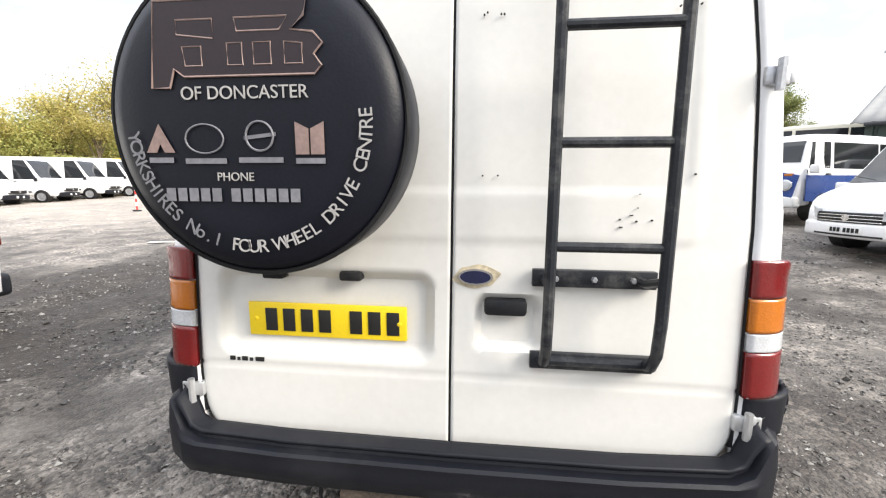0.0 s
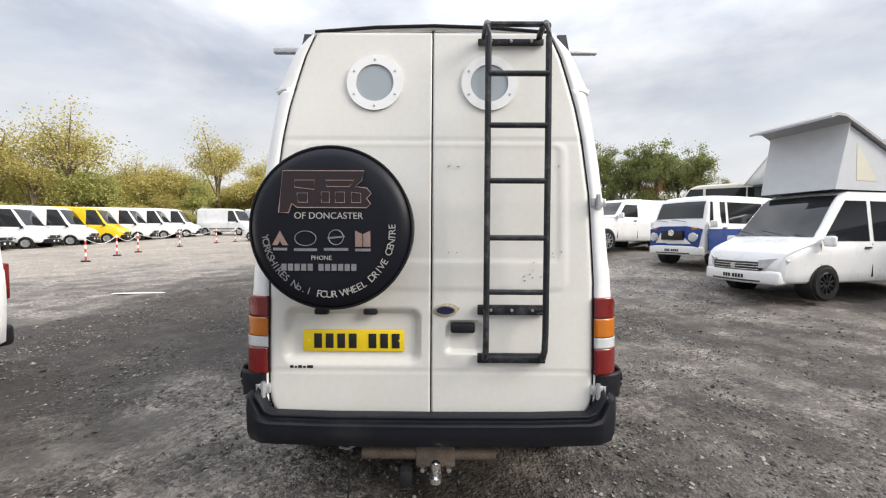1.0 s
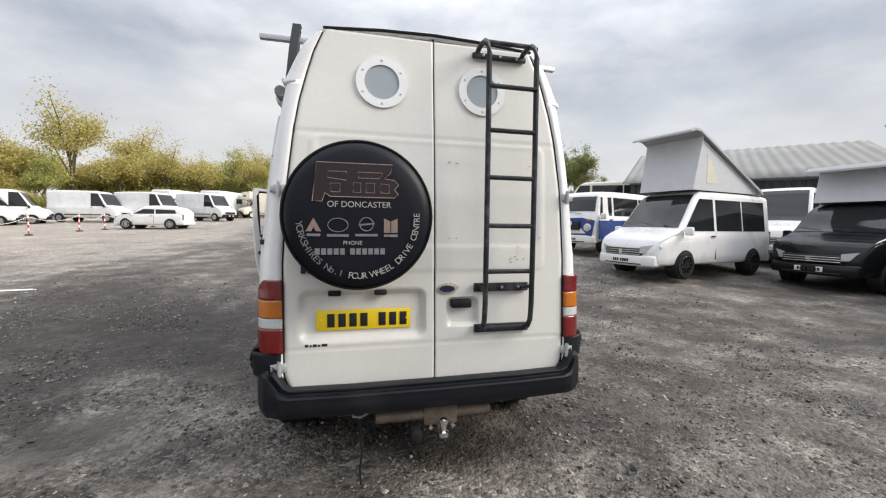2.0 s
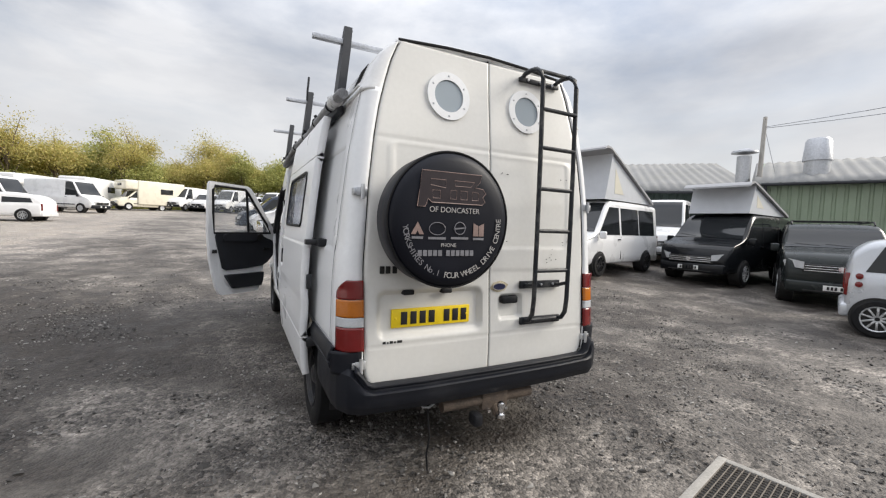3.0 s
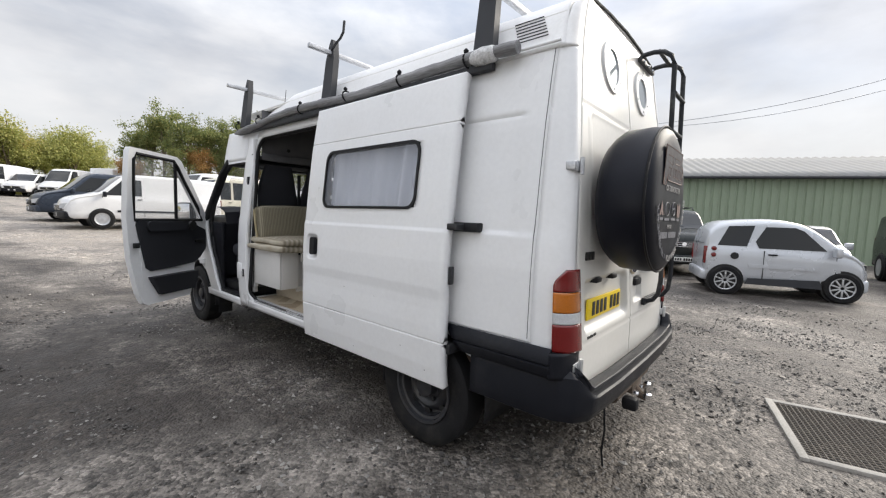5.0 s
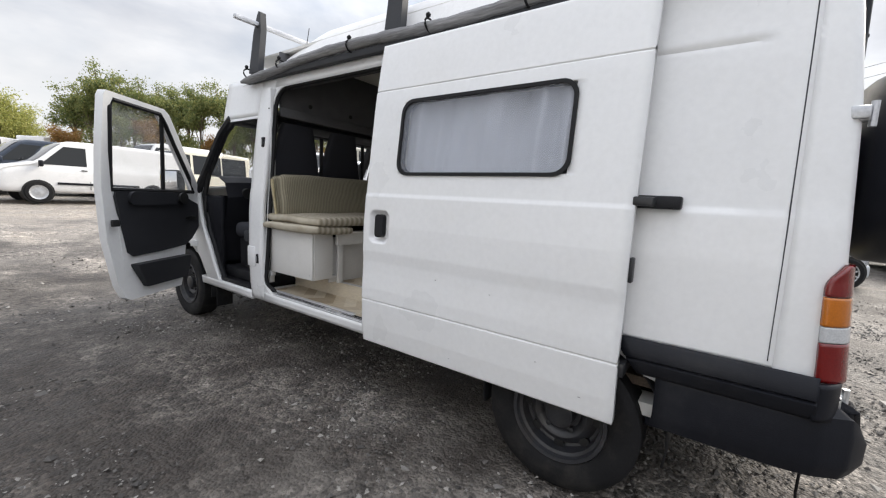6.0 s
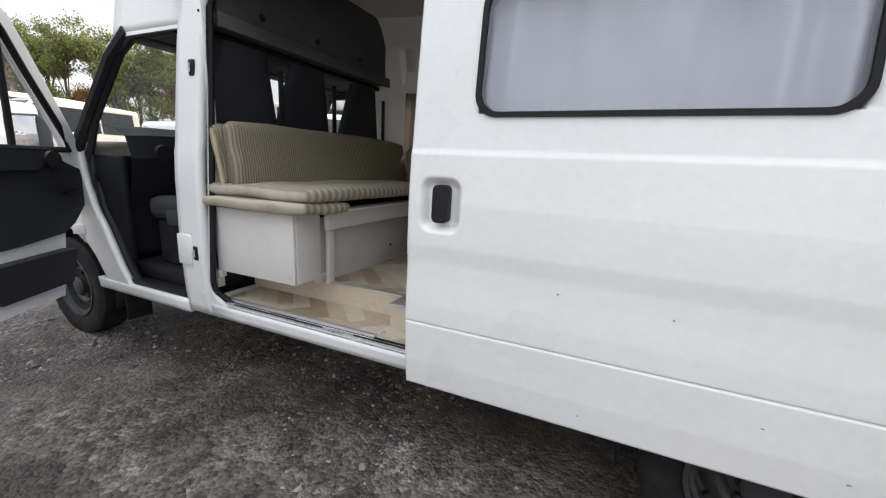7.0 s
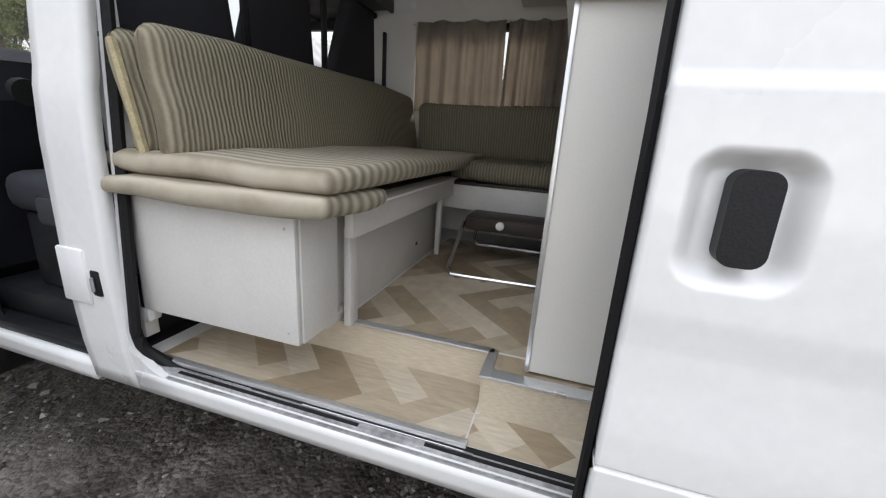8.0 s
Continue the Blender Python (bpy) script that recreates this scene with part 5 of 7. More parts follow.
for sx0, sz0 in ((-0.8862, 0.985), (-0.8862, 0.70)):
    part("screw", L([(-0.887, 0.003), (-0.884, 0.005)], "x", 8, (0, 2.825, sz0)), M_GALV, bench)


def cushion(name, label, dims, m, mat, sag=0.012, group="", puff=0.018):
    """A foam cushion: rounded, slightly sagging slab; dims are length, depth and thickness along x, y, z."""
    lx, ly, lz = dims
    bm = bmesh.new()
    nx, ny, nz = max(8, int(lx / 0.05)), 8, 5
    r = min(lz * 0.42, 0.045)
    vs = box(bm, -lx / 2, lx / 2, -ly / 2, ly / 2, -lz / 2, lz / 2, r, None, 4)
    bmesh.ops.subdivide_edges(bm, edges=[e for e in bm.edges if e.calc_length() > 0.12], cuts=6, use_grid_fill=True)
    for v in bm.verts:
        n = noise.noise(Vector((v.co.x * 4 + len(label), v.co.y * 4, v.co.z * 9)))
        ex, ey = 1 - (2 * v.co.x / lx) ** 4, 1 - (2 * v.co.y / ly) ** 4
        v.co.z += math.copysign(puff, v.co.z) * max(0, ex) * max(0, ey) * 0.8 + sag * n
        v.co.x += 0.010 * noise.noise(Vector((v.co.y * 9, v.co.z * 9, 5)))
        v.co.y += 0.010 * noise.noise(Vector((v.co.x * 7, v.co.z * 9, 9)))
    ob = part(name, bm, mat, None, "", 60)
    ob.matrix_basis = m
    return tagged(ob, label, "cushion", group)


G = "bench cushions"
cushion("seat_cushion", "striped beige bench seat cushion with worn yellowed edge", (1.68, 0.70, 0.062), pose(-0.075, 3.03, 1.108, 0.4, 0.3, 0), M_STRIPE, group=G)
cushion("seat_cushion", "folded striped beige cushion end with split foam", (0.36, 0.70, 0.046), pose(-0.765, 3.03, 1.046, 0, 1, 1), M_STRIPE, group=G)
cushion("back_cushion", "olive brown corduroy back cushion leaning on the seats", (1.70, 0.085, 0.34), pose(-0.055, 3.185, 1.285, -9, 0, 0), M_CORD, group=G, puff=0.012)
cushion("back_cushion", "second olive corduroy cushion behind, foam showing at its edge", (1.62, 0.075, 0.33), pose(-0.085, 3.295, 1.275, -13, 0, 0), M_CORD, group=G, puff=0.010)
foam = part("foam_edge", T([(-0.892, 3.243, 1.12), (-0.897, 3.27, 1.28), (-0.895, 3.30, 1.41)], 0.012, 6), M_FOAM)
tagged(foam, "strip of yellowed foam between two cushions", "foam")
side_bench = thing("side_bench", "white painted bench base along the van wall", "bench")
part("front_board", B(0.345, 0.36, 1.95, 2.80, 0.86, 0.985, 0.003), M_GREYB, side_bench)
part("top_board", B(0.345, 0.84, 1.95, 2.80, 0.985, 1.0, 0.003), M_DWOOD, side_bench)
part("leg", B(0.35, 0.385, 1.97, 2.005, FLZ, 0.87, 0.003), M_GREYB, side_bench)
cushion("seat_cushion", "ribbed olive seat cushion on the side bench", (0.46, 0.82, 0.10), pose(0.60, 2.38, 1.055, 0, 0, 0), M_CORDY, group=G)
cushion("back_cushion", "ribbed olive back cushion against the van wall", (0.085, 1.14, 0.31), pose(0.78, 2.55, 1.255, 0, -6, 0), M_CORDY, group=G, puff=0.010)

# ---- folding step stool ----
stool = thing("folding_step", "folding camp step with dark brown tread and steel tube legs", "step stool")
part("tread", B(0.16, 0.40, 2.15, 2.62, 0.835, 0.865, 0.008), M_DWOOD, stool, "dark brown tread")
part("front_edge", B(0.148, 0.162, 2.15, 2.62, 0.80, 0.86, 0.004), M_DWOOD, stool)
part("button", L([(0.132, 0.010), (0.138, 0.02), (0.148, 0.02)], "x", 14, (0, 2.45, 0.835)), M_PLATEW, stool, "round white button")
part("leg_frame", T([(0.18, 2.63, 0.83), (0.10, 2.64, 0.74), (-0.03, 2.64, 0.655), (-0.055, 2.62, 0.635), (-0.05, 2.56, 0.632), (-0.03, 2.12, 0.632), (0.10, 2.12, 0.74), (0.18, 2.13, 0.83)], 0.010, 8), M_CHROME, stool, "bent steel tube leg")
part("leg_frame", T([(0.38, 2.60, 0.84), (0.30, 2.60, 0.72), (0.27, 2.58, 0.70), (0.27, 2.16, 0.70), (0.30, 2.15, 0.72), (0.38, 2.15, 0.84)], 0.008, 8), M_CHROME, stool, "bent steel tube leg")

# ---- kitchen unit beside the door ----
unit = thing("kitchen_unit", "tall beige grey cabinet unit beside the door", "cabinet")
part("side_panel", B(-0.700, -0.675, 1.70, 2.215, FLZ + 0.012, 1.52, 0.003), M_BEIGEP, unit)
part("end_panel", B(-0.675, 0.30, 2.195, 2.215, FLZ + 0.012, 1.52, 0.003), M_BEIGEP, unit)
part("worktop", B(-0.72, 0.32, 1.20, 2.235, 1.52, 1.55, 0.005), M_PLATEW, unit, "white worktop")
part("upper_panel", B(-0.705, -0.68, 1.72, 2.195, 1.55, 2.25, 0.003), M_BEIGEP, unit)
part("body", B(-0.675, 0.28, 1.20, 2.19, FLZ + 0.02, 1.515), M_BEIGEP, unit)
part("corner_bead", B(-0.704, -0.698, 2.205, 2.217, FLZ + 0.012, 1.52, 0.002), M_ALU, unit)
locker = part("roof_locker", B(0.45, 0.80, 1.2, 2.55, 1.93, 2.3, 0.01), M_BEIGEP)
tagged(locker, "beige overhead locker above the curtain", "cabinet")
shelf_end = part("locker_end", B(-0.78, -0.45, 1.9, 2.02, 1.96, 2.06, 0.006), material("pale_pine", (0.55, 0.42, 0.24), 0.55, vary=0.12, scale=9, fine=60, bump=0.05))
tagged(shelf_end, "pale pine shelf end under the roof", "shelf")

# ---- window with curtains on the far wall ----
bm = bmesh.new()
ring_plate(bm, round_rect(2.31, 3.18, 1.39, 1.87, 0.03, 4), round_rect(2.35, 3.14, 1.43, 1.83, 0.03, 4), lambda u, v, w: Vector((side_x(v) + 0.006 - w, u, v)), 0.05)
wf = part("side_window", bm, M_SEAL, van, "living space window with black frame")
part("window_pane", S(round_rect(2.34, 3.15, 1.42, 1.84, 0.03, 4), lambda u, v, w: Vector((side_x(v) - 0.012 - w, u, v)), 0.005), M_PANE, wf).visible_shadow = False
part("curtain_rail", T([(0.80, 2.25, 1.865), (0.80, 3.20, 1.855)], 0.006, 6), M_PLATEW, van)
for y0, y1, ph in ((2.63, 3.16, 0.0), (2.26, 2.605, 2.1)):
    bm = bmesh.new()
    def drape(u, v, y0=y0, y1=y1, ph=ph):
        y = y0 + (y1 - y0) * u + 0.02 * (1 - v) * (u - 0.5)
        top = 1.868 - 0.012 * math.sin(u * 9 + ph) ** 2
        z = 1.36 + (top - 1.36) * v
        return Vector((0.775 + (0.016 * math.sin(u * 33 + ph + 0.8 * math.sin(v * 3)) + 0.008 * math.sin(u * 71 + ph)) * (1.1 - 0.5 * v), y, z))
    grid(bm, 70, 16, drape)
    cur = part("curtain", bm, M_CURTAIN, None, "", 60)
    solid(cur, 0.003, 0)
    tagged(cur, "beige cloth curtain hanging before the window", "curtain", "window curtains")

# ---- cab: floor, dash, seats ----
bm = bmesh.new()
box(bm, -0.90, 0.90, 3.42, 4.45, 0.44, 0.50, 0.01)
box(bm, -0.86, 0.86, 3.46, 4.20, 0.50, 0.60, 0.02)
part("cab_floor", bm, M_BLACKP, van, "black rubber cab floor")
part("step_plate", B(-0.925, -0.86, 3.56, 4.22, 0.47, 0.505, 0.01), M_BLACKP, van)
bm = bmesh.new()
def dash(u, v):
    prof = [(4.22, 0.62), (4.16, 0.90), (4.08, 1.08), (4.04, 1.24), (4.09, 1.37), (4.21, 1.42), (4.44, 1.43)]
    k = v * (len(prof) - 1)
    i = min(int(k), len(prof) - 2)
    f = k - i
    return Vector((-0.88 + 1.76 * u, prof[i][0] + (prof[i + 1][0] - prof[i][0]) * f - 0.03 * math.sin(u * math.pi), prof[i][1] + (prof[i + 1][1] - prof[i][1]) * f + 0.015 * math.sin(u * 9)))
grid(bm, 30, 24, dash)
box(bm, -0.89, 0.89, 4.30, 4.42, 0.55, 1.25)
dashb = part("dashboard", bm, M_DASH, van, "dark grey moulded dashboard")
for vx, vz, r in ((-0.70, 1.28, 0.045), (-0.40, 1.12, 0.04)):
    part("air_vent", L([(4.028, r), (4.05, r * 1.1), (4.09, r * 1.1)], "y", 16, (vx, 0, vz)), M_INK, dashb)
part("glovebox_line", B(-0.72, -0.20, 4.028, 4.05, 0.985, 0.995), M_INK, dashb)
part("door_frame_trim", T([(-0.905, 4.06, 0.49), (-0.905, 4.15, 0.62), (-0.905, 4.24, 0.80), (-0.905, 4.33, 0.93), (-0.905, 4.40, 1.08), (-0.905, 4.43, 1.25), (-0.89, 4.36, 1.45), (-0.86, 4.08, 1.82), (-0.85, 3.95, 1.905), (-0.85, 3.58, 1.905)], 0.022, 8), M_BLACKP, van)
part("footwell_side", B(-0.90, -0.85, 4.14, 4.44, 0.48, 1.25, 0.02), M_DASH, van)
part("bulkhead", B(-0.86, 0.84, 3.41, 3.43, 0.60, 1.32, 0.004), M_DGREY, van)
part("headliner", B(-0.83, 0.83, 3.45, 4.0, 1.895, 1.925, 0.008), M_DASH, van, "dark cab headliner")
part("cab_header", B(-0.84, 0.84, 3.86, 4.02, 1.88, 1.95, 0.02), M_DGREY, van)


def cab_seat(x, w, label):
    st = thing("cab_seat", label, "seat", pose(x, 3.72, 0.60), "cab seats")
    part("base", B(-w / 2 + 0.03, w / 2 - 0.03, -0.20, 0.28, 0.0, 0.28, 0.02), M_BLACKP, st)
    bm = bmesh.new()
    box(bm, -w / 2, w / 2, -0.20, 0.32, 0.28, 0.42, 0.05, None, 3)
    part("seat", bm, M_NAVY, st)
    bm = bmesh.new()
    def back(u, v):
        a = 2 * math.pi * u
        taper = 1 - 0.42 * max(0, v - 0.55) / 0.45
        z = 0.36 + 0.92 * v
        cxs, sns = math.cos(a), math.sin(a)
        px = math.copysign(abs(cxs) ** 0.45, cxs) * w / 2 * taper
        py = math.copysign(abs(sns) ** 0.55, sns) * 0.065 * (1 - 0.35 * v)
        return Vector((px, -0.19 - 0.10 * v + py, z))
    vs = grid(bm, 32, 18, back)
    bm.faces.new([r[-1] for r in vs[:-1]])
    bmesh.ops.remove_doubles(bm, verts=bm.verts, dist=1e-4)
    part("backrest", bm, M_NAVY, st, "", 50)
    part("belt", B(w / 2 - 0.07, w / 2 - 0.035, -0.37, -0.355, 0.8, 1.2, 0.004), M_BLACKP, st)
    part("seat_release", B(-w / 2 - 0.03, -w / 2, -0.15, 0.1, 0.26, 0.36, 0.02), M_DGREY, st)
    return st


cab_seat(-0.58, 0.50, "dark navy cloth passenger seat with high back")
cab_seat(-0.08, 0.48, "dark navy cloth middle seat with high back")
cab_seat(0.55, 0.50, "dark navy cloth driver seat with high back")
wheel_ob = thing("steering_wheel", "black steering wheel before the driver seat", "steering wheel", pose(0.52, 4.0, 1.22, 62, 0, 0))
part("rim", T([(0.19 * math.cos(2 * math.pi * k / 28), 0.19 * math.sin(2 * math.pi * k / 28), 0) for k in range(28)], 0.014, 8, True), M_BLACKP, wheel_ob)
part("hub", B(-0.07, 0.07, -0.06, 0.06, -0.05, 0.01, 0.02), M_BLACKP, wheel_ob)
part("spoke", B(-0.18, 0.18, -0.015, 0.015, -0.02, 0.0, 0.006), M_BLACKP, wheel_ob)
tray = part("paper_tray", B(-0.66, -0.46, 3.80, 3.98, 0.74, 0.75, 0.003), M_PLATEW)
tagged(tray, "white papers lying beside the cab seat", "paper")
part("paper_stand", B(-0.64, -0.48, 3.82, 3.96, 0.60, 0.74, 0.01), M_BLACKP, van)
# far cab door window frame
bm = bmesh.new()
ring_plate(bm, [(3.58, 1.24), (4.48, 1.24), (4.40, 1.38), (4.06, 1.90), (3.58, 1.90)], [(3.66, 1.30), (4.36, 1.30), (4.30, 1.40), (4.02, 1.84), (3.66, 1.84)], lambda u, v, w: Vector((side_x(v) + 0.004 - w, u, v)), 0.05)
part("cab_window_frame", bm, M_BLACKP, van)

# ---- open cab door ----
HX, HY = -0.955, 4.535
cab_door = thing("cab_door", "open white cab door with dark grey inner trim", "door", pose(HX, HY, 0, 0, 0, -60))
cab_door.parent = van
del cab_door["category"]
dx = lambda z: side_x(z) - 0.955
OUTER = [(0.04, 0.95), (0.19, 0.80), (0.235, 0.56), (0.29, 0.425), (0.82, 0.415), (0.86, 0.44), (0.90, 0.54), (0.97, 0.9), (1.005, 1.3), (1.02, 1.62), (1.025, 1.92), (1.01, 1.955), (0.50, 1.935), (0.44, 1.90), (0.32, 1.74), (0.10, 1.42), (0.02, 1.30)]
INNER = [(0.16, 0.96), (0.25, 0.83), (0.29, 0.62), (0.30, 0.60), (0.82, 0.60), (0.82, 0.61), (0.82, 0.62), (0.85, 0.9), (0.925, 1.27), (0.955, 1.55), (0.975, 1.85), (0.955, 1.905), (0.53, 1.89), (0.47, 1.825), (0.36, 1.67), (0.16, 1.40), (0.08, 1.27)]
dplace = lambda u, v, w: Vector((-dx(v) - 0.0 + w, -u, v))
bm = bmesh.new()
belt = 1.30
ring_plate(bm, OUTER, INNER, dplace, 0.06)
slab(bm, [(0.27, 0.58), (0.84, 0.58), (0.90, 1.275), (0.09, 1.275), (0.10, 0.98), (0.23, 0.82)], dplace, 0.06)
part("door_shell", bm, M_WHITE, cab_door)
part("inner_trim", S([(0.06, 0.93), (0.14, 0.84), (0.225, 0.79), (0.50, 0.765), (0.77, 0.755), (0.82, 0.79), (0.915, 1.22), (0.905, 1.262), (0.28, 1.262), (0.16, 1.20), (0.06, 1.16), (0.03, 1.0)], lambda u, v, w: dplace(u, v, 0.062 + w), 0.022), M_DTRIM, cab_door, "dark grey moulded door trim")
part("door_pocket", S([(0.26, 0.505), (0.69, 0.50), (0.79, 0.68), (0.79, 0.695), (0.23, 0.70), (0.235, 0.58)], lambda u, v, w: dplace(u, v, 0.062 + w * (0.6 + 0.4 * (v - 0.50) / 0.20)), 0.075), M_DTRIM, cab_door, "dark grey door pocket")
part("armrest", S(round_rect(0.34, 0.82, 1.16, 1.262, 0.045, 5), lambda u, v, w: dplace(u, v, 0.084 + w), 0.03), M_DTRIM, cab_door)
part("inner_handle", S(round_rect(0.10, 0.22, 1.02, 1.05, 0.012, 4), lambda u, v, w: dplace(u, v, 0.084 + w), 0.025), M_INK, cab_door)
part("speaker", L([(0.0, 0.04), (0.012, 0.05), (0.03, 0.05)], "x", 20, (0.10, -0.29, 1.215)), M_INK, cab_door)
part("window_seal", T([tuple(dplace(u, v, 0.056)) for u, v in [(0.09, 1.272), (0.923, 1.272), (0.952, 1.55), (0.972, 1.85), (0.952, 1.903), (0.532, 1.888), (0.472, 1.823), (0.362, 1.668), (0.16, 1.40)]], 0.017, 6, True), M_SEAL, cab_door)
part("quarter_post", T([tuple(dplace(0.43, 1.27, 0.045)), tuple(dplace(0.50, 1.86, 0.045))], 0.016, 6), M_SEAL, cab_door)
part("door_glass", S([(0.09, 1.27), (0.922, 1.27), (0.952, 1.55), (0.966, 1.89), (0.54, 1.885), (0.37, 1.67)], lambda u, v, w: dplace(u, v, 0.03 + w), 0.004), M_PANE, cab_door, "clear side window glass").visible_shadow = False
part("latch", B(0.076, 0.095, -0.96, -0.90, 1.00, 1.05, 0.004), M_INK, cab_door)
part("outer_handle", B(-0.035, 0.005, -0.92, -0.76, 1.06, 1.10, 0.01), M_BLACKP, cab_door)
mirror = part("door_mirror", B(-0.26, -0.06, -0.12, -0.02, 1.16, 1.47, 0.03, None, 3), M_BLACKP, cab_door, "black door mirror housing with two glasses")
part("mirror_glass", B(-0.245, -0.075, -0.124, -0.118, 1.27, 1.455, 0.002), M_MIRROR, mirror)
part("mirror_glass", B(-0.245, -0.075, -0.124, -0.118, 1.175, 1.26, 0.002), M_MIRROR, mirror)
part("check_strap", T([(0.03, -0.01, 0.95), (0.12, 0.05, 0.95)], 0.008, 6), M_STEELB, cab_door)
for hz in (0.78, 1.14):
    part("door_hinge", B(-0.02, 0.05, -0.05, 0.04, hz - 0.03, hz + 0.03, 0.006), M_WHITE, cab_door)

# ---- roof bars and rolled awning ----
for by, arm in ((0.56, -0.06), (2.06, -0.065), (3.58, -0.075)):
    rk = thing("roof_bar", "grey steel roof bar with upright brackets", "roof rack", group="roof bars")
    part("cross_bar", B(-1.03, 1.03, by - 0.018, by + 0.018, 2.70 + arm, 2.732 + arm, 0.003), M_GALV, rk)
    for sx in (-1, 1):
        up = part("upright", S([(-0.065, 2.26), (0.065, 2.26), (0.055, 2.66 + arm), (0.026, 2.79 + arm), (0.010, 2.825 + arm), (-0.018, 2.815 + arm), (-0.055, 2.66 + arm)], lambda u, v, w, sx=sx, by=by: Vector((sx * (0.885 - 0.11 * (v - 2.26) - w), by + u, v)), 0.05), M_DGREY, rk, "tapered dark steel bracket")
        for hz in (2.77, 2.80):
            part("bolt", L([(-0.006, 0.008), (0.026, 0.008)], "x", 8, (sx * (0.852 - 0.11 * (hz - 2.26)) - 0.01, by, hz + arm)), M_INK, up)
part("ladder_hook", T([(-0.84, 2.06, 2.66), (-0.85, 1.97, 2.70), (-0.86, 1.90, 2.715), (-0.86, 1.865, 2.75), (-0.855, 1.86, 2.83)], 0.010, 6), M_DGREY, van)
awning = thing("rolled_awning", "weathered grey rolled awning tied along the roof gutter", "awning")
bm = bmesh.new()
n = 60
pts, rad = [], []
for k in range(n + 1):
    y = 0.34 + 3.44 * k / n
    pts.append((-0.880 - 0.003 * math.sin(k * 0.5), y, 2.262 + 0.012 * math.sin(k * 0.21) - 0.045 * max(0, (y - 3.0) / 0.7)))
    rad.append((0.033 + 0.002 * math.sin(k * 1.3) + 0.0015 * math.sin(k * 2.7)) * min(1.0, 0.35 + (n - k) / 4))
tube(bm, pts, rad, 10)
part("canvas_roll", bm, M_AWNING, awning, "", 60)
part("awning_rail", B(-0.880, -0.835, 0.50, 3.72, 2.19, 2.235, 0.006), M_DGREY, awning)
bm = bmesh.new()
lathe(bm, [(0.46, 0.02), (0.48, 0.042), (0.54, 0.048), (0.60, 0.042), (0.64, 0.02)], "y", 12, (-0.885, 0, 2.262))
part("wrapped_end", bm, material("clear_plastic_wrap", (0.55, 0.55, 0.55), 0.3, vary=0.3, scale=30, bump=0.5), awning, "end wrapped in clear plastic")
for y in (0.66, 1.20, 1.78, 2.42, 3.20, 3.66):
    part("tie", T([(-0.880 + 0.041 * math.cos(a), y + 0.006 * math.sin(a), 2.262 + 0.038 * math.sin(a)) for a in [2 * math.pi * k / 14 for k in range(14)]], 0.006, 6, True), M_SEAL, awning, "black bungee tie")
    part("tie_ball", L([(-0.012, 0.005), (-0.008, 0.013), (0.004, 0.015), (0.014, 0.006)], "z", 8, (-0.895, y, 2.312)), M_SEAL, awning)
part("aerial", T([(-0.55, 3.35, 2.52), (-0.56, 3.30, 2.66)], 0.003, 5), M_SEAL, van)

# ---- parked vehicles ----
def tinted_paint(name, base, metal=0.0, rough=0.3):
    return material(name, base, rough, metal=metal, vary=0.05, scale=2, fine=60, bump=0.0, coat=0.5 if base[0] > 0.1 else 0.1, spec=0.5 if base[0] > 0.1 else 0.3)


M_PW = tinted_paint("white_car_paint", (0.76, 0.76, 0.76))
M_PCREAM = tinted_paint("cream_car_paint", (0.72, 0.68, 0.56))
M_PY = tinted_paint("yellow_van_paint", (0.78, 0.50, 0.01))
M_PB = tinted_paint("black_car_paint", (0.008, 0.009, 0.011), 0.0, 0.22)
M_PDG = tinted_paint("dark_green_grey_paint", (0.02, 0.024, 0.024), 0.2, 0.25)
M_PS = tinted_paint("silver_car_paint", (0.55, 0.57, 0.60), 0.35, 0.3)
M_PDB = tinted_paint("dark_blue_grey_paint", (0.04, 0.05, 0.07), 0.2)
M_PBLUE = tinted_paint("mid_blue_paint", (0.028, 0.065, 0.24))
M_PGREY = tinted_paint("grey_car_paint", (0.16, 0.17, 0.18), 0.2)
M_ALLOY = material("alloy_wheel", (0.55, 0.56, 0.57), 0.3, metal=0.7, vary=0.1, bump=0.0)
M_POPTOP = material("grey_tent_cloth", (0.52, 0.535, 0.56), 0.85, vary=0.06, scale=5, fine=200, bump=0.1)
M_POPROOF = material("grey_roof_shell", (0.34, 0.34, 0.35), 0.5, vary=0.1, bump=0.03)
M_TENTW = material("cream_tent_window", (0.60, 0.57, 0.48), 0.8, vary=0.06, bump=0.05)

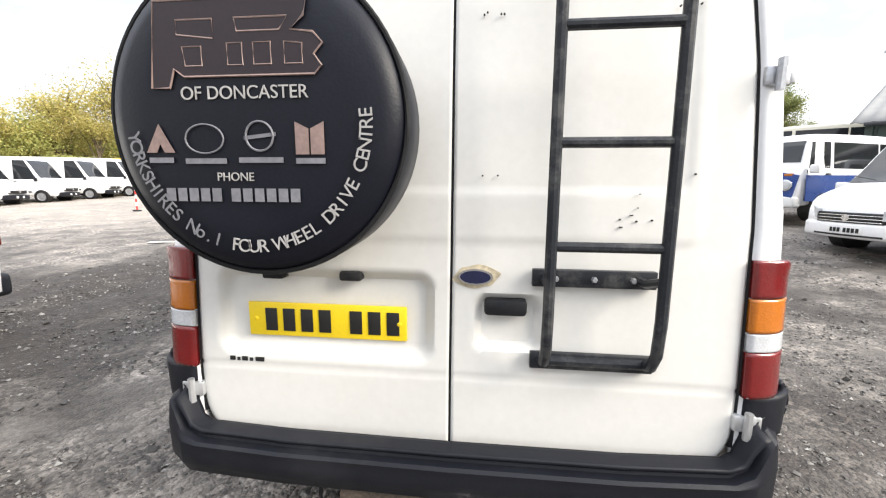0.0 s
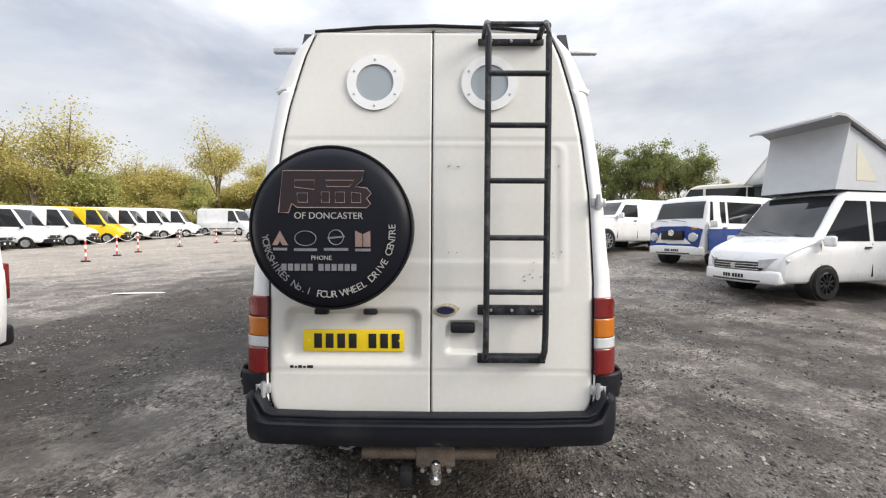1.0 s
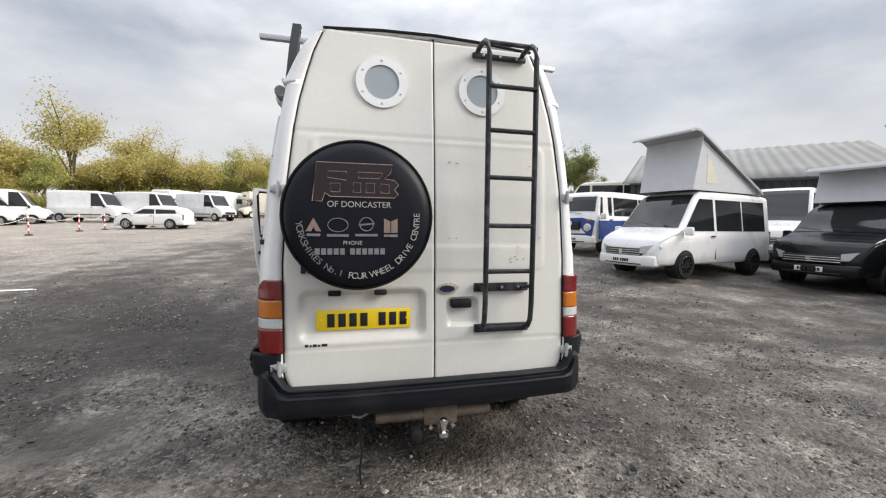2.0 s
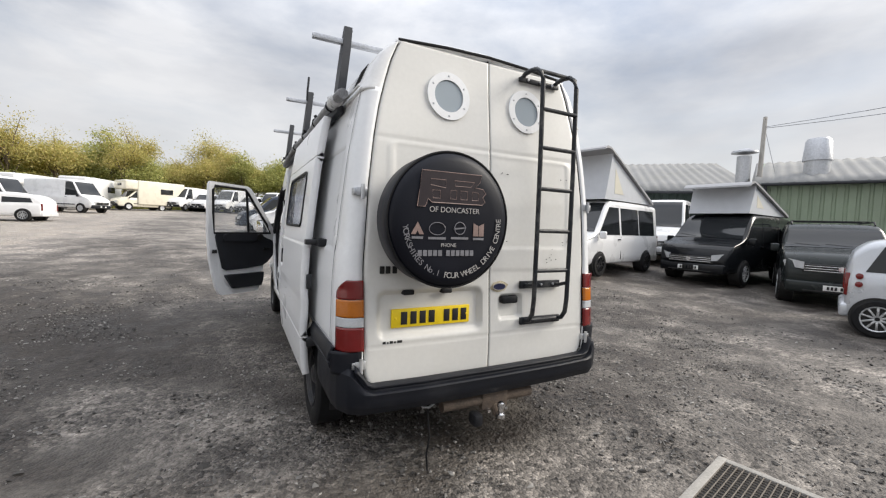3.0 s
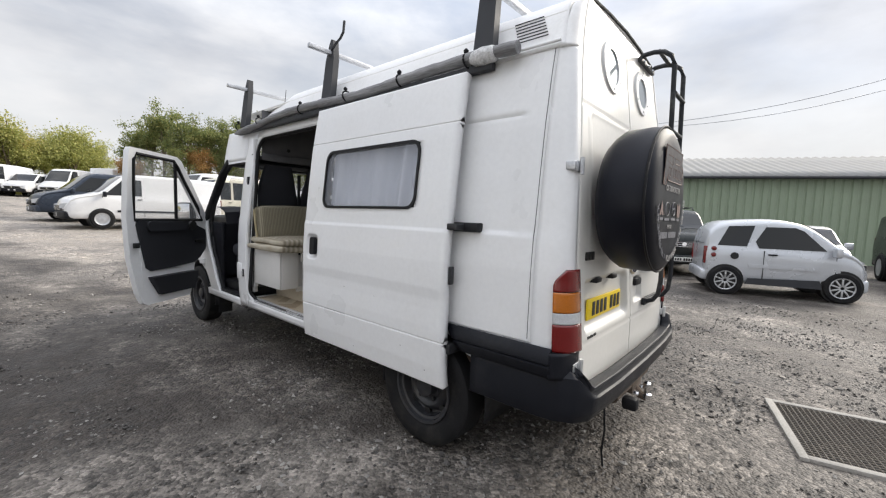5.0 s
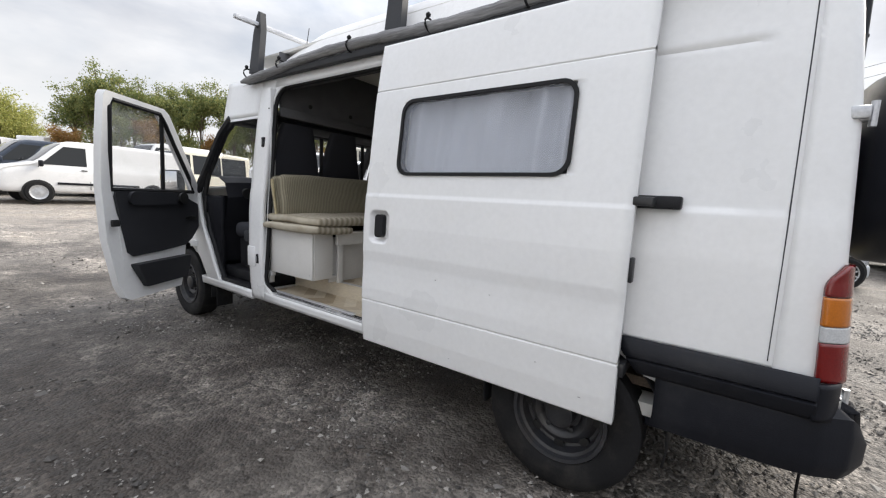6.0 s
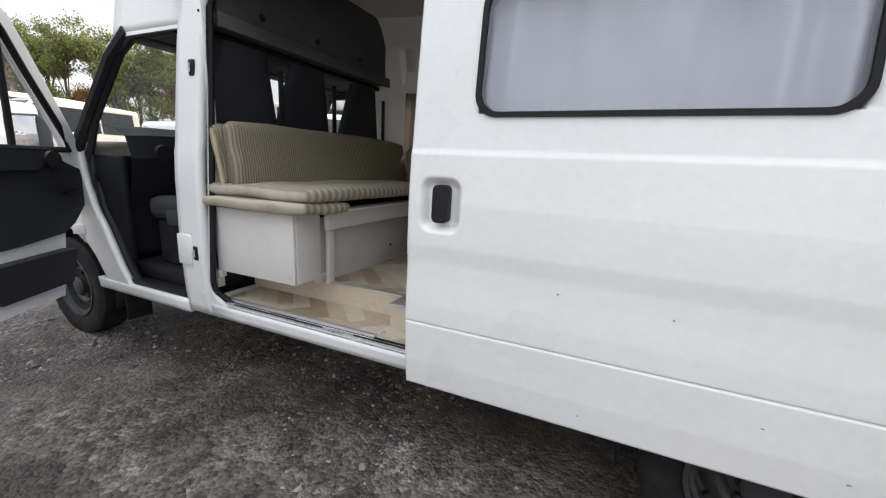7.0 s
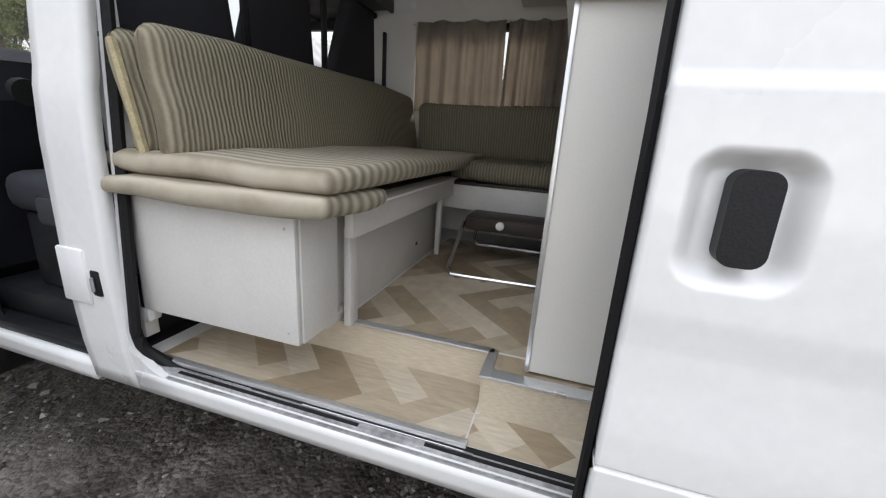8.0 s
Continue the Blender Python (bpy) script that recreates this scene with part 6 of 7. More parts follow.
# side shapes: (y, low z, belt z, top z, half width), rear to front, for a unit laid out in metres
SHAPES = {
    "high_van": ([(-2.75, 0.45, 1.25, 2.45, 0.90), (-2.70, 0.36, 1.25, 2.52, 0.97), (-1.0, 0.36, 1.25, 2.58, 0.99), (0.9, 0.36, 1.25, 2.55, 0.99), (1.25, 0.36, 1.22, 2.40, 0.98), (2.02, 0.36, 1.20, 1.32, 0.96), (2.55, 0.36, 1.02, 1.06, 0.92), (2.72, 0.40, 0.82, 0.86, 0.84), (2.76, 0.48, 0.66, 0.70, 0.78)], 0.09, (1.95, -1.75), 0.34, (1.28, 1.98)),
    "low_van": ([(-2.35, 0.45, 1.10, 1.80, 0.88), (-2.30, 0.32, 1.12, 1.92, 0.94), (-0.5, 0.32, 1.12, 1.97, 0.97), (0.75, 0.32, 1.12, 1.95, 0.97), (0.95, 0.32, 1.12, 1.88, 0.97), (1.72, 0.32, 1.10, 1.22, 0.95), (2.24, 0.32, 0.99, 1.06, 0.92), (2.40, 0.34, 0.88, 0.95, 0.88), (2.46, 0.38, 0.76, 0.80, 0.84), (2.50, 0.46, 0.60, 0.64, 0.78)], 0.14, (1.60, -1.40), 0.33, (0.98, 1.68)),
    "mpv": ([(-2.25, 0.42, 1.02, 1.78, 0.80), (-2.18, 0.30, 1.05, 1.90, 0.85), (-0.5, 0.30, 1.05, 1.94, 0.86), (0.70, 0.30, 1.03, 1.93, 0.86), (0.88, 0.30, 1.02, 1.86, 0.86), (1.72, 0.30, 1.00, 1.12, 0.85), (2.12, 0.30, 0.89, 0.97, 0.83), (2.29, 0.31, 0.80, 0.87, 0.79), (2.36, 0.34, 0.68, 0.73, 0.76), (2.40, 0.42, 0.54, 0.58, 0.71)], 0.14, (1.46, -1.38), 0.31, (0.90, 1.68)),
    "bus": ([(-2.15, 0.42, 1.10, 1.70, 0.78), (-2.08, 0.34, 1.12, 1.88, 0.84), (0.0, 0.34, 1.12, 1.96, 0.86), (1.55, 0.34, 1.12, 1.93, 0.85), (1.72, 0.34, 1.10, 1.84, 0.83), (1.98, 0.34, 1.06, 1.14, 0.81), (2.06, 0.36, 0.80, 0.90, 0.79), (2.10, 0.40, 0.56, 0.62, 0.75)], 0.14, (1.35, -1.1), 0.32, (1.74, 1.96)),
    "suv": ([(-2.35, 0.48, 1.12, 1.72, 0.88), (-2.30, 0.36, 1.14, 1.84, 0.93), (-0.6, 0.34, 1.14, 1.86, 0.95), (0.30, 0.34, 1.14, 1.82, 0.95), (0.48, 0.34, 1.14, 1.75, 0.95), (1.08, 0.34, 1.14, 1.24, 0.94), (2.10, 0.34, 1.08, 1.14, 0.92), (2.32, 0.38, 0.92, 0.98, 0.86), (2.36, 0.46, 0.66, 0.70, 0.82)], 0.16, (1.45, -1.40), 0.37, (0.52, 1.05)),
    "tiny": ([(-1.30, 0.40, 0.85, 1.05, 0.66), (-1.24, 0.26, 0.92, 1.30, 0.74), (-0.95, 0.24, 0.95, 1.50, 0.77), (-0.20, 0.24, 0.93, 1.55, 0.78), (0.25, 0.24, 0.90, 1.48, 0.78), (0.95, 0.24, 0.86, 0.98, 0.76), (1.22, 0.26, 0.70, 0.78, 0.68), (1.32, 0.34, 0.52, 0.58, 0.58)], 0.17, (0.92, -0.93), 0.29, (0.30, 0.92)),
    "hatch": ([(-2.0, 0.42, 0.80, 1.00, 0.78), (-1.94, 0.26, 0.88, 1.12, 0.84), (-1.45, 0.24, 0.92, 1.40, 0.87), (-0.3, 0.24, 0.90, 1.47, 0.88), (0.25, 0.24, 0.88, 1.42, 0.88), (1.05, 0.24, 0.86, 0.96, 0.87), (1.75, 0.24, 0.74, 0.80, 0.82), (1.98, 0.30, 0.56, 0.62, 0.72)], 0.17, (1.28, -1.25), 0.31, (0.30, 1.02)),
}


def smooth_stations(st, n=46):
    """Stations in between, each measure eased from one to the next without overshoot."""
    ys = np.array([a[0] for a in st])
    h = np.diff(ys)
    want = np.unique(np.round(np.concatenate([np.linspace(ys[0], ys[-1], n), ys]), 4))
    cols = [want]
    for c in range(1, 5):
        v = np.array([a[c] for a in st])
        d = np.diff(v) / h
        m = np.zeros(len(v))
        for k in range(1, len(v) - 1):
            if d[k - 1] * d[k] > 0:
                w1, w2 = 2 * h[k] + h[k - 1], h[k] + 2 * h[k - 1]
                m[k] = (w1 + w2) / (w1 / d[k - 1] + w2 / d[k])
        m[0], m[-1] = d[0], d[-1]
        k = np.clip(np.searchsorted(ys, want, "right") - 1, 0, len(h) - 1)
        t = (want - ys[k]) / h[k]
        cols.append((2 * t**3 - 3 * t**2 + 1) * v[k] + (t**3 - 2 * t**2 + t) * h[k] * m[k] + (3 * t**2 - 2 * t**3) * v[k + 1] + (t**3 - t**2) * h[k] * m[k + 1])
    return [tuple(float(c[i]) for c in cols) for i in range(len(want))]


def corner_radius(top):
    return min(0.13, top * 0.55)


def loft(bm, st, tumble):
    """The body: rounded rings across the vehicle from bottom to roof, mirrored, capped at both ends."""
    rings = []
    for y, zb, zw, zt, w in st:
        top = max(0.02, zt - zw)
        r = corner_radius(top)
        wt = w - tumble * (top - r)
        half = [(w * 0.80, zb), (w * 0.93, zb + 0.015), (w * 0.975, zb + 0.06), (w * 0.99, zb + 0.30 * (zw - zb)), (w, zb + 0.55 * (zw - zb)), (w * 0.998, zb + 0.78 * (zw - zb)), (w * 0.988, zw - 0.03 * min(1, zw - zb)), (w * 0.975, zw), (wt + (w * 0.975 - wt) * 0.5, zw + (top - r) * 0.5)]
        half += [(wt - r + r * math.cos(radians(a)), zt - r + r * math.sin(radians(a))) for a in (0, 22, 45, 68, 90)]
        half += [(wt * 0.5, zt + 0.012), (wt * 0.18, zt + 0.015)]
        pts = half + [(-x, z) for x, z in half[::-1]]
        rings.append([bm.verts.new((x, y, z)) for x, z in pts])
    n = len(rings[0])
    for a, b in zip(rings, rings[1:]):
        for k in range(n):
            bm.faces.new((a[k], a[(k + 1) % n], b[(k + 1) % n], b[k]))
    bm.faces.new(rings[0])
    bm.faces.new(rings[-1])


def cut_across(bm, half, n=8):
    """Cuts a form into slices across the vehicle, so that it can follow the bowed nose."""
    for k in range(1, n):
        x = -half + 2 * half * k / n
        bmesh.ops.bisect_plane(bm, geom=bm.verts[:] + bm.edges[:] + bm.faces[:], plane_co=(x, 0, 0), plane_no=(1, 0, 0))
    return bm


def wheel_at(parent, x, y, r, sx, alloy=None):
    w = 0.10
    tyre = part("wheel", L([(x - sx * w, r * 0.6), (x - sx * w, r * 0.95), (x - sx * w * 0.7, r), (x + sx * w * 0.7, r), (x + sx * w, r * 0.92), (x + sx * w, r * 0.70), (x + sx * w * 0.7, r * 0.63), (x, r * 0.62)], "x", 28, (0, y, r)), M_RUBBER, parent)
    if alloy:
        rim = part("rim", L([(x + sx * w * 0.05, 0.02), (x + sx * w * 0.05, r * 0.66), (x + sx * w * 0.93, r * 0.68), (x + sx * w * 0.85, r * 0.62), (x + sx * w * 0.1, r * 0.60), (x + sx * w * 0.1, 0.02)], "x", 24, (0, y, r)), M_INK, tyre)
        for k in range(10):
            a = 2 * math.pi * k / 10
            part("spoke", B(-0.012, 0.012, -0.014, 0.014, 0.03, r * 0.63, 0.003, Matrix.Translation((x + sx * w * 0.80, y, r)) @ Matrix.Rotation(a, 4, "X")), alloy, rim)
        part("rim_edge", T([(x + sx * w * 0.92, y + r * 0.65 * math.cos(2 * math.pi * k / 24), r + r * 0.65 * math.sin(2 * math.pi * k / 24)) for k in range(24)], 0.012, 5, True), alloy, rim)
    else:
        part("rim", L([(x, 0.02), (x, r * 0.64), (x + sx * w * 0.92, r * 0.66), (x + sx * w * 0.82, r * 0.58), (x + sx * w * 0.76, r * 0.45), (x + sx * w * 0.84, r * 0.3), (x + sx * w * 0.86, 0.02)], "x", 20, (0, y, r)), M_GALV, tyre)


def vehicle(name, label, category, shape, m, paint, windows="car", alloy=None, lower=None, front="modern", group="", simple=False, plate=True, roof_add=0.0):
    st, tumble, axles, wr, screen = SHAPES[shape]
    if roof_add:
        st = [(y, zb, zw, zt + (roof_add if zt > 1.6 else 0), w) for y, zb, zw, zt, w in st]
    ob = thing(name, label, category, m, group)
    coarse, st = st, smooth_stations(st)
    bm = bmesh.new()
    loft(bm, st, tumble)
    part("body", bm, paint, ob, "", 50)

    def at(y):
        for a, b in zip(st, st[1:]):
            if a[0] <= y <= b[0]:
                f = (y - a[0]) / (b[0] - a[0])
                return [a[k] + (b[k] - a[k]) * f for k in range(5)]
        return st[0] if y < st[0][0] else st[-1]

    def sx_at(y, z):
        _, zb, zw, zt, w = at(y)
        if z <= zw:
            return w + 0.004
        top = max(0.02, zt - zw)
        r = corner_radius(top)
        f = min(1.15, (z - zw) / max(0.02, top - r))
        return w * 0.975 + (w - tumble * (top - r) - w * 0.975) * f + 0.007

    def side_plate(name, pts, mat, lift=0.0, parent=ob, label=""):
        for sx in (-1, 1):
            part(name, S(pts, lambda u, v, w: Vector((sx * (sx_at(u, v) + lift - w), u, v)), 0.02), mat, parent, label)

    st_mid, st = st, coarse
    s0, s1 = screen
    a0, a1 = at(s0), at(s1)
    # windscreen lies on the slope between the roof front and the scuttle
    p0, p1 = Vector((0, s0, a0[3])), Vector((0, s1, a1[3]))
    nrm = Vector((0, p0.z - p1.z, s1 - s0)).normalized()
    st = st_mid
    def screen_place(u, v):
        y = s1 - 0.03 + (s0 + 0.05 - s1) * v
        _, zb, zw_, zt, w = at(y)
        top = max(0.02, zt - zw_)
        r = corner_radius(top)
        hw = w - tumble * (top - r) - r * 0.75
        q = 2 * u - 1
        return Vector((q * hw, y + 0.006, zt + 0.010 + 0.012 * (1 - q * q)))
    bm = bmesh.new()
    grid(bm, 12, 14, screen_place)
    part("windscreen", bm, M_GLASS, ob, "", 80)
    for k in (-0.3, 0.25):
        part("wiper", T([tuple(p1 + nrm * 0.045 + Vector((k, 0, 0.02))), tuple(p1 + (p0 - p1) * 0.12 + nrm * 0.05 + Vector((k + 0.45, 0, 0)))], 0.008, 4), M_INK, ob)
    st = coarse
    zw = a1[2]
    belt = at(0)[2] + 0.06
    rooflow = at(0)[3] - 0.20
    st = st_mid
    if windows in ("car", "camper", "cab") and shape != "tiny":
        side_plate("side_window", [(s1 - 0.16, belt), (s0 - 0.55 if s0 > 0.6 else s0 - 0.65, belt), (s0 - 0.55 if s0 > 0.6 else s0 - 0.65, rooflow), (s0 - 0.02, rooflow)], M_GLASS)
    if windows == "car":
        e = coarse[1][0] + 0.30
        side_plate("side_window", [(s0 - 0.73, belt), (e, belt + 0.03), (e + 0.10, rooflow - 0.04), (s0 - 0.73, rooflow)], M_GLASS)
    if shape == "tiny":
        side_plate("side_window", [(0.66, 0.97), (-0.40, 0.97), (-0.46, 1.10), (-0.30, 1.40), (0.16, 1.40), (0.30, 1.34)], M_GLASS)
        side_plate("quarter_window", [(-0.60, 1.0), (-1.10, 1.0), (-0.92, 1.40), (-0.48, 1.42)], M_GLASS)
        part("rear_window", S([(-0.58, 1.02), (0.58, 1.02), (0.52, 1.42), (-0.52, 1.42)], lambda u, v, w: Vector((u, -1.275 + 0.72 * max(0, v - 1.05) - w, v)), 0.03), M_GLASS, ob)
    if windows == "camper":
        e = coarse[1][0] + 0.22
        mid = (s0 - 0.70 + e) / 2
        side_plate("side_window", [(s0 - 0.66, belt), (mid + 0.03, belt), (mid + 0.03, rooflow), (s0 - 0.66, rooflow)], M_GLASS)
        side_plate("side_window", [(mid - 0.03, belt), (e, belt), (e, rooflow), (mid - 0.03, rooflow)], M_GLASS)
    # door gaps
    for y in ((s0 - 0.62), (s1 - 0.12)):
        side_plate("door_gap", [(y, at(y)[1] + 0.12), (y + 0.012, at(y)[1] + 0.12), (y + 0.012, belt - 0.05), (y, belt - 0.05)], M_INK, 0.002)
    for y in axles:
        for sx in (-1, 1):
            wx = sx * (at(y)[4] - 0.065)
            # flat black disc stands for the shaded hollow; the body is not cut
            part("wheel_arch", L([(sx * (at(y)[4] - 0.25), wr * 1.10), (sx * (at(y)[4] + 0.002), wr * 1.10)], "x", 32, (0, y, wr * 1.03)), M_INK, ob)
            wheel_at(ob, wx + sx * 0.004, y, wr, sx, alloy)
    if lower and not simple or lower is M_BUMPER:
        side_plate("rubbing_strip", [(axles[1] + wr * 1.3, 0.58), (axles[0] - wr * 1.3, 0.58), (axles[0] - wr * 1.3, 0.65), (axles[1] + wr * 1.3, 0.65)], lower, 0.012)
    st = coarse
    yf, yr = st[-1][0], st[0][0]
    wf = st[-1][4]
    low = lower or paint
    zf = st[-2][3]
    part("front_bumper", cut_across(B(-wf - 0.05, wf + 0.05, yf - 0.22, yf + 0.035, st[-2][1] - 0.06, st[-2][1] + 0.20, 0.06, None, 3), wf + 0.05), low, ob)
    part("lower_intake", cut_across(B(-wf * 0.7, wf * 0.7, yf - 0.05, yf + 0.038, st[-2][1] - 0.02, st[-2][1] + 0.012, 0.008), wf * 0.7), M_INK, ob)
    part("rear_bumper", B(-st[0][4] - 0.03, st[0][4] + 0.03, yr - 0.06, yr + 0.10, st[1][1], st[1][1] + 0.22, 0.05, None, 3), low, ob)
    if front == "round":
        for sx in (-1, 1):
            lamp_ob = part("headlight", L([(yf - 0.04, 0.115), (yf + 0.045, 0.11), (yf + 0.065, 0.09), (yf + 0.075, 0.02)], "y", 20, (sx * (wf - 0.14), 0, 0.80)), M_CLEAR, ob)
            part("lamp_ring", T([(sx * (wf - 0.14) + 0.115 * math.cos(2 * math.pi * k / 20), yf + 0.04, 0.80 + 0.115 * math.sin(2 * math.pi * k / 20)) for k in range(20)], 0.012, 5, True), M_CHROME, lamp_ob)
            part("indicator", B(sx * (wf - 0.14) - 0.08, sx * (wf - 0.14) + 0.08, yf - 0.06, yf + 0.0, 1.0, 1.06, 0.01), M_AMBER, ob)
        part("grille", B(-0.33, 0.33, yf - 0.03, yf + 0.055, 0.72, 0.98, 0.01), M_INK, ob)
        part("badge", L([(yf + 0.05, 0.09), (yf + 0.062, 0.09)], "y", 20, (0, 0, 0.92)), M_CHROME, ob)
    else:
        zl = (st[-2][2] + st[-2][3]) / 2 - 0.06
        for sx in (-1, 1):
            part("headlight", S([(0.0, -0.09), (0.34, -0.06), (0.38, 0.06), (0.30, 0.11), (0.0, 0.06)], lambda u, v, w, sx=sx: Vector((sx * (wf - 0.24 + u * 0.9), st[-2][0] + 0.085 - max(0, u - 0.05) * 0.50 - w, zl + 0.03 + v)), 0.10), M_CLEAR, ob)
        part("grille", cut_across(B(-wf + 0.22, wf - 0.22, yf - 0.08, yf + 0.022, zl - 0.12, zl + 0.05, 0.02), wf - 0.22), M_INK, ob)
        if not simple:
            for k in range(3):
                part("grille_bar", cut_across(B(-wf + 0.25, wf - 0.25, yf + 0.018, yf + 0.032, zl - 0.10 + 0.05 * k, zl - 0.085 + 0.05 * k, 0.003), wf - 0.25, 6), M_CHROME, ob)
        part("badge", L([(yf + 0.02, 0.055), (yf + 0.035, 0.055)], "y", 16, (0, 0, zl - 0.03)), M_CHROME, ob)
    if plate:
        pl = part("front_plate", B(-0.26, 0.26, yf + 0.03, yf + 0.043, st[-2][1] + 0.02, st[-2][1] + 0.13, 0.003), M_PLATEW, ob)
        if not simple:
            for k in range(7):
                bx = -0.215 + 0.058 * k + (0.03 if k > 3 else 0)
                part("bar", B(bx, bx + 0.04, yf + 0.042, yf + 0.045, st[-2][1] + 0.04, st[-2][1] + 0.11), M_INK, pl)
    for sx in (-1, 1):
        zt0 = at(yr + 0.1)[2]
        part("tail_lamp", B(sx * (st[0][4] - 0.06), sx * (st[0][4] + 0.03), yr - 0.02, yr + 0.10, zt0 - 0.32, zt0 + 0.05, 0.02), M_RED, ob)
        part("door_mirror", B(sx * (at(s1)[4] + 0.02), sx * (at(s1)[4] + 0.20), s1 - 0.20, s1 - 0.10, zw + 0.0, zw + 0.19, 0.035, None, 3), low if lower else paint, ob)
        part("door_handle", B(sx * (at(s0 - 0.5)[4] - 0.01), sx * (at(s0 - 0.5)[4] + 0.022), s0 - 0.55, s0 - 0.40, belt - 0.14, belt - 0.11, 0.008), M_BLACKP, ob)
    # the nose is bowed in plan
    bow = {"bus": 0.07, "tiny": 0.12, "suv": 0.09}.get(shape, 0.15)
    for o in ob.children_recursive:
        co = np.empty(len(o.data.vertices) * 3, np.float32)
        o.data.vertices.foreach_get("co", co)
        co = co.reshape(-1, 3)
        f = np.clip((co[:, 1] - s0) / (yf - s0), 0, 1)
        co[:, 1] += bow * np.clip(1 - (co[:, 0] / (wf + 0.06)) ** 2, 0, 1) * f * f * (3 - 2 * f)
        o.data.vertices.foreach_set("co", co.ravel())
    return ob


def place(x, y, heading, dz=0.0):
    """A pose on the yard for a vehicle whose front points along heading, in degrees from +y to -x."""
    return pose(x, y, ground_z(x, y) + dz, 0, 0, heading)


def pop_top(ob, y0, y1, w, z, lift):
    """Raised tent roof, hinged at the rear."""
    roofp = part("pop_roof", S([(y1 + 0.50, -0.20), (y1 + 0.49, -0.15), (y1 + 0.36, -0.02), (y1 + 0.15, 0.06), (y1 - 0.3, 0.075), (y0, 0.07), (y0 - 0.04, 0.0), (y1 - 0.3, 0.025), (y1 + 0.15, 0.015), (y1 + 0.34, -0.07)], lambda u, v, k: Vector((-w + k, u, z + lift * (u - y0) / (y1 - y0) + v)), 2 * w), M_POPROOF, ob, "pale grey raised roof")
    part("tent_front", S([(-w + 0.08, 0.0), (w - 0.08, 0.0), (w - 0.05, lift), (-w + 0.05, lift)], lambda u, v, k: Vector((u, y1 + 0.22 - 0.26 * v / lift + 0.02 * math.sin(u * 9) - k, z + v)), 0.02), M_POPTOP, ob, "grey tent cloth")
    for sx in (-1, 1):
        part("tent_side", S([(y0, 0.0), (y1 + 0.20, 0.0), (y1 - 0.06, lift * 0.97)], lambda u, v, k: Vector((sx * (w - 0.08 - k), u, z + v)), 0.02), M_POPTOP, ob, "grey tent cloth")
        part("tent_window", S([(y1 - 0.85, 0.18), (y1 - 0.30, 0.18), (y1 - 0.28, lift * 0.70)], lambda u, v, k: Vector((sx * (w - 0.074 - k), u, z + v)), 0.008), M_TENTW, ob, "cream mesh tent window")


GP = "parked vehicles"
camper1 = vehicle("camper_van", "white people carrier camper with raised grey tent roof", "van", "mpv", place(8.32, 6.45, 103), M_PW, "camper", material("black_alloy", (0.02, 0.02, 0.022), 0.3, bump=0.0), group=GP, roof_add=0.13)
pop_top(camper1, -1.85, 0.85, 0.78, 2.08, 1.26)
bus = vehicle("camper_van", "classic blue and white camper bus with round headlights", "van", "bus", place(8.5, 10.0, 112), M_PW, "camper", None, M_PLATEW, "round", GP)
for sx in (-1, 1):
    part("blue_side", S([(-2.0, 0.45), (1.90, 0.45), (1.95, 1.02), (-2.0, 1.06)], lambda u, v, w: Vector((sx * (0.868 - w), u, v)), 0.012), M_PBLUE, bus, "blue lower panel")
part("blue_front", S([(-0.74, 0.52), (0.74, 0.52), (0.79, 1.02), (0.4, 1.10), (-0.4, 1.10), (-0.79, 1.02)], lambda u, v, w: Vector((u, 2.215 - 0.07 * (v - 0.5) - 0.13 * u * u - w, v)), 0.05), M_PBLUE, bus, "blue front panel")
jeep = vehicle("off_roader", "old white off-roader parked beside the blue bus", "car", "suv", place(6.4, 12.9, 118), M_PW, "cab", M_ALLOY, None, "modern", GP)
hightop = vehicle("camper_van", "silver white high-top camper van", "van", "low_van", place(14.0, 8.1, 112), M_PW, "camper", None, M_PS, "modern", GP, roof_add=0.38)
blackvan = vehicle("camper_van", "black camper van with raised grey tent roof", "van", "low_van", place(12.2, 4.75, 97), M_PB, "camper", M_ALLOY, None, "modern", GP)
pop_top(blackvan, -1.9, 0.85, 0.86, 1.99, 0.78)
suv = vehicle("off_roader", "dark green off-roader with roof bars", "car", "suv", place(11.8, 2.3, 114), M_PDG, "car", M_ALLOY, None, "modern", GP)
for sx in (-1, 1):
    part("roof_rail", T([(sx * 0.74, -2.0, 1.84), (sx * 0.74, -1.9, 1.92), (sx * 0.74, 0.1, 1.92), (sx * 0.74, 0.25, 1.84)], 0.018, 6), M_BLACKP, suv)
for y in (-1.2, -0.3):
    part("roof_cross_bar", B(-0.72, 0.72, y - 0.03, y + 0.03, 1.92, 1.95, 0.01), M_BLACKP, suv)
city = vehicle("city_car", "small silver two-seat city car with multi-spoke wheels", "car", "tiny", place(8.32, -0.50, 198), M_PS, "cab", M_ALLOY, M_PS, "modern", GP)
for sx in (-1, 1):
    part("dark_sill", S([(-0.60, 0.24), (0.62, 0.24), (0.58, 0.40), (-0.55, 0.36)], lambda u, v, w: Vector((sx * (0.795 - w), u, v)), 0.02), M_DGREY, city)
    for z in (0.80, 0.93):
        part("round_tail_lamp", L([(sx * 0.70, 0.05), (sx * 0.78, 0.045), (sx * 0.79, 0.02)], "x", 14, (0, -1.16, z)), M_RED, city)
    part("fuel_flap", L([(sx * 0.76, 0.07), (sx * 0.795, 0.068)], "x", 16, (0, -0.80, 0.80)), M_INK, city)
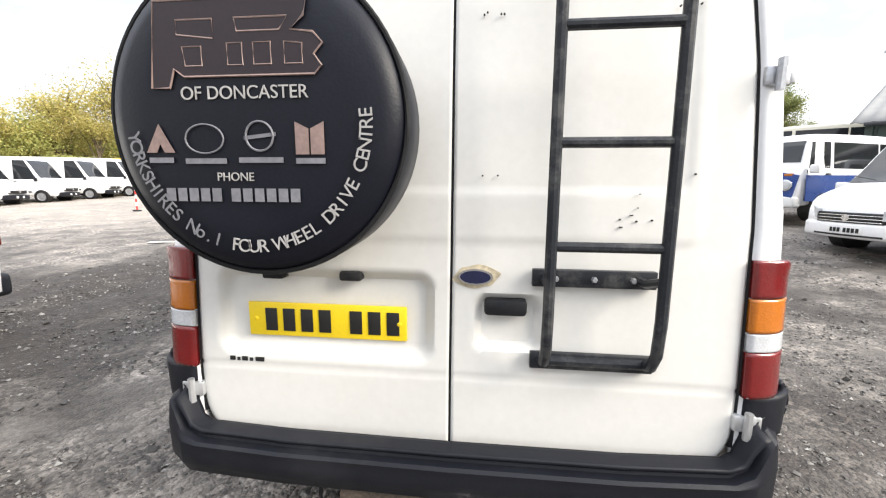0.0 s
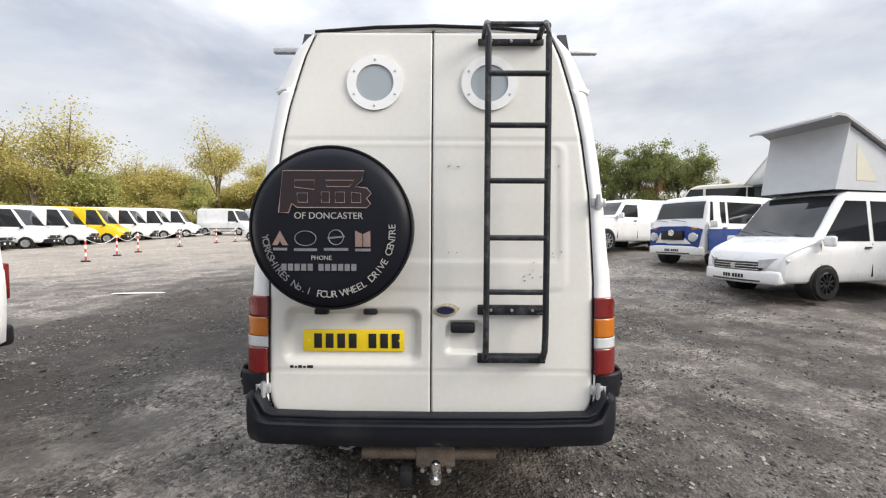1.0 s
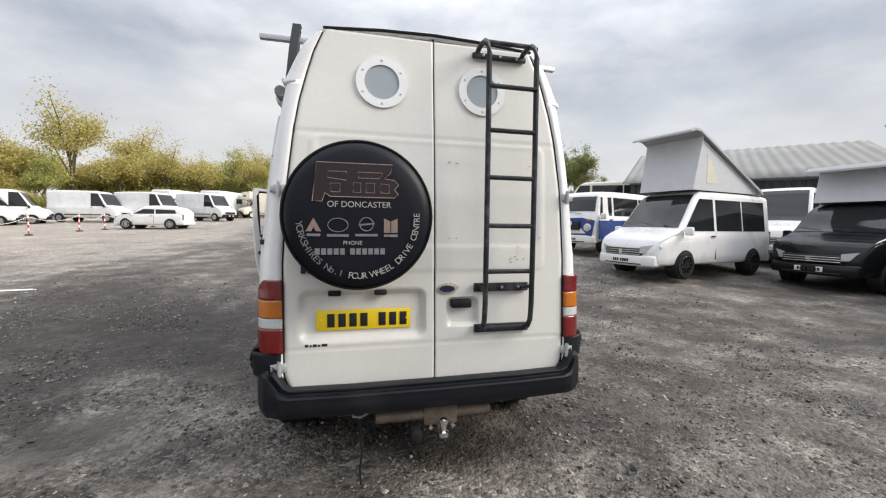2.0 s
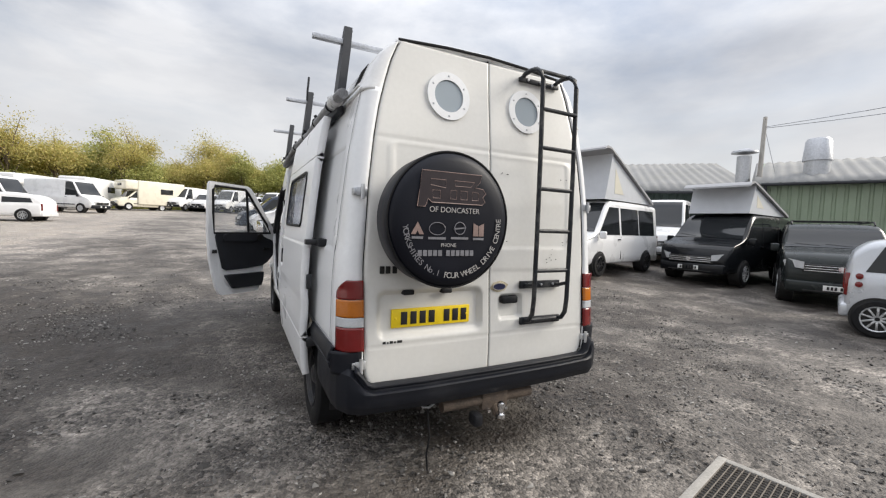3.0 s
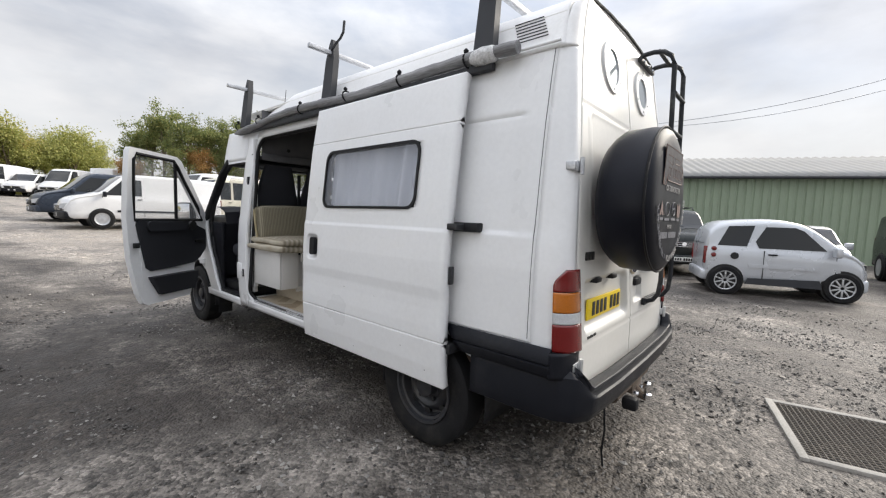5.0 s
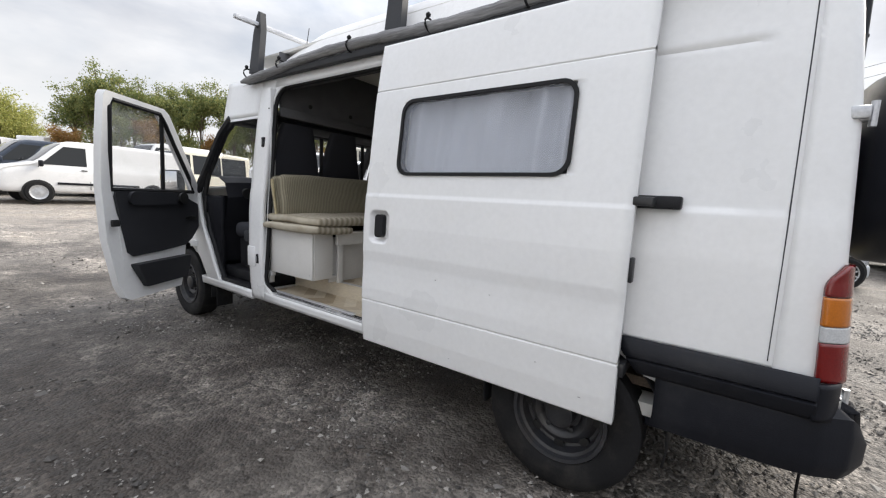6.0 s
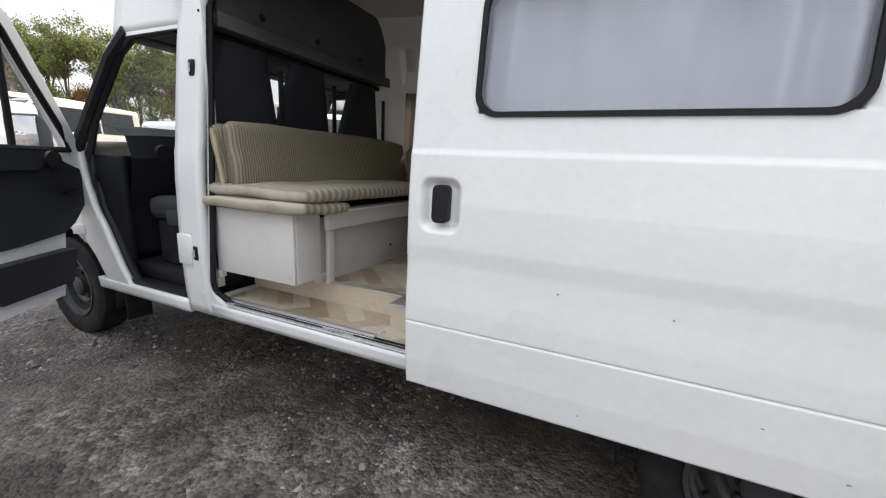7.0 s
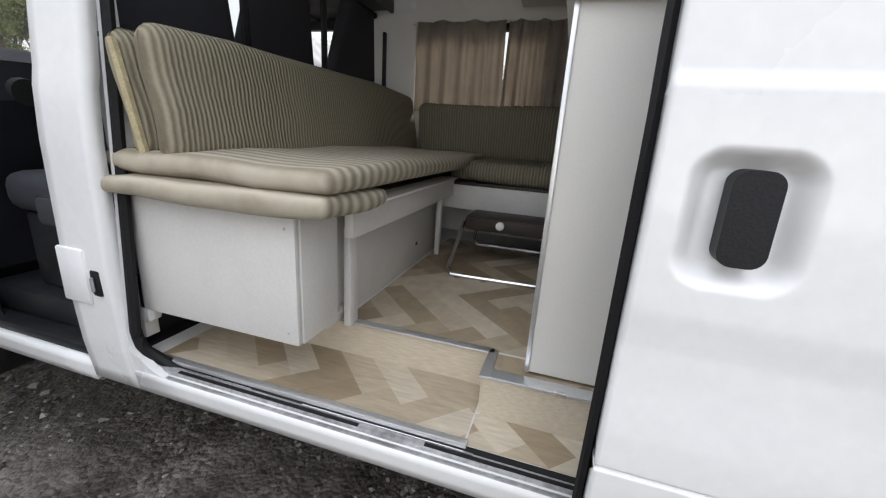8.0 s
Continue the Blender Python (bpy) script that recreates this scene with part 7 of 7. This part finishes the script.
vehicle("estate_car", "silver estate car parked behind the city car", "car", "hatch", place(13.0, -0.9, 100), M_PS, "car", M_ALLOY, None, "modern", GP)
rover = vehicle("off_roader", "black square off-roader with round headlights", "car", "suv", place(12.6, -3.9, 96), M_PB, "car", None, None, "round", GP)
vehicle("estate_car", "dark grey estate car parked by the shed", "car", "hatch", place(13.4, -6.8, 94), M_PGREY, "car", M_ALLOY, None, "modern", GP)
near = vehicle("panel_van", "white small van with red tail lamps and grey bumper", "van", "low_van", place(-5.30, -0.35, 180), M_PW, "cab", None, M_BUMPER, "modern", GP)

GR = "row of vans"
rng = random.Random(11)
ROW = [("white", M_PW), ("white", M_PW), ("white", M_PW), ("white", M_PW), ("yellow", M_PY), ("white", M_PW), ("white", M_PW), ("white", M_PW)]
for k, (cname, pm) in enumerate(ROW):
    vehicle("panel_van", f"{cname} high-roof panel van with black bumper in a row", "van", "high_van", place(-27.4 + 0.25 * k, 16.6 + 2.55 * k, -72), pm, "cab", None, M_BUMPER, "modern", GR, True)
for k, (x, y, h) in enumerate(((-21.5, 37.5, -100), (-17.5, 38.5, -110), (-13.5, 40.0, -120), (-31, 12.5, -72), (-33, 8.5, -72))):
    vehicle("panel_van", "white high-roof panel van parked with its side shown", "van", "high_van", place(x, y, h), M_PW, "cab", None, M_BUMPER, "modern", GR, True)
vehicle("hatchback", "white hatchback parked across the far row", "car", "hatch", place(-12.6, 27.4, 85), M_PW, "car", M_ALLOY, None, "modern", GP, True)


def motorhome(x, y, h, label, cab=M_PW, luton=True):
    ob = vehicle("motorhome", label, "motorhome", "low_van", place(x, y, h), cab, "cab", None, M_BUMPER, "modern", "motorhomes", True)
    part("living_body", B(-1.12, 1.12, -3.6, 0.85, 0.55, 2.95, 0.10, None, 3), cab, ob, "boxy white living body")
    if luton:
        part("luton", B(-1.10, 1.10, 0.8, 1.95, 2.0, 2.93, 0.16, None, 3), cab, ob)
        part("luton_window", B(-0.4, 0.4, 1.94, 1.965, 2.35, 2.6, 0.02), M_GLASS, ob)
    for sx in (-1, 1):
        part("body_window", B(sx * 1.11, sx * 1.135, -2.4, -1.2, 1.7, 2.25, 0.02), M_GLASS, ob)
    return ob


motorhome(-18.5, 46.5, 160, "white motorhome with a box body facing the yard")
motorhome(-14.2, 47.0, 165, "white motorhome with a flat windscreen")
motorhome(-10.2, 48.5, 125, "cream motorhome with a luton over the cab", M_PCREAM)
motorhome(5.5, 50.0, 130, "white low motorhome seen from its side", M_PW, False)
for k in range(5):
    vehicle("panel_van", "white van in the distant row under the trees", "van", "low_van" if k % 2 else "high_van", place(-6.4 + 2.3 * k, 51.0 - 0.4 * k, 152 - 3 * k), M_PW, "cab", None, M_BUMPER, "modern", GR, True)
vehicle("panel_van", "white panel van with black rubbing strip", "van", "low_van", place(1.6, 18.4, 92), M_PW, "cab", None, M_BUMPER, "modern", GP)
vehicle("panel_van", "dark blue van at the end of the row", "van", "low_van", place(1.1, 21.8, 95), M_PDB, "cab", None, None, "modern", GP, True)
vehicle("hatchback", "silver estate car in the middle row", "car", "hatch", place(2.2, 25.6, 102), M_PS, "car", None, None, "modern", GP, True)
vehicle("camper_van", "cream high-top camper van in the middle row", "van", "low_van", place(5.3, 20.0, 95), M_PCREAM, "camper", None, None, "modern", GP, True, roof_add=0.22)
vehicle("camper_van", "white high-top camper van in the middle row", "van", "low_van", place(5.4, 22.6, 100), M_PW, "camper", None, None, "modern", GP, True, roof_add=0.45)
vehicle("panel_van", "silver grey van beyond the camper", "van", "low_van", place(8.6, 15.6, 88), M_PS, "camper", None, None, "modern", GP, True)
vehicle("coach_van", "long cream high-top camper seen over the roofs", "van", "high_van", place(13.5, 17.5, 60), M_PCREAM, "camper", None, None, "modern", GP, True)

# ---- yard furniture: posts with chain, drain grate, painted marks ----
M_POSTR = material("red_post_paint", (0.50, 0.04, 0.03), 0.5, bump=0.02)
spots = [(-14.4, 13.9), (-15.2, 16.4), (-15.6, 18.2), (-16.0, 22.0), (-15.5, 25.0), (-15.0, 26.5), (-14.2, 28.6), (-13.6, 29.4)]
tops = []
for x, y in spots:
    p = thing("barrier_post", "red and white striped plastic barrier post", "post", pose(x, y, ground_z(x, y)), "barrier posts")
    part("foot", L([(0.0, 0.16), (0.05, 0.15), (0.06, 0.04)], "z", 14), M_BLACKP, p)
    for k in range(6):
        part("band", L([(0.06 + 0.155 * k, 0.032), (0.215 + 0.155 * k, 0.032)], "z", 10), M_POSTR if k % 2 == 0 else M_PLATEW, p)
    tops.append(Vector((x, y, ground_z(x, y) + 0.93)))
for a, b in zip(tops, tops[1:]):
    ch = part("barrier_chain", T([tuple(a.lerp(b, k / 8) - Vector((0, 0, 0.28 * math.sin(math.pi * k / 8)))) for k in range(9)], 0.013, 5), M_PLATEW)
    tagged(ch, "white plastic chain hung between barrier posts", "chain", "barrier chains")
mark = part("painted_mark", B(-0.55, 0.55, -0.09, 0.09, 0.0, 0.004), M_PLATEW)
mark.matrix_basis = pose(-6.95, 7.05, ground_z(-6.95, 7.05) + 0.004, 0, 0, 12)
tagged(mark, "white painted line worn into the gravel", "line", kind="structure")

gm = pose(1.105, -1.42, 0.0, 0, 0, 12.3)
grate = thing("drain_grate", "rusty mesh grate in a pale concrete frame", "grate", gm)
GW, GD = 0.47, 0.62
M_CONC = material("pale_concrete", (0.30, 0.285, 0.26), 0.85, vary=0.2, scale=10, fine=90, bump=0.2)
M_MESH = material("brown_steel_mesh", (0.10, 0.085, 0.07), 0.7, metal=0.2, vary=0.3, scale=20, bump=0.1)
for k, a in enumerate(((-GW, GW, GD - 0.05, GD), (-GW, GW, -GD, -GD + 0.05), (-GW, -GW + 0.05, -GD + 0.05, GD - 0.05), (GW - 0.05, GW, -GD + 0.05, GD - 0.05))):
    part("frame", B(*a, -0.03, 0.018, 0.004), M_CONC, grate)
part("pit", B(-GW + 0.04, GW - 0.04, -GD + 0.04, GD - 0.04, -0.02, -0.001), M_INK, grate)
bm = bmesh.new()
nx_, ny_ = 26, 34
for i in range(nx_ + 1):
    x = -GW + 0.05 + (2 * GW - 0.10) * i / nx_
    tube(bm, [(x + 0.006 * (j % 2), -GD + 0.05 + (2 * GD - 0.10) * j / (ny_ * 2), 0.010) for j in range(ny_ * 2 + 1)], 0.0045, 4)
for j in range(ny_ + 1):
    y = -GD + 0.05 + (2 * GD - 0.10) * j / ny_
    tube(bm, [(-GW + 0.05, y, 0.012), (GW - 0.05, y, 0.012)], 0.0045, 4)
tagged(part("mesh", bm, M_MESH, grate, "brown steel mesh"), kind="stuff")

# ---- sheds ----
M_GREEN = material("pale_green_cladding", (0.27, 0.33, 0.235), 0.55, vary=0.06, scale=1.2, fine=30, bump=0.02, tint=(0.20, 0.22, 0.17), stain=0.3)
M_DGREEN = material("dark_green_cladding", (0.035, 0.055, 0.045), 0.55, vary=0.1, scale=1.2, fine=30, bump=0.02)
M_ROOFS = material("grey_fibre_roof", (0.24, 0.24, 0.235), 0.8, vary=0.15, scale=1.4, fine=30, bump=0.05, tint=(0.22, 0.22, 0.19), stain=0.5)


def ribbed(bm, p0, p1, z0, z1, pitch=0.30, depth=0.04):
    """Box-profile sheet wall from p0 to p1."""
    p0, p1 = Vector((*p0, 0)), Vector((*p1, 0))
    d = p1 - p0
    n = int(d.length / pitch)
    e = d.normalized()
    nrm = Vector((-e.y, e.x, 0))
    prof = [(0.0, 0), (0.55, 0), (0.65, 1), (0.90, 1), (1.0, 0)]
    prev = None
    for k in range(n):
        for f, o in prof[:-1] if k < n - 1 else prof:
            q = p0 + e * ((k + f) * pitch) + nrm * depth * o
            cur = (bm.verts.new((q.x, q.y, z0)), bm.verts.new((q.x, q.y, z1)))
            if prev:
                bm.faces.new((prev[0], cur[0], cur[1], prev[1]))
            prev = cur


def shed(name, label, p0, p1, depth, z0, eave, ridge, mat):
    ob = thing(name, label, "building")
    P0, P1 = Vector(p0), Vector(p1)
    e = (P1 - P0).normalized()
    back = Vector((-e.y, e.x)) if (Vector((-e.y, e.x)).dot(Vector((1, 0.6))) > 0) else Vector((e.y, -e.x))
    bm = bmesh.new()
    ribbed(bm, p0, p1, z0, eave)
    solid(part("wall", bm, mat, ob, "", 0), 0.02, 0)
    P2, P3 = P1 + back * depth, P0 + back * depth
    for a, b in ((P1, P2), (P2, P3), (P3, P0)):
        bm = bmesh.new()
        ribbed(bm, tuple(a), tuple(b), z0, eave)
        solid(part("wall", bm, mat, ob, "", 0), 0.02, 0)
    length = (P1 - P0).length
    n = int(length / 0.18)
    for sgn in (0, 1):
        bm = bmesh.new()
        def rp(u, v, sgn=sgn):
            q = P0 + e * (length + 0.6) * u - e * 0.3
            off = (-0.25 + (depth / 2 + 0.25) * v) if sgn == 0 else (depth + 0.25 - (depth / 2 + 0.25) * v)
            w = q + back * off
            return Vector((w.x, w.y, eave + (ridge - eave) * v + 0.03 * math.sin(u * n * math.pi)))
        grid(bm, n * 2, 4, rp)
        solid(part("roof", bm, M_ROOFS, ob, "grey corrugated roof"), 0.02, 0)
    bm = bmesh.new()
    for a, b in ((P0, P3), (P1, P2)):
        mid = (a + b) / 2
        f = [bm.verts.new((a.x, a.y, eave)), bm.verts.new((b.x, b.y, eave)), bm.verts.new((mid.x, mid.y, ridge))]
        bm.faces.new(f)
    solid(part("gable", bm, mat, ob), 0.03, 0)
    part("gutter", T([(P0.x - back.x * 0.3, P0.y - back.y * 0.3, eave - 0.05), (P1.x - back.x * 0.3, P1.y - back.y * 0.3, eave - 0.05)], 0.06, 8), M_DGREY, ob, "dark grey gutter")
    return ob, e, back


shed_a, ea, ba = shed("workshop_shed", "dark green sheet-metal workshop with grey corrugated roof", (11.4, 12.6), (17.2, 6.6), 12, -0.2, 3.3, 5.4, M_DGREEN)
shed_b, eb, bb = shed("workshop_shed", "pale green ribbed metal shed with grey corrugated roof", (16.3, 5.9), (22.2, -7.5), 10, -0.2, 3.5, 5.0, M_GREEN)
part("down_pipe", T([(16.15, 5.7, 3.4), (16.15, 5.7, 0.0)], 0.06, 8), M_DGREY, shed_b)
vent1 = thing("roof_vent", "galvanised mushroom roof vent on the shed", "vent", pose(17.0, 6.9, 3.6) @ Matrix.Diagonal((0.74, 0.74, 0.86, 1)))
part("flue", L([(0.0, 0.34), (1.35, 0.34)], "z", 24), M_GALV, vent1)
part("cowl", L([(1.45, 0.30), (1.50, 0.62), (1.58, 0.60), (1.72, 0.10)], "z", 24), M_GALV, vent1)
vent2 = thing("roof_vent", "fat galvanised extractor stack on the shed", "vent", pose(18.5, 5.1, 3.6) @ Matrix.Diagonal((0.78, 0.78, 0.95, 1)))
part("flue", L([(0.0, 0.50), (0.95, 0.50), (1.0, 0.56)], "z", 28), M_GALV, vent2)
part("cowl", L([(0.95, 0.58), (1.75, 0.50), (1.85, 0.42)], "z", 28), M_GALV, vent2)
pole = thing("service_pole", "pale wooden service pole with thin wires", "pole", pose(17.4, 6.5, 0.0))
part("mast", T([(0, 0, 0), (0.02, 0, 3.5), (0.15, 0.02, 6.35)], [0.10, 0.09, 0.07], 8), material("weathered_pole", (0.40, 0.38, 0.35), 0.8, vary=0.15, bump=0.1), pole)
for dz, end in ((5.95, (5.2, -16.0, 9.6)), (5.9, (6.4, -15.0, 9.0))):
    a, b = Vector((0.13, 0.0, dz)), Vector(end)
    part("wire", T([tuple(a.lerp(b, k / 12) - Vector((0, 0, 0.9 * math.sin(math.pi * k / 12)))) for k in range(13)], 0.016, 4), M_GALV, pole)
part("stay_wire", T([(0.13, 0.0, 5.9), (0.55, -0.35, 3.9)], 0.012, 4), M_GALV, pole)
# added pale wall, never in view, that closes the yard behind
bp_ = part("far_boundary_wall", B(-60, 60, -0.15, 0.15, 0.0, 3.0, 0.02), M_LINING)
bp_.matrix_basis = pose(0, -40, -0.3)
tagged(bp_, "added plain pale wall, out of view, closing the yard behind", "wall", kind="structure")

# ---- trees ----
def make_tree(seed, height, spread, leaf, leaves, leaf_size, lean=0.0, open_crown=0.5):
    """Meshes of a trunk with limbs and of a crown of many small leaf clumps."""
    r = random.Random(seed)
    bm = bmesh.new()
    tips = []
    trunk_top = height * r.uniform(0.42, 0.55)
    pts = [Vector((0.05 * height * lean * f + r.uniform(-0.1, 0.1) * f, r.uniform(-0.1, 0.1) * f, trunk_top * f)) for f in (0, 0.25, 0.5, 0.75, 1)]
    tube(bm, pts, [0.022 * height, 0.018 * height, 0.015 * height, 0.012 * height, 0.009 * height], 7)
    for k in range(11):
        base = pts[2 + k % 3].lerp(pts[min(4, 3 + k % 3)], r.random())
        a = 2 * math.pi * (k / 11 + r.uniform(-0.05, 0.05))
        up = r.uniform(0.25, 1.0)
        reach = spread * r.uniform(0.5, 1.0) * (1.15 - 0.6 * up)
        end = Vector((math.cos(a) * reach, math.sin(a) * reach, trunk_top + (height - trunk_top) * up * r.uniform(0.7, 1.0) - 0.1 * height * (1 - up)))
        mid = base.lerp(end, 0.5) + Vector((0, 0, 0.06 * height))
        tube(bm, [base, mid, end], [0.007 * height, 0.005 * height, 0.002 * height], 5)
        tips += [(end, 1.0), (mid, 0.8), (mid.lerp(end, 0.5), 0.9)]
        for q in range(2):
            e2 = mid + Vector((r.uniform(-1, 1), r.uniform(-1, 1), r.uniform(0.1, 1))) * spread * 0.4
            tube(bm, [mid, e2], [0.003 * height, 0.0012 * height], 4)
            tips.append((e2, 0.8))
    for k in range(int(14 * (1.1 - open_crown))):
        a = r.uniform(0, 6.28)
        q = spread * r.uniform(0.15, 0.85)
        tips.append((Vector((math.cos(a) * q, math.sin(a) * q, height * r.uniform(0.08, 0.4))), 1.1))
    trunk = finish(bm, "trunk", M_BARK, 60)
    verts, faces = [], []
    for k in range(leaves):
        c, s = tips[r.randrange(len(tips))]
        d = Vector((r.gauss(0, 1), r.gauss(0, 1), r.gauss(0, 0.75))) * spread * 0.15 * s * (0.6 + open_crown)
        p = c + d
        if p.z < height * 0.02:
            continue
        z = leaf_size * r.uniform(0.5, 1.3)
        u = Vector((r.gauss(0, 1), r.gauss(0, 1), r.gauss(0, 1))).normalized() * z
        w = u.cross(Vector((r.gauss(0, 1), r.gauss(0, 1), r.gauss(0, 1)))).normalized() * z * 0.75
        i = len(verts)
        verts += [p - u, p + w, p + u, p - w * 0.9]
        faces.append((i, i + 1, i + 2, i + 3))
    crown = bpy.data.meshes.new("crown")
    crown.from_pydata(verts, [], faces)
    crown.materials.append(leaf)
    return trunk, crown


KINDS = [make_tree(s, h, sp, lf, n, ls, 0.3, oc) for s, h, sp, lf, n, ls, oc in (
    (1, 10, 3.4, M_LEAFM, 9500, 0.12, 0.6), (2, 8.5, 3.8, M_LEAF, 10000, 0.12, 0.7), (3, 13.5, 3.6, M_LEAF, 6500, 0.11, 0.8), (4, 9.5, 3.6, M_LEAFM, 9500, 0.12, 0.7),
    (5, 11, 2.6, M_LEAFG, 9000, 0.11, 0.45), (6, 8, 3.2, M_LEAFO, 7500, 0.11, 0.55))]
TREE_WORDS = ["yellow-green autumn tree with full crown", "broad yellow-green tree in early autumn", "tall thin tree with sparse autumn leaves", "rounded green and gold tree", "dense dark green leafy tree", "orange tree in autumn leaf"]


def tree(kind, x, y, scale, turn, wide=1.0):
    t = thing("tree", TREE_WORDS[kind], "tree", pose(x, y, ground_z(max(x, -80), min(y, 120)) - 0.1, 0, 0, turn) @ Matrix.Diagonal((scale * wide, scale * wide, scale, 1)), "tree belt")
    for nm, me in zip(("trunk", "crown"), KINDS[kind]):
        o = new(nm, me)
        o.parent = t


rng = random.Random(21)
for k in range(92):
    a = radians(64 - 70 * k / 91 + rng.uniform(-0.6, 0.6))      # bearing left of +y
    d = rng.uniform(66, 74) if k % 2 else rng.uniform(78, 90)
    kind = rng.choice([0, 1, 3, 1, 2, 3, 2, 0]) if a > radians(2) else rng.choice([0, 4, 0, 3, 1, 3, 2, 5])
    tree(kind, -math.sin(a) * d, math.cos(a) * d, rng.choice([0.62, 0.8, 0.98, 0.72, 1.08, 1.22 if kind == 2 else 0.85]) * rng.uniform(0.9, 1.1) * (1.08 if a > radians(18) else 0.9), rng.uniform(0, 360), rng.uniform(0.95, 1.25))
for k in range(26):
    a = radians(-8 - 28 * k / 25)
    d = rng.uniform(46, 54)
    kind = 4 if k % 6 else 5
    tree(kind, -math.sin(a) * d, math.cos(a) * d, rng.choice([0.55, 0.75, 0.92, 0.82]) * (1.0 if kind == 4 else 0.7), rng.uniform(0, 360), rng.uniform(0.75, 1.0))
for k in range(40):
    a = radians(75 - 60 * k / 39)
    d = rng.uniform(60, 65)
    tree(rng.choice([1, 3]), -math.sin(a) * d, math.cos(a) * d, rng.uniform(0.26, 0.42), rng.uniform(0, 360), rng.uniform(1.2, 1.9))

# rough grass bank under the trees
verts, faces = [], []
rg = random.Random(5)
for k in range(26000):
    a = radians(rg.uniform(-20, 80))
    d = rg.uniform(53, 66)
    x, y = -math.sin(a) * d, math.cos(a) * d
    z = ground_z(max(x, -80), min(y, 120)) + 0.18 * max(0, d - 55) * 0.6
    h, w, t = rg.uniform(0.25, 0.7), rg.uniform(0.10, 0.25), rg.uniform(0, math.pi)
    i = len(verts)
    verts += [(x - w * math.cos(t), y - w * math.sin(t), z - 0.1), (x + w * math.cos(t), y + w * math.sin(t), z - 0.1), (x + rg.uniform(-0.2, 0.2), y, z + h)]
    faces.append((i, i + 1, i + 2))
me = bpy.data.meshes.new("grass")
me.from_pydata(verts, [], faces)
me.materials.append(M_GRASS)
tagged(new("grass", me), "rough yellow-green grass bank below the trees", "grass", kind="stuff")
bm = bmesh.new()
def bank(u, v):
    a = radians(-22 + 105 * u)
    d = 53.5 + 60 * v
    x, y = -math.sin(a) * d, math.cos(a) * d
    return Vector((x, y, ground_z(max(x, -80), min(y, 120)) - 0.05 + 0.11 * max(0, min(d, 66) - 55)))
grid(bm, 60, 24, bank)
bank_ob = part("grass_bank", bm, material("grass_soil", (0.13, 0.135, 0.045), 0.9, vary=0.3, scale=1.5, fine=12, bump=0.3))
tagged(bank_ob, "low grassy bank along the yard edge", "bank", kind="structure")

# ---- loose stones ----
def stones(name, label, count, seed, lo, hi, x0, x1, y0, y1):
    r = np.random.RandomState(seed)
    base = np.array([(1, 0, 0), (-1, 0, 0), (0, 1, 0), (0, -1, 0), (0, 0, 1), (0, 0, -1)], float)
    tri = np.array([(0, 2, 4), (2, 1, 4), (1, 3, 4), (3, 0, 4), (2, 0, 5), (1, 2, 5), (3, 1, 5), (0, 3, 5)])
    x, y = r.uniform(x0, x1, count), r.uniform(y0, y1, count)
    clump = np.array([noise.noise(Vector((a * 1.1, b * 1.1, 7.0))) + 0.5 * noise.noise(Vector((a * 3.1, b * 3.1, 2.0))) for a, b in zip(x, y)])
    clump -= 0.45 * np.exp(-((x + 1.8) / 0.8) ** 2) * (y > 0.6)          # trodden soil beside the sliding door
    keep = ~((np.abs(x - 1.1) < 0.55) & (np.abs(y + 1.42) < 0.68)) & (clump + r.normal(0, 0.22, count) > -0.05)
    x, y = x[keep], y[keep]
    n = len(x)
    size = lo + (hi - lo) * r.power(0.35, n)
    z = np.array([ground_z(a, b) for a, b in zip(x, y)])
    rad = size[:, None, None] * r.uniform(0.6, 1.25, (n, 6, 1)) * np.array([1, 1, 0.62])
    pts = base[None] * rad + r.normal(0, 0.22, (n, 6, 3)) * size[:, None, None]
    a = r.uniform(0, 6.28, n)
    c, s = np.cos(a)[:, None], np.sin(a)[:, None]
    px, py = pts[..., 0] * c - pts[..., 1] * s, pts[..., 0] * s + pts[..., 1] * c
    v = np.stack([px + x[:, None], py + y[:, None], pts[..., 2] + z[:, None] + size[:, None] * 0.15 - 0.004], -1).reshape(-1, 3)
    f = (tri[None] + 6 * np.arange(n)[:, None, None]).reshape(-1, 3)
    me = bpy.data.meshes.new(name)
    me.from_pydata(v.tolist(), [], f.tolist())
    me.materials.append(M_STONES)
    return tagged(new(name, me), label, "gravel", kind="stuff")


stones("gravel_stones", "loose grey gravel stones strewn over the yard", 80000, 3, 0.004, 0.017, -5.5, 4.5, -2.2, 6.0)
stones("gravel_stones", "coarse grey stones near the path of the van", 15000, 4, 0.008, 0.028, -6.5, 6.5, -2.4, 8.5)
